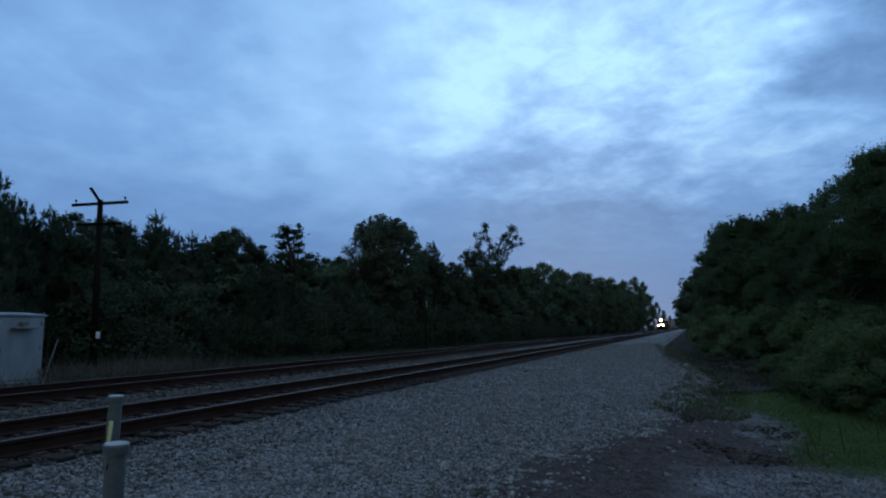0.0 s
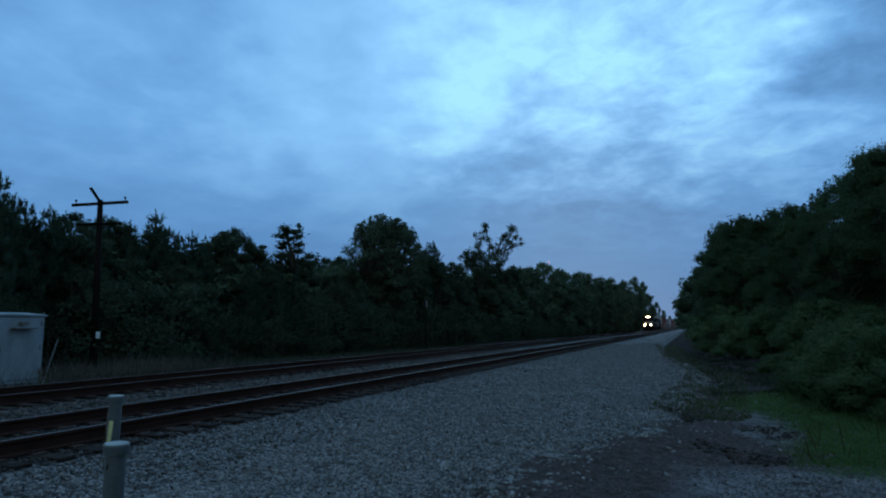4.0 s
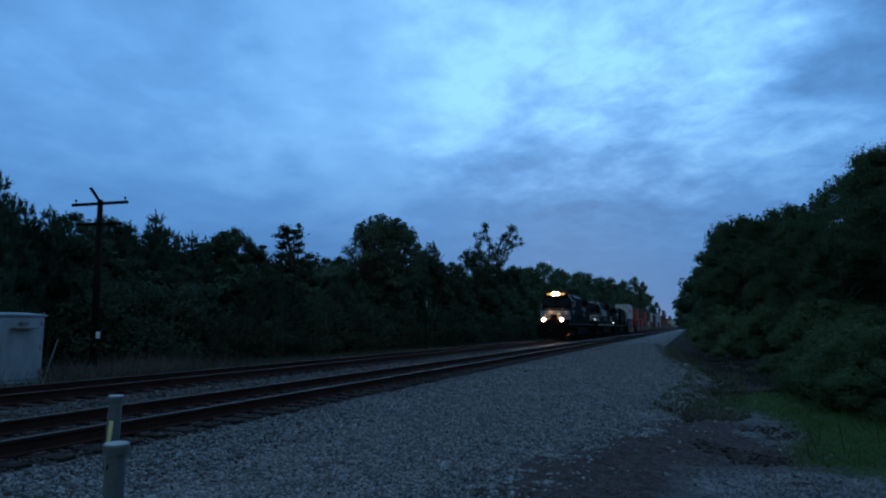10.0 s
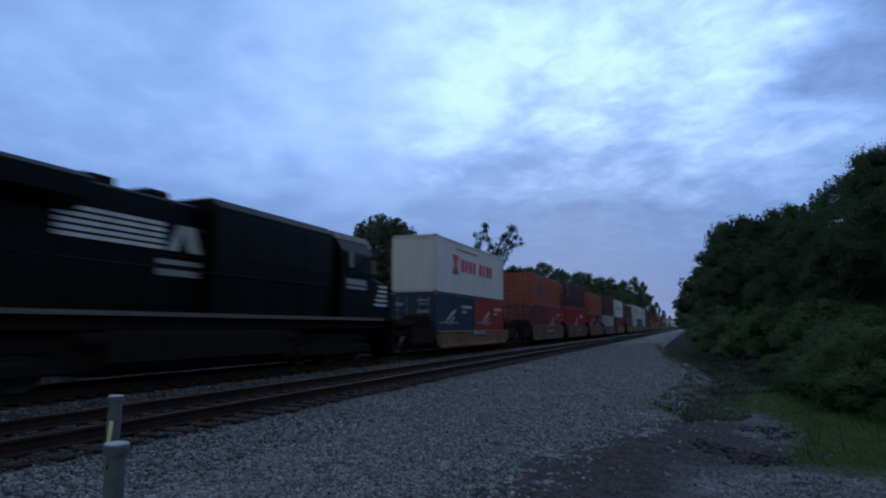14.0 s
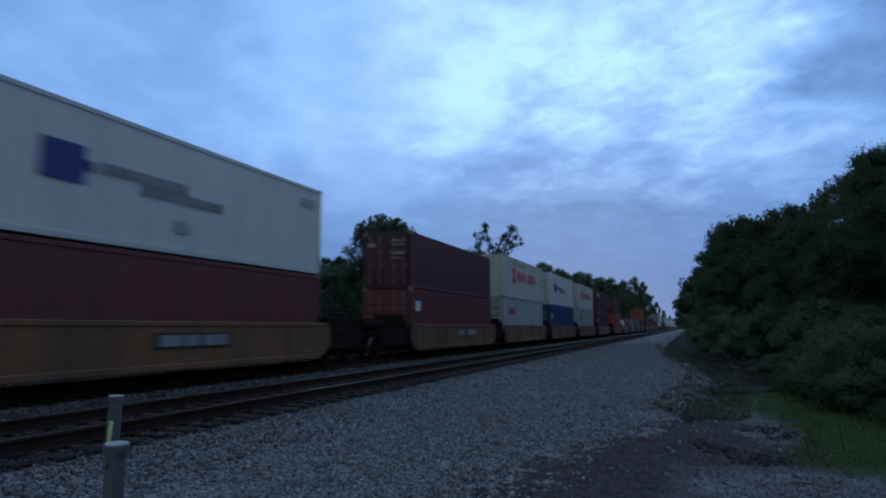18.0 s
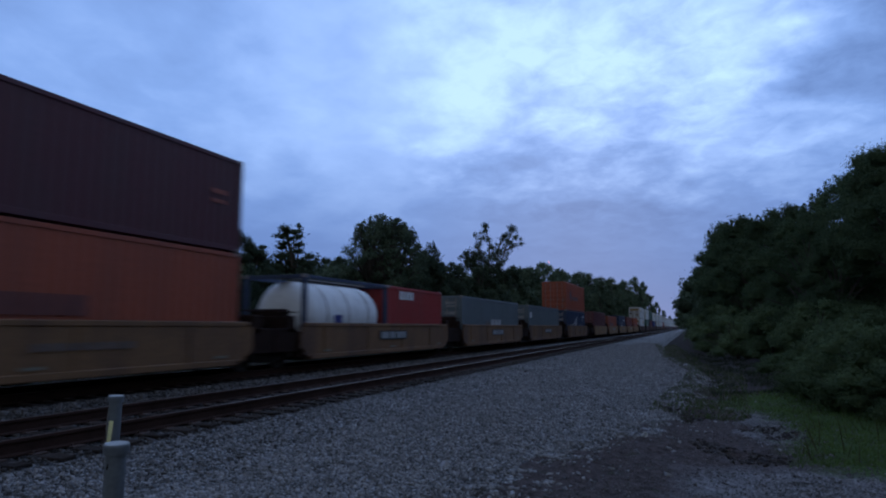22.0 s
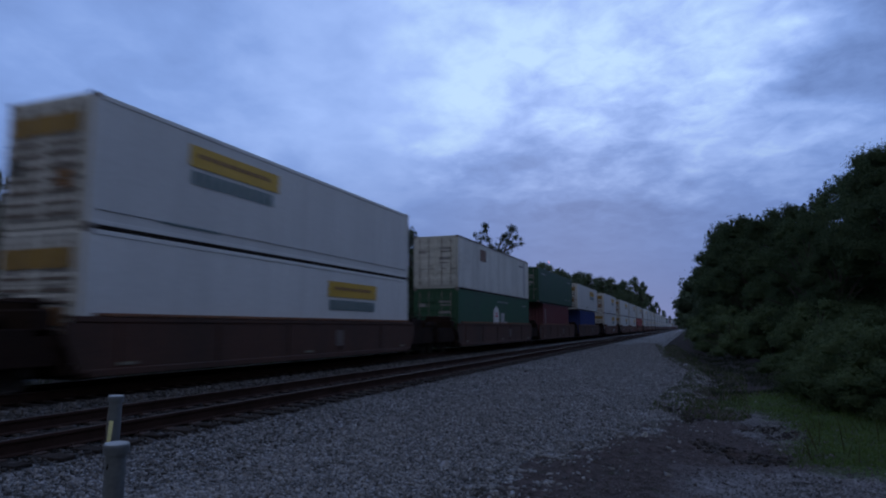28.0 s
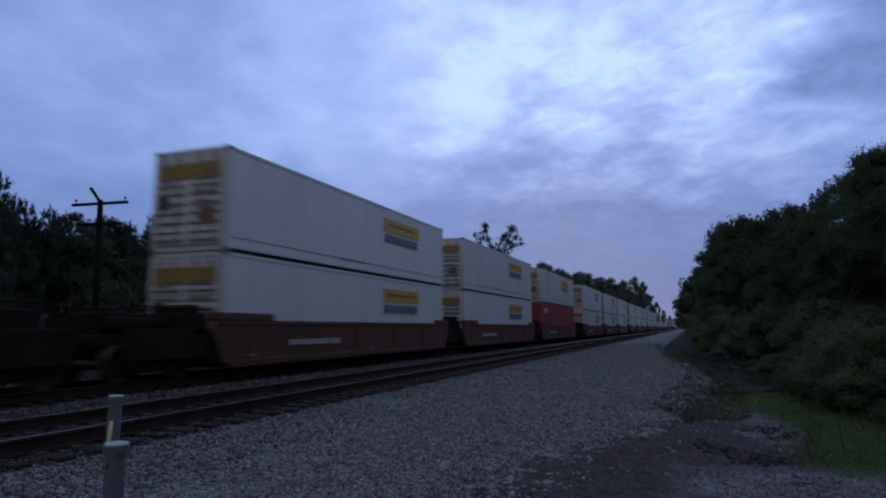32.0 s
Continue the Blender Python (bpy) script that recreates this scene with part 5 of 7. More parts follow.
def wing(y, z, w, h, x):
    """The pale sweeping wing emblem over its ground line."""
    b = Build()
    over = [(0.0, 0.0), (0.30, 0.34), (0.62, 0.74), (1.0, 1.0), (0.90, 0.72), (0.62, 0.50), (0.30, 0.16)]
    under = [(0.32, 0.0), (0.50, 0.24), (0.80, 0.52), (0.90, 0.50), (0.74, 0.24), (0.72, 0.0)]
    for shape in (over, under):
        b.prism([(y + w * p, z + h * q) for p, q in shape], x, x + 0.006, "x")
    return b


def disc(y, z, r, x, n=20):
    b = Build()
    b.prism([(y + r * math.cos(2 * math.pi * i / n), z + r * math.sin(2 * math.pi * i / n)) for i in range(n)], x, x + 0.006, "x")
    return b


MARKS = {
    "trade_red": [("red", word(3.75, 6.45, 1.30, 1.98, 4, 0.62)), ("red", word(6.95, 9.75, 1.30, 1.98, 4, 0.62)), ("faint", word(3.0, 6.6, 2.42, 2.5, 14))],
    "small_red": [("red", word(1.5, 3.0, 1.78, 2.16, 6, 0.66))],
    "blue_square": [("navy", [(2.1, 3.1, 1.2, 2.0), (3.11, 3.3, 1.5, 1.72)]), ("slate", word(3.5, 6.1, 1.52, 1.78, 8, 0.62)), ("slate", word(4.6, 7.4, 1.26, 1.52, 8, 0.62)), ("seam", word(11.0, 11.8, 2.2, 2.45, 3)), ("seam", [(5.6, 6.1, 0.55, 0.85)])],
    "faint_orange": [("dusk", word(3.5, 7.5, 1.10, 1.52, 6, 0.94))],
    "small_white": [("white", word(1.1, 2.6, 2.05, 2.4, 5))],
    "code_white": [("grey", [(0.72, 1.02, 0.98 + 0.25 * k, 1.15 + 0.25 * k) for k in range(6)]), ("faint", word(11.0, 11.6, 1.5, 1.62, 2)), ("faint", word(11.0, 11.6, 1.25, 1.35, 2))],
    "white_plate": [("white", [(0.9, 2.2, 2.1, 2.5)]), ("faint", word(11.2, 11.9, 2.1, 2.3, 4))],
    "square_plate": [("white", [(0.45, 1.0, 1.6, 2.05)])],
    "label_fore": [("yellow", [(2.8, 6.5, 1.95, 2.5)]), ("brown", word(3.1, 6.1, 2.2, 2.32, 9), 0.008), ("teal", word(2.9, 6.3, 1.5, 1.85, 11, 0.72)), ("teal", word(2.0, 4.0, 0.36, 0.42, 12))],
    "label_aft": [("yellow", [(9.5, 13.1, 1.88, 2.42)]), ("brown", word(9.9, 12.7, 2.12, 2.24, 9), 0.008), ("teal", word(9.6, 13.0, 1.42, 1.78, 11, 0.72)), ("teal", word(6.0, 8.0, 0.36, 0.42, 12))],
    "dark_square": [("umber", [(3.9, 5.1, 1.85, 2.55)]), ("slate", word(13.2, 14.6, 2.3, 2.42, 8)), ("seam", [(14.5, 14.9, 0.2, 2.7)])],
    "barn": [("grey", word(7.6, 10.0, 2.4, 2.5, 7, 0.66)), ("faded_white", [(8.3, 9.1, 1.2, 1.75)]), ("faded_white", [(8.05, 9.8, 1.0, 1.195)]), ("grey", word(14.0, 15.2, 2.3, 2.4, 5))],
    "thin_white": [("grey", word(13.3, 15.0, 2.35, 2.47, 6)), ("grey", word(1.0, 2.9, 2.35, 2.47, 6)), ("grey", word(12.0, 13.0, 0.55, 0.66, 4)), ("grey", word(14.0, 14.6, 0.55, 0.66, 3))],
    "plate_mid": [("faded_white", word(5.4, 7.7, 0.75, 1.35, 3, 0.9)), ("grime", word(4.3, 5.2, 0.75, 1.2, 2))],
    "wing_long": [("faded_white", word(9.75, 11.7, 1.92, 2.12, 5, 0.88)), ("faded_white", word(9.75, 10.6, 1.62, 1.74, 3))],
    "wing_short": [("faded_white", word(3.75, 5.5, 1.88, 2.06, 4, 0.9)), ("faded_white", word(3.75, 4.6, 1.62, 1.75, 2, 0.9)), ("grime", word(4.75, 5.3, 1.32, 1.42, 2))],
    "wing_far": [("white", word(8.6, 10.4, 1.9, 2.2, 3))],
}


def container(L, H, paint, style, door, marks, name="shipping_container", label=""):
    W = 2.44 if style == "steel" else 2.59
    key = (L, H, paint, style)
    mat = PAINT[paint]
    t = thing(name, label, "container", "containers on the train")
    if style == "steel":
        part("shell", shared(("shell",) + key, lambda: corrugated_shell(L, W, H).mesh("shell", mat)), t)
        part("frame", shared(("frame",) + key, lambda: frame_bars(L, W, H).mesh("frame", mat)), t)
        fx = W / 2 + 0.002
    else:
        part("shell", shared(("shell",) + key, lambda: flat_shell(L, W, H).mesh("shell", mat)), t)
        part("frame", shared(("frame",) + key, lambda: frame_bars(L, W, H, 0.05).mesh("frame", mat)), t)
        fx = W / 2 + 0.002
    cm = shared("casting", lambda: casting().mesh("corner_casting", M["cast"]))
    for sx in (-1, 1):
        for y in (-0.004, L - 0.166):
            for z in (-0.002, H - 0.115):
                part("corner_casting", cm, t, "", pose(sx * (W / 2 - 0.088), y, z))
    if door:
        dm = shared(("door",) + key, lambda: door_leaf(W, H).mesh("door", mat))
        rm = shared(("rod", H), lambda: lock_rod(H).mesh("locking_rod", M["cast"]))
        for sx in (0, 180):
            part("door", dm, t, "", pose(0, -0.012, 0) @ (Matrix.Diagonal((-1, 1, 1, 1)) if sx else Matrix()))
        for x in (-0.85, -0.35, 0.35, 0.85):
            part("locking_rod", rm, t, "", pose(x * W / 2.44, 0, 0))
        if paint not in ("orange", "amber", "maroon", "rust"):
            ink = INK["grey"]
            for x0, x1, z0, z1 in ((-0.98, -0.55, 1.92, 2.10), (0.22, 0.88, 2.14, 2.24), (0.30, 0.84, 1.98, 2.05), (0.22, 0.86, 1.56, 1.70), (0.22, 0.74, 1.36, 1.44)):
                part("door_placard", shared(("dp", ink.name, x0, z0), lambda: Build().box(x0, x1, -0.072, -0.066, z0, z1).mesh("door_placard", ink)), t)
    if style == "plain":
        part("bottom_rail", shared(("brail", L), lambda: Build().box(-W / 2 - 0.004, W / 2 + 0.004, 0.2, L - 0.2, -0.002, 0.085, 0.005).mesh("bottom_rail", M["underbody"])), t, "dark steel bottom rail")
    if "dark_square" in marks:
        part("top_rail", shared(("trail", L), lambda: Build().box(-W / 2 - 0.006, W / 2 + 0.006, 0.2, L - 0.2, H - 0.075, H + 0.004, 0.005).mesh("top_rail", INK["panel"])), t, "dark worn top rail")
    elif style == "plain" and paint in ("white", "offwhite"):
        seam = shared(("seam", L), lambda: Build().box(-W / 2 - 0.003, W / 2 + 0.003, 0.2, L - 0.2, 0.40, 0.416).mesh("side_seam", INK["seam"]))
        part("side_seam", seam, t, "thin grey seam along the side")
    if style == "plain" and set(marks) & {"label_aft", "label_fore"}:
        part("end_label", shared(("el", H), lambda: Build().box(-1.05, 1.05, -0.085, -0.079, H - 0.85, H - 0.42).mesh("end_label", INK["mustard"])), t, "yellow band across the end")
    if style == "plain" and set(marks) & {"label_aft", "label_fore"} and door:
        hm = shared("hinge_bar", lambda: Build().box(0, 0.98, -0.083, -0.078, 0, 0.07).mesh("hinge_bar", INK["rust"]))
        for z in (0.26, 0.50, 0.76, 1.02, 1.30, 1.56, 1.80):
            for x in (-1.08, 0.1):
                part("hinge_bar", hm, t, "rusty hinge bar on the end door", pose(x, 0, z))
        part("data_panel", shared("data_panel", lambda: Build().box(-1.05, -0.64, -0.092, -0.078, 1.20, 1.54).mesh("data_panel", INK["dark"])), t, "small dark data panel")
        part("end_placard", shared("end_placard", lambda: Build().box(0.46, 0.88, -0.092, -0.085, 0.86, 1.24).mesh("end_placard", INK["brown"])), t, "small brown placard")
    for m in marks:
        if m.startswith("wing"):
            part("emblem", shared(("wing", m, fx), lambda: (wing(3.9, 1.04, 3.0, 1.0, fx) if m == "wing_long" else wing(0.95, 1.0, 1.9, 0.86, fx) if m == "wing_short" else wing(4.7, 1.12, 2.2, 0.9, fx)).mesh("emblem", INK["faded_white"])), t, "pale slanting wing emblem")
        if m.startswith("wing"):
            run = ((1.9, 3.9), (4.6, 6.6), (8.0, 9.6)) if m == "wing_long" else ((0.4, 3.2),) if m == "wing_short" else ((3.4, 6.8),)
            part("ground_line", shared(("line", m, fx), lambda: decal([(p, q, 1.05, 1.14) for p, q in run], fx).mesh("ground_line", INK["grey"])), t, "pale line under the emblem")
        if m == "faint_orange":
            part("emblem", shared(("disc", fx), lambda: disc(2.65, 1.52, 0.50, fx).mesh("emblem", INK["dim_navy"])), t, "dark round emblem")
        if m == "trade_red":
            glass = [(2.35, 2.12), (3.30, 2.12), (3.02, 1.62), (3.30, 1.10), (2.35, 1.10), (2.63, 1.62)]
            part("emblem", shared(("glass", fx), lambda: Build().prism(glass, fx, fx + 0.006, "x").mesh("emblem", INK["red"])), t, "red hourglass-shaped emblem")
            part("marking", shared(("foot", fx), lambda: decal([(2.62, 3.0, 1.14, 1.36)], fx + 0.008).mesh("marking", INK["navy"])), t)
        if m == "barn":
            part("emblem", shared(("barn", fx), lambda: Build().prism([(6.6, 1.05), (7.85, 1.05), (7.85, 1.85), (7.22, 2.2), (6.6, 1.85)], fx, fx + 0.006, "x").mesh("emblem", INK["white"])), t, "white barn-shaped emblem")
            part("marking", shared(("barn_red", fx), lambda: decal(word(6.95, 7.5, 1.45, 1.6, 3) + word(6.95, 7.5, 1.66, 1.74, 4), fx + 0.008).mesh("marking", INK["red"])), t)
        for i, (ink, boxes, *lift) in enumerate(MARKS[m]):
            part("marking", shared((m, i, fx), lambda: decal(boxes, fx + sum(lift)).mesh("marking", INK[ink])), t)
    return t


def tank_container(L):
    t = thing("tank_container", "silver-white tank container in a dark blue frame", "tank container", "containers on the train")
    n, r = 28, 1.14
    b = Build()
    half = [(r * 0.25, 0.28), (r * 0.6, 0.32), (r * 0.85, 0.46), (r * 0.97, 0.68), (r, 0.95)]
    ring = half + [(a, L - y) for a, y in half[::-1]]
    v = [(a * math.cos(2 * math.pi * i / n), y, 1.30 + a * math.sin(2 * math.pi * i / n)) for a, y in ring for i in range(n)]
    f = [(k * n + i, k * n + (i + 1) % n, (k + 1) * n + (i + 1) % n, (k + 1) * n + i) for k in range(len(ring) - 1) for i in range(n)]
    f += [tuple(range(n)), tuple((len(ring) - 1) * n + i for i in range(n))]
    b.add(v, f)
    part("tank", b.mesh("tank", M["white_tag"], True), t, "white insulated tank shell")
    for y in (1.5, 3.0, 4.5):
        s = Build()
        vv = [(1.155 * math.cos(2 * math.pi * i / n), y + o, 1.30 + 1.155 * math.sin(2 * math.pi * i / n)) for o in (0, 0.08) for i in range(n)]
        s.add(vv, [(i, (i + 1) % n, n + (i + 1) % n, n + i) for i in range(n)])
        part("band", s.mesh("band", M["cast"]), t)
    part("frame", frame_bars(L, 2.44, 2.59).mesh("frame", PAINT["navy"]), t)
    for y in (0.05, L - 0.05):
        for s in (-1, 1):
            part("brace", Build().tube((s * 1.1, y, 0.15), (s * 0.2, y, 1.1), 0.04, n=6).mesh("brace", PAINT["navy"]), t)
    part("catwalk", Build().box(-0.3, 0.3, 0.2, L - 0.2, 2.50, 2.55).mesh("catwalk", M["cast"]), t)
    part("placard", Build().box(1.16, 1.17, 2.0, 2.5, 0.9, 1.3).mesh("placard", INK["navy"]), t)
    cm = shared("casting", lambda: casting().mesh("corner_casting", M["cast"]))
    for sx in (-1, 1):
        for y in (-0.004, L - 0.166):
            for z in (-0.002, 2.475):
                part("corner_casting", cm, t, "", pose(sx * 1.132, y, z))
    return t


# ---------- rolling stock ----------
def wheelset(r):
    b = Build()
    for s in (-1, 1):
        prof = [(0.12, 0.0), (0.16, 0.10), (r * 0.82, 0.09), (r * 0.84, 0.14), (r, 0.14), (r, 0.03), (r + 0.025, 0.02), (r + 0.025, 0.0)]
        n = 16
        v = [(s * (0.70 + d), q * math.cos(2 * math.pi * i / n), q * math.sin(2 * math.pi * i / n)) for q, d in prof for i in range(n)]
        f = [(k * n + i, k * n + (i + 1) % n, (k + 1) * n + (i + 1) % n, (k + 1) * n + i) for k in range(len(prof) - 1) for i in range(n)]
        b.add(v, f + [tuple(range(n)), tuple((len(prof) - 1) * n + i for i in range(n))])
    b.tube((-0.95, 0, 0), (0.95, 0, 0), 0.085, n=8)
    return b


def truck(parent, y, r=0.42, axles=(-0.88, 0.88)):
    ln = axles[-1] - axles[0]
    key = ("truck", r, ln)

    def frame_mesh():
        b = Build()
        for s in (-1, 1):
            pr = [(-ln / 2 - 0.3, r - 0.12), (-ln / 2 - 0.3, r + 0.16), (-ln / 2 + 0.35, r + 0.20), (-0.4, r + 0.36), (0.4, r + 0.36), (ln / 2 - 0.35, r + 0.20),
                  (ln / 2 + 0.3, r + 0.16), (ln / 2 + 0.3, r - 0.12), (ln / 2 - 0.2, r - 0.12), (0.45, r - 0.2), (-0.45, r - 0.2), (-ln / 2 + 0.2, r - 0.12)]
            b.prism(pr, s * 1.0 - 0.07, s * 1.0 + 0.07, "x")
            for k in (-0.2, 0, 0.2):
                b.tube((s * 1.02, k, r - 0.14), (s * 1.02, k, r + 0.30), 0.07, n=8)
        b.box(-1.05, 1.05, -0.24, 0.24, r - 0.02, r + 0.28, 0.03)
        return b.mesh("side_frame", M["underbody"])

    t = part("truck", shared(key, frame_mesh), parent, "", pose(0, y, 0))
    for a in axles:
        part("wheelset", shared(("ws", r), lambda: wheelset(r).mesh("wheelset", M["wheel"])), t, "", pose(0, a, r))
    for s in (-1, 1):
        for a in axles:
            part("axle_box", shared(("ab", r), lambda: Build().box(-0.08, 0.08, -0.15, 0.15, -0.13, 0.13, 0.03).tube((-0.1, 0, 0), (0.13, 0, 0), 0.09, n=10).mesh("axle_box", M["underbody"])), t, "", pose(s * 1.1, a, r, 0, 0, 0 if s > 0 else 180))
    return t


def coupler(parent, y, turn=0):
    me = shared("coupler", lambda: Build().box(-0.09, 0.09, -0.5, 0.3, 0.72, 0.98, 0.03).box(-0.17, 0.17, -0.68, -0.42, 0.68, 1.02, 0.05).box(-0.25, 0.25, 0.1, 0.4, 0.62, 1.05, 0.02).mesh("coupler", M["underbody"]))
    part("coupler", me, parent, "", pose(0, y, 0, 0, 0, turn))


def well_unit(L, mat, top, front, rear, raised, label, plate):
    """One well of an articulated car. front, rear: a coupler end (True) or a shared truck (False)."""
    t = thing("well_car", label, "railway wagon", "well cars of the train")
    gap = 1.65 if L < 14 else 1.76

    def sill():
        b = Build()
        b.box(1.30, 1.43, -0.25, L + 0.25, top - 0.13, top, 0.02)
        b.prism([(1.37, 0.34), (1.40, 0.34), (1.40, top - 0.12), (1.37, top - 0.12)], -0.1, L + 0.1)
        b.box(1.24, 1.42, 0.15, L - 0.15, 0.24, 0.40, 0.02)
        y = 0.9
        while y < L - 0.6:
            b.box(1.40, 1.425, y, y + 0.07, 0.40, top - 0.13)
            y += 3.1
        b.prism([(-0.1, 0.40), (-0.1, top - 0.13), (-0.42, top - 0.13), (-0.42, 0.62 if L < 14 else 1.05)], 1.36, 1.41, "x")
        b.prism([(L + 0.1, 0.40), (L + 0.1, top - 0.13), (L + 0.42, top - 0.13), (L + 0.42, 0.62 if L < 14 else 1.05)], 1.36, 1.41, "x")
        if raised:
            b.box(1.29, 1.44, -0.5, 2.1, top - 0.02, top + 0.20, 0.03)
            b.box(1.29, 1.44, L - 1.1, L + 0.5, top - 0.02, top + 0.16, 0.03)
        return b.mesh("side_sill", mat)

    me = shared(("sill", L, mat.name, top, raised), sill)
    part("side_sill", me, t)
    part("side_sill", me, t, "", Matrix.Diagonal((-1, 1, 1, 1)))
    if not raised and L > 14:
        for s in (1, -1):
            part("top_lip", shared(("lip", L), lambda: Build().box(1.32, 1.445, 0.3, L - 0.3, top + 0.002, top + 0.07, 0.01).mesh("top_lip", M["rust_lip"])), t, "rusty orange lip", Matrix.Diagonal((s, 1, 1, 1)))
    for y, w in ((0.25, 0.5), (L / 4, 0.15), (L / 2, 0.6), (0.75 * L, 0.15), (L - 0.25, 0.5)):
        part("floor_beam", shared(("beam", w), lambda: Build().box(-1.25, 1.25, -w / 2, w / 2, 0.20, 0.38, 0.01).mesh("floor_beam", M["underbody"])), t, "", pose(0, y, 0))

    def platform(ln):
        b = Build().box(-1.25, 1.25, -0.75, -0.12, 0.85, 1.12, 0.03).box(-0.55, 0.55, -ln, -0.7, 0.80, 1.08, 0.03)
        b.box(-1.3, 1.3, -0.35, -0.12, 0.3, 0.9, 0.02)
        for s in (-1, 1):
            b.box(s * 0.95 - 0.25, s * 0.95 + 0.25, -ln * 0.8, -0.7, 1.02, 1.07)
        return b

    def rail(s, ln):
        return Build().tube((s * 1.15, -ln * 0.75, 1.0), (s * 1.15, -ln * 0.75, 1.75), 0.022, n=6).tube((s * 1.15, -ln * 0.75, 1.72), (s * 1.15, -0.3, 1.72), 0.022, n=6)

    for is_end, y, turn in ((front, 0, 0), (rear, L, 180)):
        ln, at = 3.1 if is_end else gap, pose(0, y, 0, 0, 0, turn)
        end = lambda name, key, make: part(name, shared((name, ln) + key, lambda: make().mesh(name, M["end_steel"])), t, "", at)
        end("end_platform", (), lambda: platform(ln))
        for s in (-1, 1):
            end("end_sill", (s,), lambda: Build().box(s * 1.22 - 0.06, s * 1.22 + 0.06, -ln + 0.04, -0.45, 0.50, 1.22, 0.02))
            end("grab_rail", (s,), lambda: rail(s, ln))
        end("air_reservoir", (), lambda: Build().tube((-0.9, -ln * 0.55, 1.15), (0.2, -ln * 0.55, 1.15), 0.12, n=10))
        end("bulkhead", (), lambda: Build().box(-1.28, 1.28, -1.0, -0.55, 1.05, 1.60, 0.04).box(-0.2, 1.1, -0.95, -0.6, 1.55, 1.82, 0.05))
        end("valve_box", (), lambda: Build().box(-0.75, 0.2, -ln * 0.92, -ln * 0.6, 1.05, 1.62, 0.05))
        end("brake_cylinder", (), lambda: Build().tube((0.35, -ln * 0.9, 1.35), (0.35, -1.0, 1.35), 0.16, n=12))
        if is_end:
            for s in (-1, 1):
                part("ladder", shared(("ladder", s), lambda: ladder_mesh(s)), t, "", at)
            part("brake_wheel", shared("brake_wheel", brake_wheel), t, "", at)
            coupler(t, y - 3.15 if turn == 0 else y + 3.15, turn)
    truck(t, -1.9 if front else -gap)
    if rear:
        truck(t, L + 1.9)
    # data panels on the side that faces the clearing
    if L < 14:
        side = lambda name, key, boxes, ink, parent, lab="", x=1.428: part(name, shared((name, key), lambda: decal(boxes, x).mesh(name, INK[ink])), parent, lab)
        if plate == "framed":
            p = side("data_placard", 1, [(4.95, 7.6, 0.76, 1.12)], "frame", t, "dark data panel with pale plates")
            side("placard_plate", 1, [(5.1, 5.85, 0.81, 1.07), (5.95, 6.4, 0.81, 1.07), (6.55, 7.45, 0.81, 1.07)], "plate", p, "", 1.436)
        elif plate == "striped":
            p = side("data_placard", 2, [(5.7, 8.5, 0.84, 1.10)], "plate", t, "pale plate with a dark blue stripe")
            side("plate_stripe", 2, [(6.55, 7.15, 0.84, 1.10)], "navy", p, "", 1.436)
        elif plate == "red":
            side("data_placard", 3, [(6.8, 8.1, top - 0.24, top - 0.05)], "oxide", t, "dark red plate under the sill")
            side("marking", 3, word(3.5, 4.8, 0.92, 1.02, 5), "grime", t, "faded pale lettering bars")
        else:
            side("marking", 4, word(6.2, 8.6, 0.80, 0.95, 8, 0.7), "grime", t, "faded pale lettering bars")
    elif raised:
        if front and rear:
            part("marking", shared(("initials", L), lambda: decal(word(9.75, 11.7, 0.66, 0.96, 3, 0.86), 1.428).mesh("marking", INK["plate"])), t, "worn pale lettering bars")
            part("marking", shared(("faded", L), lambda: decal([(3.1, 3.9, 0.76, 0.88), (4.4, 5.65, 0.74, 0.92), (4.3, 5.0, 1.05, 1.15)], 1.428).mesh("marking", INK["grime"])), t, "faded pale lettering bars")
        else:
            part("marking", shared(("initials", L, 2), lambda: decal(word(2.9, 5.9, 0.72, 0.89, 10, 0.82), 1.428).mesh("marking", INK["faded_white"])), t, "worn pale lettering bars")
    else:
        part("data_placard", shared(("placard", L), lambda: decal([(9.85, 10.35, 0.62, 1.15)], 1.428).mesh("data_placard", INK["grime"])), t, "faded pale data plate")
    rm = shared("refl", lambda: decal([(0, 0.45, 0.46, 0.52)], 1.428).mesh("reflector", M["dull_strip"]))
    for k in (0, 2, 4):
        part("reflector", rm, t, "", pose(0, 0.9 + k * (L - 2.0) / 4, 0))
    return t


def ladder_mesh(s):
    b = Build()
    for x in (0.95, 1.32):
        b.tube((s * x, -2.9, 0.35), (s * x, -2.9, 1.5), 0.018, n=6)
    for z in (0.4, 0.7, 1.0, 1.3):
        b.tube((s * 0.95, -2.9, z), (s * 1.32, -2.9, z), 0.016, n=6)
    return b.mesh("ladder", M["underbody"])


def brake_wheel():
    b = Build()
    for i in range(14):
        a, c = 2 * math.pi * i / 14, 2 * math.pi * (i + 1) / 14
        b.tube((-0.6 + 0.28 * math.cos(a), -2.55, 1.65 + 0.28 * math.sin(a)), (-0.6 + 0.28 * math.cos(c), -2.55, 1.65 + 0.28 * math.sin(c)), 0.016, n=5)
    for a in (0, 1.57, 3.14, 4.71):
        b.tube((-0.6, -2.55, 1.65), (-0.6 + 0.28 * math.cos(a), -2.55, 1.65 + 0.28 * math.sin(a)), 0.012, n=5)
    b.box(-0.65, -0.55, -2.5, -2.35, 1.0, 1.7)
    return b.mesh("brake_wheel", M["underbody"])


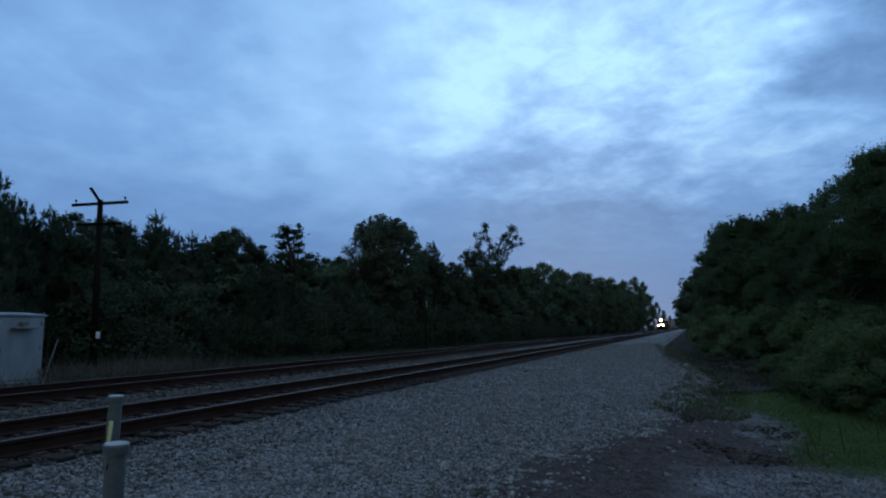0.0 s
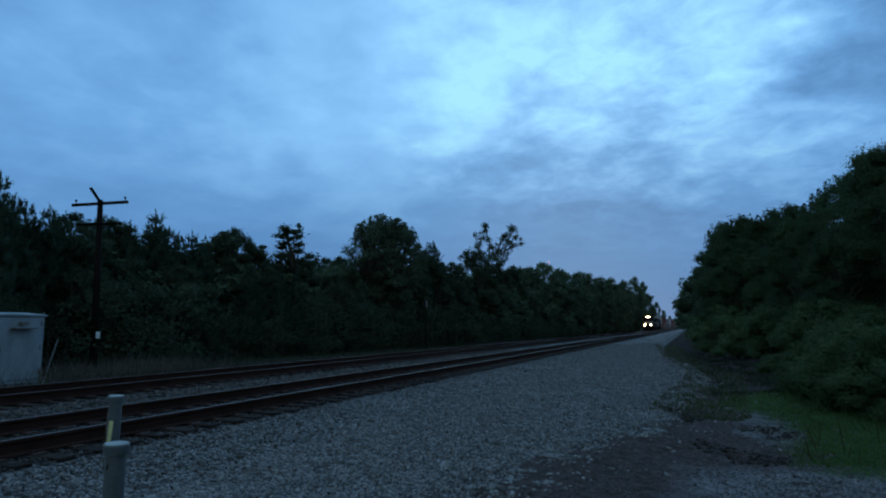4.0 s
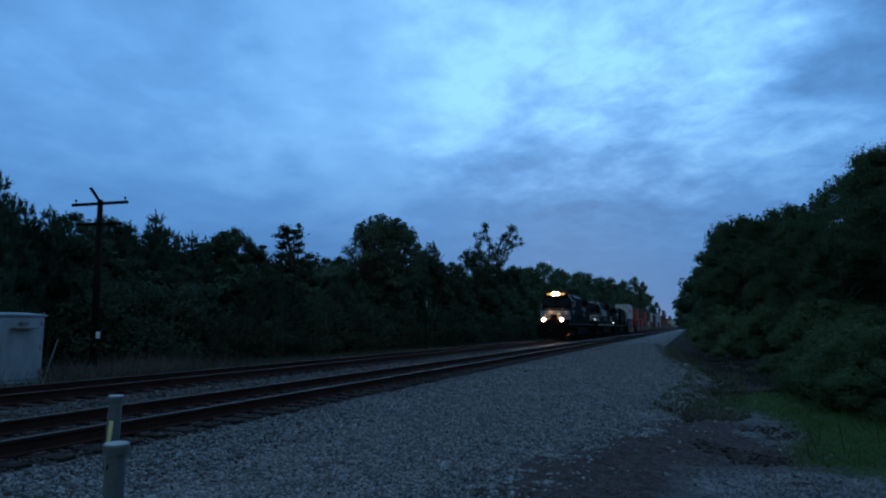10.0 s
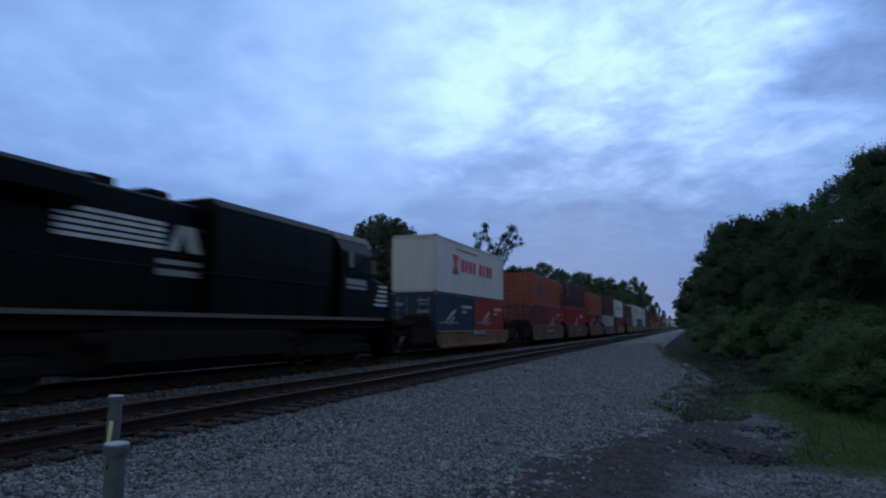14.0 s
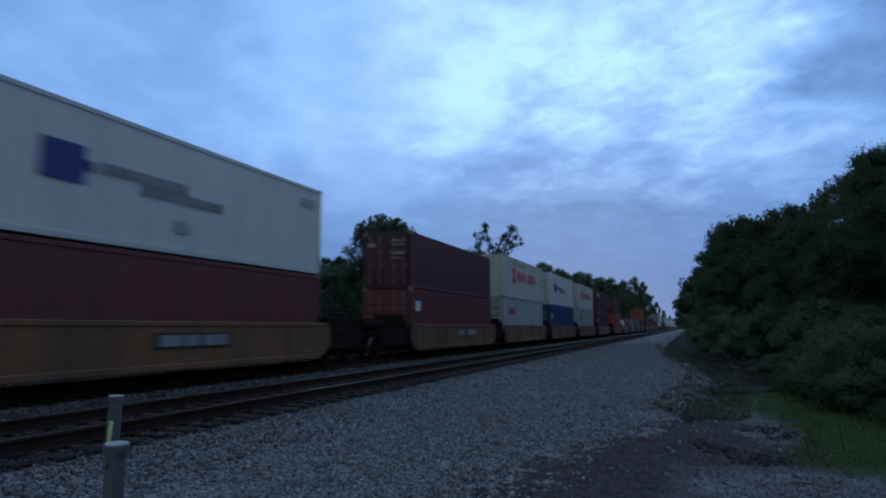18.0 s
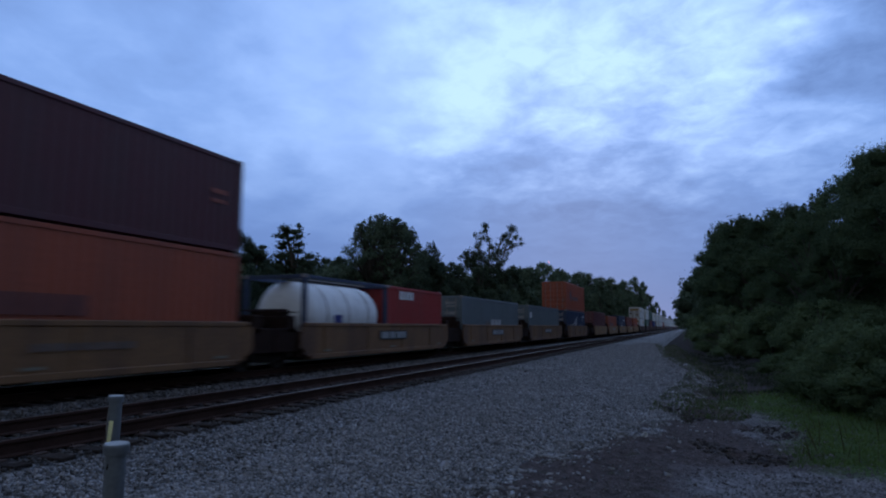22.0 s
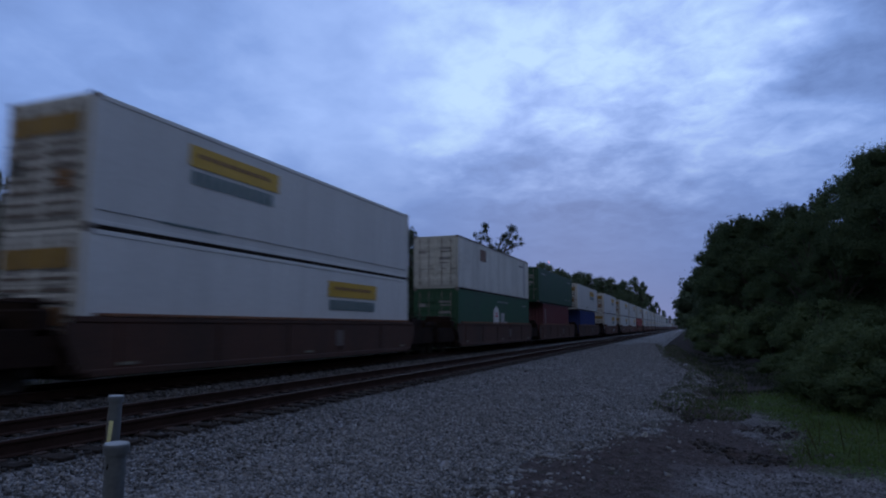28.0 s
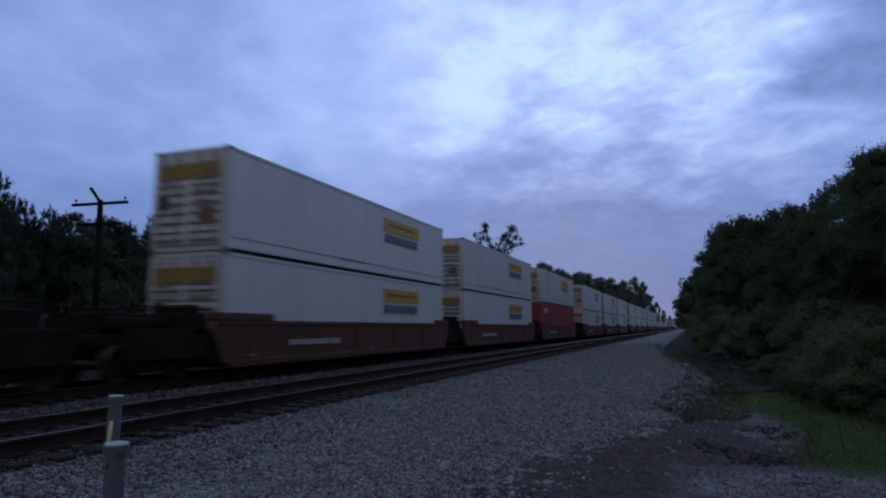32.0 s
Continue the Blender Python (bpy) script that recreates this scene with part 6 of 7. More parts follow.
# ---------- locomotives ----------
FRONT_END = {"nose", "stripe", "nose_door", "cab", "cab_roof", "sun_visor", "windshield", "side_window", "window_shade", "mirror", "cab_lettering"}
LAMP_PARTS = {"headlight", "headlight_housing", "number_board", "ditch_light", "ditch_light_housing", "lamp_bezel"}


def locomotive(kind, lit, label, lead_lamp):
    """Six-axle road engine, its cab end at y = 0 and facing -y, 22.3 m long."""
    t = thing("locomotive", label, "locomotive", "engines of the train")
    L, P = 21.7, lambda n, b, m, lab="", sm=False: part(n, b.mesh(n, M[m], sm), t, lab)
    P("underframe", Build().box(-1.3, 1.3, 0.35, L - 0.35, 1.18, 1.50, 0.04), "underbody")
    P("walkway", Build().box(-1.5, 1.5, 0.55, L - 0.55, 1.50, 1.585, 0.01), "black")
    for s in (-1, 1):
        P("sill_stripe", Build().box(min(s * 1.503, s * 1.509), max(s * 1.503, s * 1.509), 1.3, L - 1.3, 1.50, 1.60), "white_stripe" if kind == "emd" else "dull_stripe", "thin white line along the walkway edge" if kind == "emd" else "thin grimy line along the walkway edge")
    # pilot, plough and steps at both ends
    for y, turn in ((0, 0), (L, 180)):
        m = pose(0, y, 0, 0, 0, turn)
        part("pilot", shared("pilot", lambda: Build().box(-1.45, 1.45, 0.2, 0.36, 0.35, 1.55, 0.03).prism([(-1.4, 0.14), (1.4, 0.14), (1.4, 0.75), (-1.4, 0.75)], 0.02, 0.2).mesh("pilot", M["black"])), t, "", m)
        for s in (-1, 1):
            part("steps", shared(("steps", s), lambda: Build().box(s * 1.28 - 0.2, s * 1.28 + 0.2, 0.4, 0.75, 0.42, 0.46).box(s * 1.28 - 0.2, s * 1.28 + 0.2, 0.45, 0.8, 0.78, 0.82).box(s * 1.28 - 0.2, s * 1.28 + 0.2, 0.5, 0.85, 1.14, 1.18).box(s * 1.28 - 0.2, s * 1.28 + 0.2, 0.83, 0.87, 0.42, 1.5).mesh("steps", M["black"])), t, "", m)
            part("grab_rail", shared(("grab", s), lambda: Build().tube((s * 1.47, 0.42, 0.6), (s * 1.47, 0.42, 2.5), 0.022, n=6).tube((s * 1.47, 0.42, 2.5), (s * 0.45, 0.42, 2.55), 0.016, n=6).mesh("grab_rail", M["underbody"])), t, "", m)
        coupler(t, 0.1 if turn == 0 else L - 0.1, turn)
    tank = [(-1.0, 0.2), (1.0, 0.2), (1.40, 0.5), (1.42, 1.12), (1.3, 1.2), (-1.3, 1.2), (-1.42, 1.12), (-1.40, 0.5)]
    P("fuel_tank", Build().prism(tank, 7.6, 14.0), "underbody")
    for s in (-1, 1):
        for y in (7.0, 13.7):
            P("air_reservoir", Build().tube((s * 1.2, y, 1.0), (s * 1.2, y + 0.9, 1.0), 0.17, n=12), "underbody")
        # added panel that shuts out the bright ground seen under the engine
        P("pipe_tray", Build().box(min(s * 0.9, s * 1.0), max(s * 0.9, s * 1.0), 1.6, L - 1.6, 0.75, 1.2, 0.03), "underbody")
    for y in (6.6, 14.0):
        P("compressor_box", Build().box(-1.1, 1.1, y, y + 0.95, 0.30, 1.2, 0.05), "underbody")
    for y in (4.2, 17.3):
        truck(t, y, 0.53, (-1.85, 0.0, 1.85))
        P("traction_gear", Build().box(-0.62, 0.62, y - 2.5, y + 2.5, 0.14, 1.1, 0.05).box(0.98, 1.2, y - 2.45, y + 2.45, 0.30, 0.62, 0.05).box(-1.2, -0.98, y - 2.45, y + 2.45, 0.30, 0.62, 0.05), "underbody")
    # nose with a raked front and bevelled shoulders
    n = Build()
    w0, w1 = 1.02, 1.48
    v = [(-w0, 0.95, 1.585), (w0, 0.95, 1.585), (w0, 0.95, 2.9), (-w0, 0.95, 2.9), (-w1, 1.5, 1.585), (w1, 1.5, 1.585), (w1, 1.5, 2.92), (-w1, 1.5, 2.92),
         (-w0, 1.2, 3.08), (w0, 1.2, 3.08), (-w1, 2.75, 1.585), (w1, 2.75, 1.585), (w1, 2.75, 3.06), (-w1, 2.75, 3.06), (-w0, 2.75, 3.24), (w0, 2.75, 3.24)]
    n.add(v, [(0, 1, 2, 3), (1, 5, 6, 2), (4, 0, 3, 7), (3, 2, 9, 8), (2, 6, 9), (7, 3, 8), (5, 11, 12, 6), (10, 4, 7, 13), (6, 12, 15, 9), (13, 7, 8, 14), (8, 9, 15, 14), (0, 4, 5, 1), (4, 10, 11, 5), (10, 13, 14, 15, 12, 11)])
    P("nose", n, "black")
    for k in range(5):
        z = 2.06 + 0.178 * k
        b = Build().box(-w0 + 0.02, w0 - 0.02, 0.942, 0.948, z, z + 0.095)
        for s in (-1, 1):
            a0, a1 = (s * (w0 + 0.004), 0.946), (s * (w1 + 0.004), 1.496)
            b.add([(*a0, z), (*a1, z), (*a1, z + 0.095), (*a0, z + 0.095)], [(0, 1, 2, 3)])
            b.box(min(s * (w1 + 0.003), s * (w1 + 0.008)), max(s * (w1 + 0.003), s * (w1 + 0.008)), 1.5, 2.55 - 0.09 * k, z, z + 0.095)
        P("stripe", b, "white_stripe")
    P("nose_door", Build().box(-0.36, 0.36, 0.925, 0.952, 1.62, 2.5, 0.01), "black")
    # cab
    roof = 4.62
    cab = [(-1.50, 1.585), (1.50, 1.585), (1.50, 3.95), (1.12, roof), (0.5, roof + 0.07), (-0.5, roof + 0.07), (-1.12, roof), (-1.50, 3.95)]
    P("cab", Build().prism(cab, 2.75, 5.1), "black")
    P("cab_roof", Build().prism([(-1.262, 4.40), (1.262, 4.40), (1.14, roof + 0.015), (0.52, roof + 0.095), (-0.52, roof + 0.095), (-1.14, roof + 0.015)], 2.62, 5.16), "roof_paint" if not lit else "black", "weathered pale cab roof" if not lit else "")
    P("sun_visor", Build().prism([(-1.30, 4.26), (1.30, 4.26), (1.1, roof), (0.5, roof + 0.07), (-0.5, roof + 0.07), (-1.1, roof)], 2.5, 2.76), "roof_paint" if not lit else "black")
    for s in (-1, 1):
        pane = [(s * 0.06, 3.28), (s * 0.70, 3.30), (s * 1.36, 3.62), (s * 1.30, 4.22), (s * 0.06, 4.24)]
        P("windshield", Build().prism(pane, 2.715, 2.752), "glass", "dark reflecting windscreen pane")
    for s in (-1, 1):
        for y0, y1 in ((3.0, 3.75), (3.85, 4.5)):
            P("side_window", Build().box(min(s * 1.498, s * 1.515), max(s * 1.498, s * 1.515), y0, y1, 3.2, 3.9, 0.005), "glass")
        # pale box in place of the sky mirrored in the rear side window
        P("window_shade", Build().box(min(s * 1.5, s * 1.62), max(s * 1.5, s * 1.62), 4.50, 4.60, 3.38, 3.92, 0.01), "grey_band")
        P("mirror", Build().box(min(s * 1.55, s * 1.75), max(s * 1.55, s * 1.75), 2.95, 2.98, 3.25, 3.75), "cast")
        P("cab_lettering", Build().box(min(s * 1.503, s * 1.509), max(s * 1.503, s * 1.509), 3.3, 4.75, 2.62, 2.72).box(min(s * 1.503, s * 1.509), max(s * 1.503, s * 1.509), 3.3, 4.75, 2.78, 2.98), "grey_band", "pale bars on the cab side")
    front = [c for c in t.children if c.name.split(".")[0] in FRONT_END]
    # hoods
    wing_rad = kind == "ge"
    tall = 4.60 if wing_rad else 4.62
    P("front_hood", Build().prism([(-0.92, 1.585), (0.92, 1.585), (0.92, tall - 0.25), (0.72, tall), (-0.72, tall), (-0.92, tall - 0.25)], 5.1, 10.6), "black")
    if wing_rad:
        P("equipment_hood", Build().prism([(-1.38, 1.60), (1.38, 1.60), (1.42, 3.0), (1.42, 4.40), (1.2, tall + 0.03), (-1.2, tall + 0.03), (-1.42, 4.40), (-1.42, 3.0)], 5.1, 10.9), "black")
        for s in (-1, 1):
            for y in (5.4, 6.9, 8.4):
                P("cabinet_door", Build().box(min(s * 1.385, s * 1.435), max(s * 1.385, s * 1.435), y, y + 1.35, 3.05, 4.25, 0.01), "black")
    lowz = 4.40 if wing_rad else 4.60
    P("engine_hood", Build().prism([(-0.92, 1.585), (0.92, 1.585), (0.92, lowz - 0.07), (0.85, lowz), (-0.85, lowz), (-0.92, lowz - 0.07)], 10.6, 20.9), "black")
    for k in range(12 if wing_rad else 14):
        y = 5.5 + k * 1.05
        for s in (-1, 1):
            if y + 0.9 < 15:
                P("hood_door", Build().box(min(s * 0.918, s * 0.945), max(s * 0.918, s * 0.945), y, y + 0.95, 1.75, 3.05, 0.008), "black")
    if wing_rad:
        P("radiator", Build().prism([(-0.95, 3.62), (0.95, 3.62), (1.48, 3.86), (1.48, 4.28), (1.3, 4.41), (-1.3, 4.41), (-1.48, 4.28), (-1.48, 3.86)], 14.7, 20.7), "black", "wide overhanging radiator box")
        for y in (15.6, 18.2):
            P("radiator_grille", Build().box(1.476, 1.49, y, y + 2.0, 3.90, 4.25), "underbody")
        P("exhaust_stack", Build().box(-0.3, 0.3, 13.1, 13.9, lowz - 0.05, lowz + 0.34, 0.03), "underbody")
        P("roof_vent", Build().box(-0.35, 0.35, 11.4, 12.2, lowz - 0.05, lowz + 0.32, 0.08), "underbody")
    else:
        P("radiator", Build().prism([(-0.95, 3.9), (0.95, 3.9), (1.42, 4.1), (1.42, 4.62), (1.36, 4.68), (-1.36, 4.68), (-1.42, 4.62), (-1.42, 4.1)], 14.9, 20.4), "black", "flared radiator with roof fans")
        for y in (15.9, 17.7, 19.5):
            P("radiator_fan", Build().lathe([(0.62, 0), (0.68, 0.04), (0.68, 0.16), (0.58, 0.17), (0.2, 0.12)], 20, (0, y, 4.67)), "underbody")
        P("dynamic_brake", Build().prism([(-0.95, 3.8), (0.95, 3.8), (1.15, 4.0), (1.15, 4.63), (1.08, 4.70), (-1.08, 4.70), (-1.15, 4.63), (-1.15, 4.0)], 5.2, 10.4), "black")
        P("exhaust_stack", Build().box(-0.25, 0.25, 12.0, 12.8, lowz - 0.05, lowz + 0.2, 0.03), "underbody")
    P("horn", Build().tube((0.3, 5.5, tall + 0.16), (0.3, 5.1, tall + 0.16), 0.04, 0.09, 8).tube((0.45, 5.5, tall + 0.16), (0.45, 5.0, tall + 0.16), 0.035, 0.08, 8).box(0.2, 0.55, 5.45, 5.6, tall - 0.05, tall + 0.2), "cast")
    # long hood emblem: stacked pale bars, a slab and a pair of lines below
    y0, y1, z0 = (11.5, 14.4, 3.12) if wing_rad else (10.6, 13.0, 2.85)
    pitch, wide = (0.145, 1.95) if wing_rad else (0.20, 2.55)
    e0, e1 = y0, y1 + wide
    back = e0 + e1 - (1.28 if wing_rad else 0.0)      # the emblem sits nearer the cab on the other side
    flip = lambda p, q, s: (p, q) if s > 0 else (back - q, back - p)
    for k in range(5):
        z = z0 + pitch * k
        for s in (-1, 1):
            p, q = flip(y0 - (0.12 * k if not wing_rad else 0), y1, s)
            P("stripe", Build().box(min(s * 0.948, s * 0.953), max(s * 0.948, s * 0.953), p, q, z, z + pitch * 0.6), "white_stripe")
    for s in (-1, 1):
        a, c = min(s * 0.948, s * 0.954), max(s * 0.948, s * 0.954)
        b, up = Build(), z0 + pitch * 4.6
        for lo, hi, m0, m1 in ((0.06, 0.22, 0.22, 0.34), (0.42, 0.66, 0.28, 0.52), (0.70, 1.0, 0.64, 0.98)):
            shape = [(y1 + wide * lo, z0), (y1 + wide * hi, z0), (y1 + wide * m1, up), (y1 + wide * m0, up)]
            b.prism([(v if s > 0 else back - v, z) for v, z in shape], a, c, "x")
        P("emblem", b, "emblem_paint", "pale emblem of slanted blocks")
        p, q = flip(y1 - 0.2, y1 + wide, s)
        P("lettering", Build().box(a, c, p, q, z0 - 0.34, z0 - 0.22).box(a, c, p, q, z0 - 0.62, z0 - 0.42), "grey_band", "pale bars in place of lettering")
    for k in range(4):
        z = 2.2 + 0.2 * k
        P("stripe", Build().box(-0.9, 0.9, 20.902, 20.908, z, z + 0.1).box(0.922, 0.928, 20.2, 20.9, z, z + 0.1), "white_stripe")
    # handrails along the walkway
    for s in (-1, 1):
        b = Build().tube((s * 1.44, 5.3, 2.62), (s * 1.44, L - 0.9, 2.62), 0.02, n=6)
        for y in np.linspace(5.3, L - 0.9, 11):
            b.tube((s * 1.44, y, 1.58), (s * 1.44, y, 2.62), 0.018, n=6)
        P("handrail", b, "black")
    # lamps
    lens = lambda x, z, y, r: Build().tube((x, y, z), (x, y - 0.005, z), r, n=16)

    def bezel(x, z, y, r, d, n=20):
        rings = ((r + 0.015, y), (r + 0.015, y - d), (r + 0.001, y - d), (r + 0.001, y))
        v = [(x + q * math.cos(2 * math.pi * i / n), k, z + q * math.sin(2 * math.pi * i / n)) for q, k in rings for i in range(n)]
        return Build().add(v, [(j * n + i, j * n + (i + 1) % n, (j + 1) * n + (i + 1) % n, (j + 1) * n + i) for j in range(3) for i in range(n)])

    for x in (-0.19, 0.19):
        P("lamp_bezel", bezel(x, 4.65, 2.42, 0.16, 0.17), "underbody")
    P("headlight_housing", Build().box(-0.42, 0.42, 2.42, 2.75, 4.50, 4.80, 0.04), "black" if lit else "roof_paint")
    P("headlight", lens(-0.19, 4.65, 2.42, 0.16).tube((0.19, 2.42, 4.65), (0.19, 2.415, 4.65), 0.16, n=16), "signal_lamp" if lit else "glass")
    for s in (-1, 1):
        P("number_board", Build().box(min(s * 0.36, s * 0.88), max(s * 0.36, s * 0.88), 2.46, 2.50, 4.56, 4.71), "number_board" if lit else "grey_band")
        P("ditch_light_housing", Build().box(s * 0.9 - 0.15, s * 0.9 + 0.15, 0.42, 0.56, 1.58, 2.13, 0.05), "black")
        P("lamp_bezel", bezel(s * 0.9, 1.98, 0.42, 0.15, 0.17), "underbody")
        P("ditch_light", lens(s * 0.9, 1.98, 0.42, 0.15), "ditch_lamp" if lit else "glass")
    # how far back the cab end stands differs from engine to engine
    front += [c for c in t.children if c.name.split(".")[0] in LAMP_PARTS]
    for c in front:
        c.matrix_basis = pose(0, {"front": 0.42, "second": 0.35, "rear": -0.5}[lead_lamp], 0)
    if lead_lamp == "front":
        P("step_lamp", Build().box(1.49, 1.51, 0.75, 1.15, 0.47, 0.54), "amber_lamp", "amber glowing step lamp")
        P("marker_lamp", Build().box(1.28, 1.40, L + 0.02, L + 0.06, 2.17, 2.26), "marker_lamp", "white step lamp on the rear platform")
    if lead_lamp == "second":
        P("step_lamp", Build().box(1.30, 1.46, 0.37, 0.41, 0.47, 0.55), "amber_lamp", "amber glowing step lamp")
        P("marker_lamp", Build().box(1.511, 1.53, 2.4, 2.8, 1.53, 1.57), "green_lamp", "small green lamp on the walkway edge")
    if lead_lamp == "rear":
        P("marker_lamp", Build().box(-0.975, -0.95, 7.6, 7.85, 2.20, 2.26), "walk_lamp", "small amber walkway lamp")
        P("marker_lamp", Build().box(-1.2, -1.05, L - 0.2, L - 0.15, 1.9, 2.0), "marker_lamp", "white step lamp on the end platform")
    return t


def build_train():
    def mover(ob, u, z=0.0, turned=False):
        MOVERS.append((ob, u, z, turned))

    mover(locomotive("ge", True, "black leading diesel locomotive with white stripes, headlights lit", "front"), 326.2)
    mover(locomotive("emd", False, "black second diesel locomotive with white striped nose", "second"), 348.5)
    mover(locomotive("ge", False, "black third diesel locomotive running backwards", "rear"), 370.8 + 21.7, 0.0, True)

    S, P5 = "steel", [417.9, 433.4, 448.8, 464.4, 480.0]
    cars = []     # wells: place, bay length, paint, sill top, front end, rear end, raised, label

    def group(us, L, mat, top, raised, label, inner="framed", outer="faint"):
        for i, u in enumerate(us):
            cars.append((u, L, mat, top, i == 0, i == len(us) - 1, raised, label, outer if i in (0, len(us) - 1) and len(us) > 1 else inner))

    tan = "tan steel double-stack well car, grimy, rolling on the far track"
    yel = "yellow steel double-stack well car, dirty, rolling on the far track"
    bro = "rusty brown long well car rolling on the far track"
    group([397.6], 12.19, M["well_tan"], 1.08, False, tan)
    group(P5, 12.19, M["well_tan"], 1.40, False, tan, "framed", "framed")
    group([499.85, 515.1, 530.5, 545.9, 561.6], 12.19, M["well_tan"], 1.40, False, tan, "red", "striped")
    group([581.15, 596.6, 612.0, 627.5, 643.8], 12.19, M["well_tan"], 1.40, False, tan)
    group([663.4, 679.0, 695.0, 710.6, 726.2], 12.19, M["well_yellow"], 1.40, False, yel)
    group([746.3], 16.15, M["well_dark"], 1.48, False, bro)
    group([769.0, 788.7, 808.5], 16.15, M["well_dark"], 1.46, False, bro)
    group([832.3], 16.15, M["well_brown"], 1.44, True, bro)
    group([855.8, 875.2, 894.8], 16.15, M["well_brown"], 1.44, True, bro)
    far = []
    u = 918.4
    while u < 1480:
        g = [u, u + 19.65, u + 39.3]
        group(g, 16.15, M["well_brown"], 1.44, True, bro)
        far += g
        u += 62.9
    for u, L, mat, top, a, b, raised, label, plate in cars:
        mover(well_unit(L, mat, top, a, b, raised, label, plate), u)

    # place, base height, length, height, paint, build, door leaf seen, marks, label
    HI, LO = 2.896, 2.591
    B = 0.385
    rows = [
        (397.6, B, 6.06, LO, "navy", S, True, ["wing_short"], "navy blue twenty-foot container with a white wing emblem"),
        (403.75, B, 6.06, LO, "red", S, False, ["wing_short"], "red twenty-foot container with a white wing emblem"),
        (397.6, B + LO, 12.19, HI, "white", S, False, ["trade_red"], "white forty-foot container with red marks"),
        (417.9, B, 6.06, LO, "rust", S, True, [], "red-brown twenty-foot steel container"),
        (424.05, B, 6.06, LO, "red", S, False, ["wing_short"], "red twenty-foot container with pale emblem"),
        (417.9, B + LO, 12.19, LO, "orange", S, True, ["faint_orange"], "orange forty-foot container with faint dark marks"),
        (433.4, B, 12.19, HI, "red", S, True, ["wing_far"], "red container with a pale wing emblem"),
        (433.4, B + HI, 12.19, LO, "brown", S, True, ["code_white"], "dark brown container with small white codes"),
        (448.8, B, 6.06, LO, "red", S, True, ["wing_short"], "red twenty-foot container with a white wing emblem"),
        (454.95, B, 6.06, LO, "navy", S, False, ["wing_short"], "navy twenty-foot container with a white wing emblem"),
        (448.8, B + LO, 12.19, LO, "amber", S, True, ["faint_orange"], "light orange forty-foot container with dark emblem"),
        (464.4, B, 12.19, LO, "pale", S, True, ["small_red"], "pale grey container with small red lettering bars"),
        (464.4, B + LO, 12.19, HI, "brown", S, True, ["code_white"], "dark brown container with white code column"),
        (480.0, B, 12.19, LO, "rust", S, True, [], "red-brown forty-foot container low in the well"),
        (480.0, B + LO, 12.19, HI, "white", S, True, ["blue_square"], "white container with blue square emblem and dark bars"),
        (499.85, B, 12.19, LO, "rust", S, True, ["square_plate"], "red-brown weathered steel container"),
        (499.85, B + LO, 12.19, LO, "brown", S, True, [], "dark brown container with door labels"),
        (515.1, B, 12.19, HI, "pale", S, True, ["small_red"], "pale grey container with small red lettering bars"),
        (515.1, B + HI, 12.19, HI, "offwhite", S, False, ["trade_red"], "off-white container with large red marks"),
        (530.5, B, 12.19, HI, "blue", S, True, ["square_plate"], "bright blue forty-foot container"),
        (530.5, B + HI, 12.19, HI, "white", S, True, ["blue_square"], "white container with blue square emblem and dark bars"),
        (545.9, B, 12.19, HI, "pale", S, True, ["small_red"], "pale grey container with small red lettering bars"),
        (545.9, B + HI, 12.19, HI, "offwhite", S, True, ["trade_red"], "off-white container with large red marks"),
    ]
    rows += [
        (561.6, B, 12.19, HI, "brown", S, True, ["square_plate"], "dark brown container with one white square"),
        (561.6, B + HI, 12.19, HI, "brown", S, True, ["white_plate"], "dark brown container with a white plate"),
        (581.15, B, 12.19, HI, "orange", S, True, ["faint_orange"], "orange container with faint emblem"),
        (581.15, B + HI, 12.19, LO, "brown", S, True, ["code_white"], "dark brown container with white code column"),
        (602.75, B, 6.06, LO, "red", S, False, ["small_white"], "red twenty-foot container behind the tank"),
        (612.0, B, 12.19, LO, "grey", S, True, ["plate_mid"], "blue-grey container with a pale patch, alone in its well"),
        (627.5, B, 12.19, LO, "grey", S, True, ["square_plate"], "blue-grey container with small white plate"),
        (643.8, B, 12.19, LO, "navy", S, True, ["wing_long"], "navy container with a long white wing emblem"),
        (643.8, B + LO, 12.19, HI, "orange", S, True, ["faint_orange"], "orange container with dark emblem, stacked on navy"),
        (663.4, B, 12.19, HI, "maroon", S, True, [], "maroon forty-foot container alone in its well"),
        (679.0, B, 12.19, LO, "orange", S, True, ["faint_orange"], "red-orange container with dark emblem, unstacked"),
        (695.0, B, 12.19, HI, "navy", S, True, ["wing_far"], "navy container with a white wing emblem, unstacked"),
        (710.6, B, 12.19, HI, "rust", S, True, [], "red-brown steel container, unstacked"),
        (726.2, B, 12.19, HI, "orange", S, True, ["faint_orange"], "red-orange steel container, unstacked"),
    ]
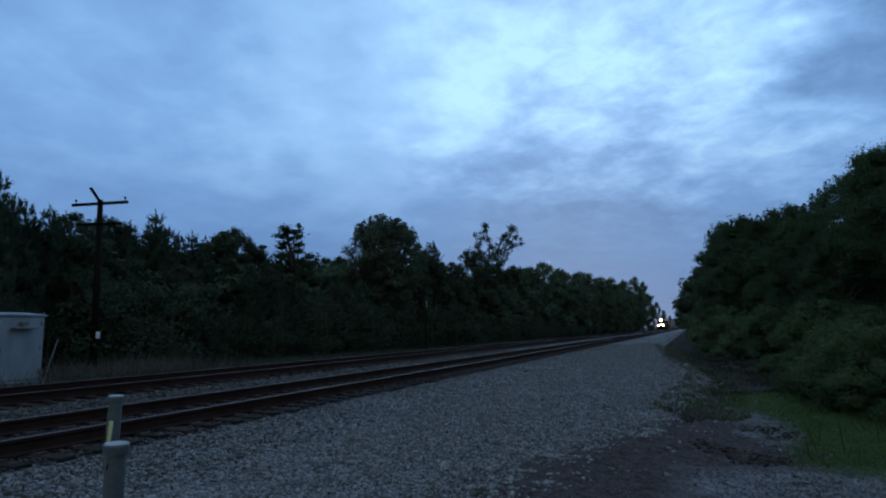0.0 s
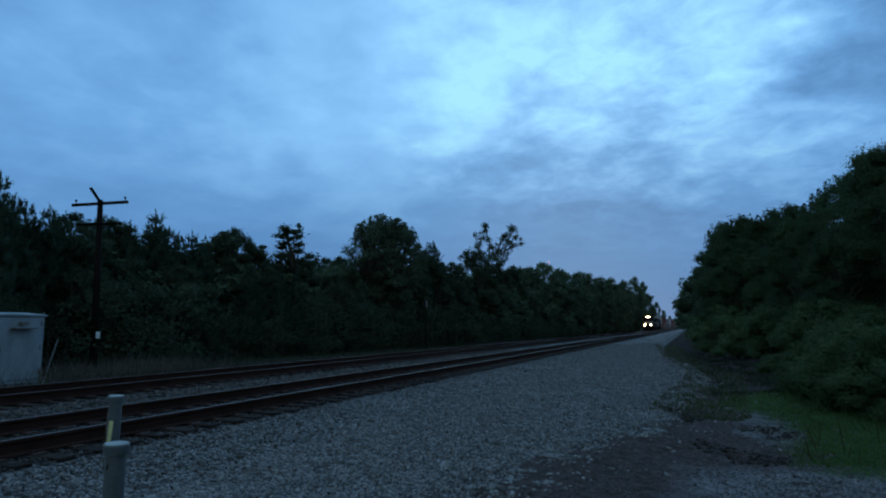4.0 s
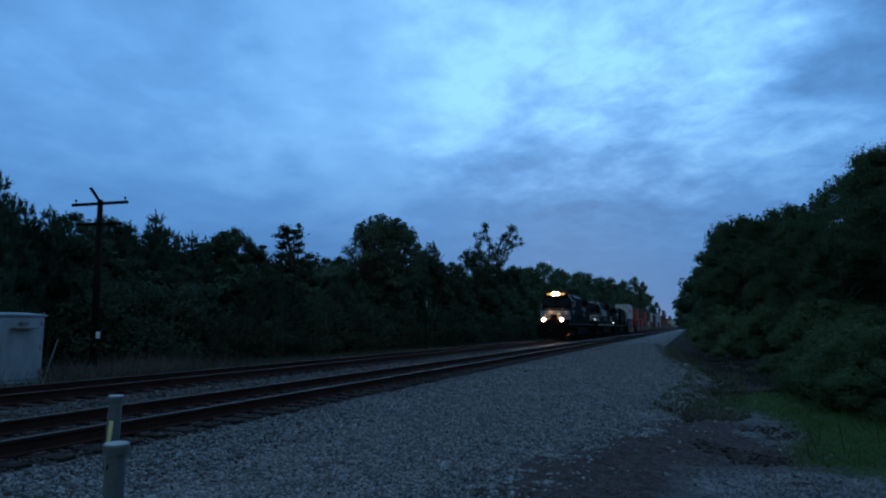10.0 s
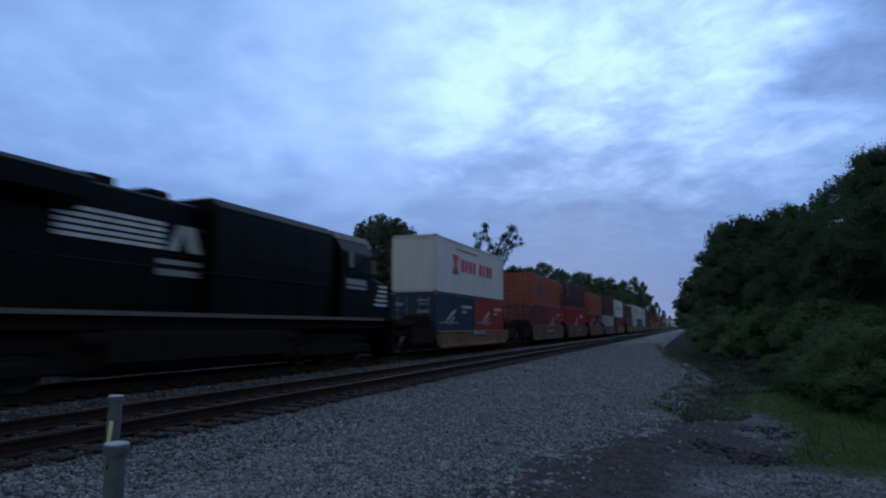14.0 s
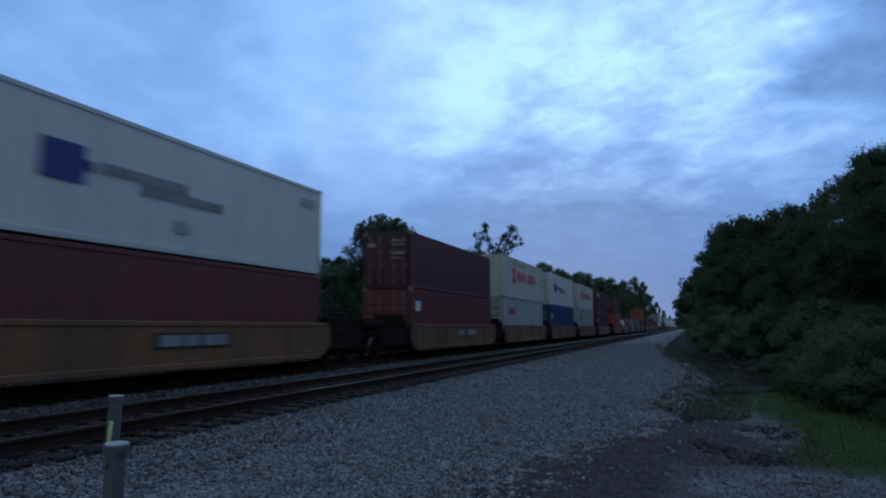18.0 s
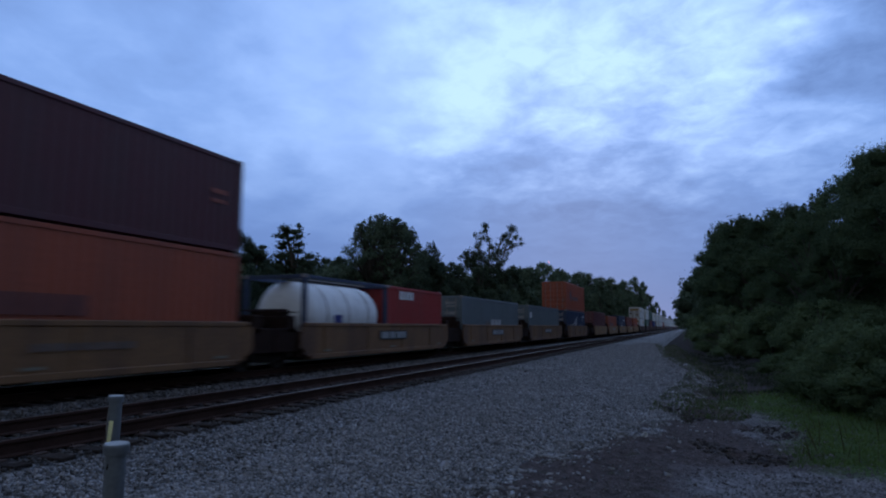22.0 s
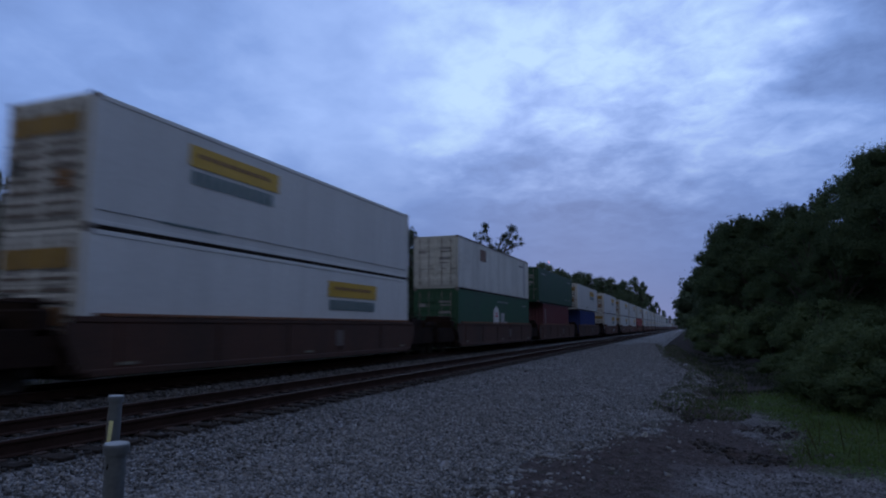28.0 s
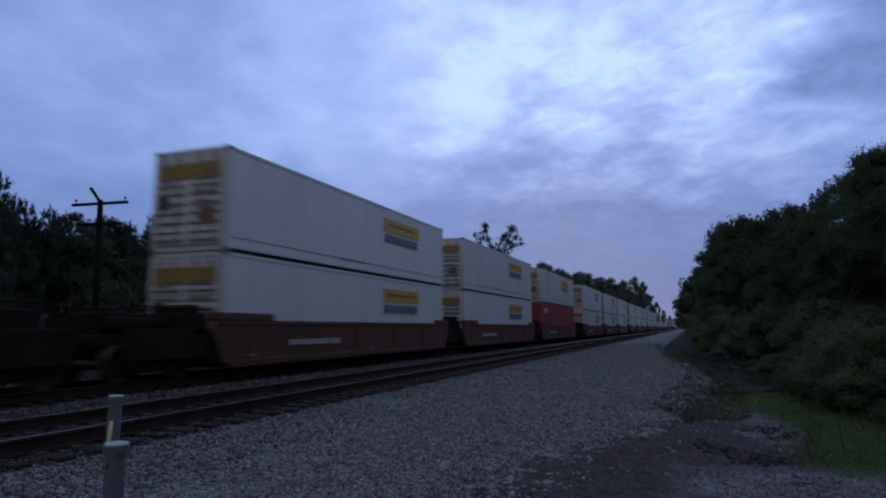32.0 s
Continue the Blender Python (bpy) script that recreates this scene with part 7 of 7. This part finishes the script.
    rows += [
        (746.3, 0.42, 16.15, HI, "white", "plain", True, ["label_aft"], "long white domestic container with yellow label"),
        (746.3, 0.42 + HI, 16.15, HI, "white", "plain", True, ["label_fore"], "long white domestic container with yellow label"),
        (769.0, 0.42, 16.15, HI, "green", "plain", True, ["barn"], "long green container with white barn emblem"),
        (769.0, 0.42 + HI, 16.15, HI, "offwhite", "plain", True, ["dark_square"], "long white streaked container with dark square label"),
        (790.7, 0.42, 12.19, HI, "rose", S, False, ["code_white"], "faded red forty-foot container under a longer one"),
        (788.7, 0.42 + HI, 16.15, HI, "dkgreen", "plain", True, ["thin_white"], "long dark green container with thin white bars"),
        (810.5, 0.42, 12.19, HI - 0.10, "royal", S, False, [], "royal blue forty-foot container under a longer one"),
        (808.5, 0.32 + HI, 16.15, HI, "white", "plain", True, ["label_aft"], "long white domestic container with yellow label"),
    ]
    for u in (832.3, 855.8, 875.2):
        rows.append((u, 0.39, 16.15, HI, "white", "plain", True, ["label_aft"], "long white domestic container with yellow label"))
        rows.append((u, 0.40 + HI, 16.15, HI, "white", "plain", True, ["label_aft"], "long white domestic container with yellow label"))
    rows.append((894.8, 0.42, 16.15, HI, "red", "plain", False, ["small_white"], "long red container with small white marks"))
    rows.append((894.8, 0.42 + HI, 16.15, HI, "offwhite", "plain", True, ["label_aft"], "long white domestic container with yellow label"))
    rng = random.Random(3)
    for i, u in enumerate(far):
        for k in range(2):
            p = "white" if i < 6 or rng.random() < 0.7 else rng.choice(["pale", "rust", "green", "navy", "offwhite"])
            mk = ["label_aft"] if p in ("white", "offwhite") else ["thin_white"]
            rows.append((u, 0.42 + k * HI, 16.15, HI, p, "plain", True, mk, "long white domestic container far back in the train" if p == "white" else "long domestic container far back in the train"))
    for u, z, L, H, paint, style, door, marks, label in rows:
        mover(container(L, H, paint, style, door, marks, label=label), u, z)
    mover(tank_container(6.06), 596.6, B)


build_train()

# ---------- lineside things ----------
def marker_post(x, y, z_top, tape, label):
    t = thing("marker_post", label, "post", "pipe posts in the ballast", pose(x, y, -0.42, 1.2, 2.2, 0))
    h = z_top + 0.42
    part("pipe", Build().lathe([(0.050, -0.05), (0.050, h - 0.07), (0.049, h - 0.03)], 28).mesh("pipe", M["pipe_grey"], False), t)
    part("cap", Build().lathe([(0.052, h - 0.050), (0.060, h - 0.046), (0.063, h - 0.008), (0.061, h), (0.058, h + 0.001)], 28).mesh("cap", M["pipe_grey"]), t, "flat pale grey cap")
    part("cap_top", Build().lathe([(0.0575, h + 0.0015), (0.0575, h + 0.004), (0.054, h + 0.005)], 28).mesh("cap_top", M["cap_top"]), t, "paler flat top of the cap")
    if tape:
        b = Build()
        for k in range(3):
            a0, a1 = 4.72 + 0.24 * k, 4.72 + 0.24 * (k + 1)
            v = [(0.0535 * math.cos(a + q), 0.0535 * math.sin(a + q), z) for a in (a0, a1) for z, q in ((h - 0.52, -0.45), (h - 0.19, 0.0))]
            b.add(v, [(0, 2, 3, 1)])
        strap = Build()
        for k in range(6):
            z = h - 0.10 - 0.06 * k
            strap.tube((-0.053 - 0.012 * math.sin(k * 0.6), -0.012, z), (-0.053 - 0.012 * math.sin((k + 1) * 0.6), -0.012, z - 0.06), 0.006, n=5)
        part("tie_wire", strap.mesh("tie_wire", M["cast"]), t, "pale wire bent down the side")
        part("reflective_tape", b.mesh("reflective_tape", M["reflector"]), t, "yellow reflective strip")
    else:
        crack = Build()
        for a, z, d in ((4.78, 0.09, 0.020), (4.70, 0.105, 0.014)):
            x, y = 0.0503 * math.cos(a), 0.0503 * math.sin(a)
            crack.box(x - 0.004, x + 0.004, y - 0.001, y + 0.003, h - z - d, h - z)
        part("stain", crack.mesh("stain", M["underbody"]), t, "small dark chip in the pipe")
    return t


marker_post(-2.80, 2.56, 0.667, False, "short grey pipe post with flat cap standing in ballast")
marker_post(-4.48, 4.07, 0.695, True, "grey pipe post with yellow reflective strip in ballast")


def signal_cabinet():
    t = thing("signal_cabinet", "galvanised trackside signal cabinet past the far track", "cabinet", at=pose(-20.8, 15.8, -0.70))
    part("plinth", Build().box(-1.9, 0.06, -3.6, 0.06, -0.1, 0.12, 0.02).mesh("plinth", M["ballast"]), t, "pale concrete base")
    part("body", Build().box(-1.8, 0, -3.5, 0, 0.1, 2.32, 0.02).mesh("body", M["cabinet"]), t)
    part("roof", Build().prism([(-1.9, 2.32), (0.06, 2.32), (0.06, 2.37), (-0.92, 2.46), (-1.9, 2.37)], -3.56, 0.05).mesh("roof", M["cabinet"]), t)
    for y0, y1 in ((-1.65, -0.12), (-3.3, -1.78)):
        d = part("door", Build().box(0.0, 0.03, y0, y1, 0.22, 2.22, 0.01).mesh("door", M["cabinet"]), t)
        part("handle", Build().box(0.03, 0.07, y0 + 0.12, y0 + 0.16, 1.05, 1.3, 0.008).mesh("handle", M["cast"]), d)
        for z in (0.4, 1.2, 2.0):
            part("hinge", Build().tube((0.04, y1 - 0.02, z), (0.04, y1 - 0.02, z + 0.14), 0.02, n=6).mesh("hinge", M["cast"]), d)
    part("eave_lamp", Build().box(0.03, 0.22, -0.95, -0.7, 2.02, 2.14, 0.02).box(0.03, 0.30, -1.2, -0.45, 1.90, 1.94, 0.01).mesh("eave_lamp", M["cast"]), t)
    for y in (-0.02, -1.7, -3.4):
        part("lifting_eye", Build().tube((-0.05, y, 2.36), (-0.05, y, 2.46), 0.03, n=8).mesh("lifting_eye", M["cast"]), t)
    part("conduit", Build().tube((0.05, -0.05, 0), (0.05, -0.05, 0.55), 0.04, n=8).mesh("conduit", M["cast"]), t)


signal_cabinet()


def utility_pole():
    t = thing("utility_pole", "old leaning timber pole with broken crossarms at the wood's edge", "utility pole", at=pose(-24, 20.6, -0.68))
    part("shaft", Build().tube((0, 0, -0.2), (0.02, -0.2, 7.5), 0.15, 0.11, 12).mesh("shaft", M["wood_pole"], True), t)
    part("crossarm", Build().box(-0.06, 0.06, -1.38, 1.38, -0.06, 0.06, 0.01).mesh("crossarm", M["wood_pole"]), t, "", pose(0.13, -0.32, 7.3, 1, 0, -80))
    part("crossarm", Build().box(-0.06, 0.06, -0.42, 0.42, -0.05, 0.05, 0.01).mesh("crossarm", M["wood_pole"]), t, "snapped crossarm pointing up", pose(0.12, -0.52, 7.6, -54.5, 0, -24))
    for y in (-1.2, 1.25):
        part("insulator", Build().lathe([(0.012, 0), (0.012, 0.10), (0.045, 0.11), (0.05, 0.16), (0.03, 0.2)], 10).mesh("insulator", M["wood_pole"]), t, "", pose(0.13 + y * 0.985, -0.32 + y * 0.17, 7.34 + y * 0.017))
    part("crossarm", Build().box(-0.05, 0.05, -1.1, 1.1, -0.05, 0.05, 0.01).mesh("crossarm", M["wood_pole"]), t, "", pose(0.13, -0.3, 6.4, 0, 0, -80))
    part("pole_tag", Build().box(0.15, 0.16, -0.11, 0.11, 1.45, 1.74).mesh("pole_tag", M["white_tag"]), t, "small white tag nailed to the pole")


utility_pole()


def guy_guard():
    t = thing("guy_wire_guard", "pale slanting guard sleeve on a guy wire", "guy wire", at=pose(-20.5, 15.75, -0.7))
    part("sleeve", Build().tube((0, 0.02, 0.45), (0, 0.36, 1.55), 0.026, n=10).mesh("sleeve", M["pipe_grey"]), t)
    part("wire", Build().tube((0, -0.12, -0.05), (0, 0.02, 0.45), 0.01, n=6).mesh("wire", M["cast"]), t)
    part("anchor", Build().box(-0.08, 0.08, -0.2, -0.04, -0.08, 0.06, 0.01).mesh("anchor", M["cast"]), t)


guy_guard()


def lineside_sign():
    t = thing("lineside_sign", "small weathered white sign on a thin post by the wood", "sign", at=pose(-22.0, 53.1, -0.7))
    part("post", Build().tube((0, 0, -0.1), (0, 0, 4.3), 0.05, n=10).mesh("post", M["wood_pole"]), t)
    part("plate", Build().box(0.05, 0.075, -0.17, 0.17, 3.7, 4.3, 0.005).mesh("plate", M["cast"]), t)


lineside_sign()


def radio_mast():
    x, y, top = -53.05, 260.0, 27.85
    t = thing("radio_mast", "thin steel mast beyond the wood with a red beacon", "mast", at=pose(x, y, -0.7))
    h = top + 0.7
    for k in range(3):
        a = 2.094 * k
        part("leg", Build().tube((0.5 * math.cos(a), 0.5 * math.sin(a), -0.2), (0.12 * math.cos(a), 0.12 * math.sin(a), h - 0.35), 0.04, n=6).mesh("leg", M["cast"]), t)
    lace = Build()
    for j in range(18):
        z0, z1 = j * (h - 1) / 18, (j + 1) * (h - 1) / 18
        for k in range(3):
            a, c = 2.094 * k, 2.094 * (k + 1)
            r0, r1 = 0.5 - 0.38 * z0 / h, 0.5 - 0.38 * z1 / h
            lace.tube((r0 * math.cos(a), r0 * math.sin(a), z0), (r1 * math.cos(c), r1 * math.sin(c), z1), 0.02, n=4)
    part("lacing", lace.mesh("lacing", M["cast"]), t)
    part("beacon", Build().lathe([(0.12, h - 0.36), (0.15, h - 0.30), (0.15, h + 0.06), (0.10, h + 0.18), (0.03, h + 0.22)], 14).mesh("beacon", M["beacon"], True), t, "lit red warning beacon")


radio_mast()


def litter():
    t = thing("plastic_cup", "crushed white plastic cup lying on the dirt", "litter", at=pose(-0.73, 10.6, ground_height(-0.73, 10.6) + 0.03, 70, 20, 30))
    part("cup", Build().lathe([(0.026, -0.045), (0.032, 0.0), (0.037, 0.045), (0.034, 0.045), (0.023, -0.04)], 16).mesh("cup", M["white_tag"]), t)


litter()


# ---------- what moves ----------
def motions():
    for ob, u, z, turned in MOVERS:
        rows = []
        for k in range(0, 33, 4):
            rows.append((float(k), pose(FAR, u - SPEED * k, z, 0, 0, 180 if turned else 0)))
        walk(ob, rows)


motions()
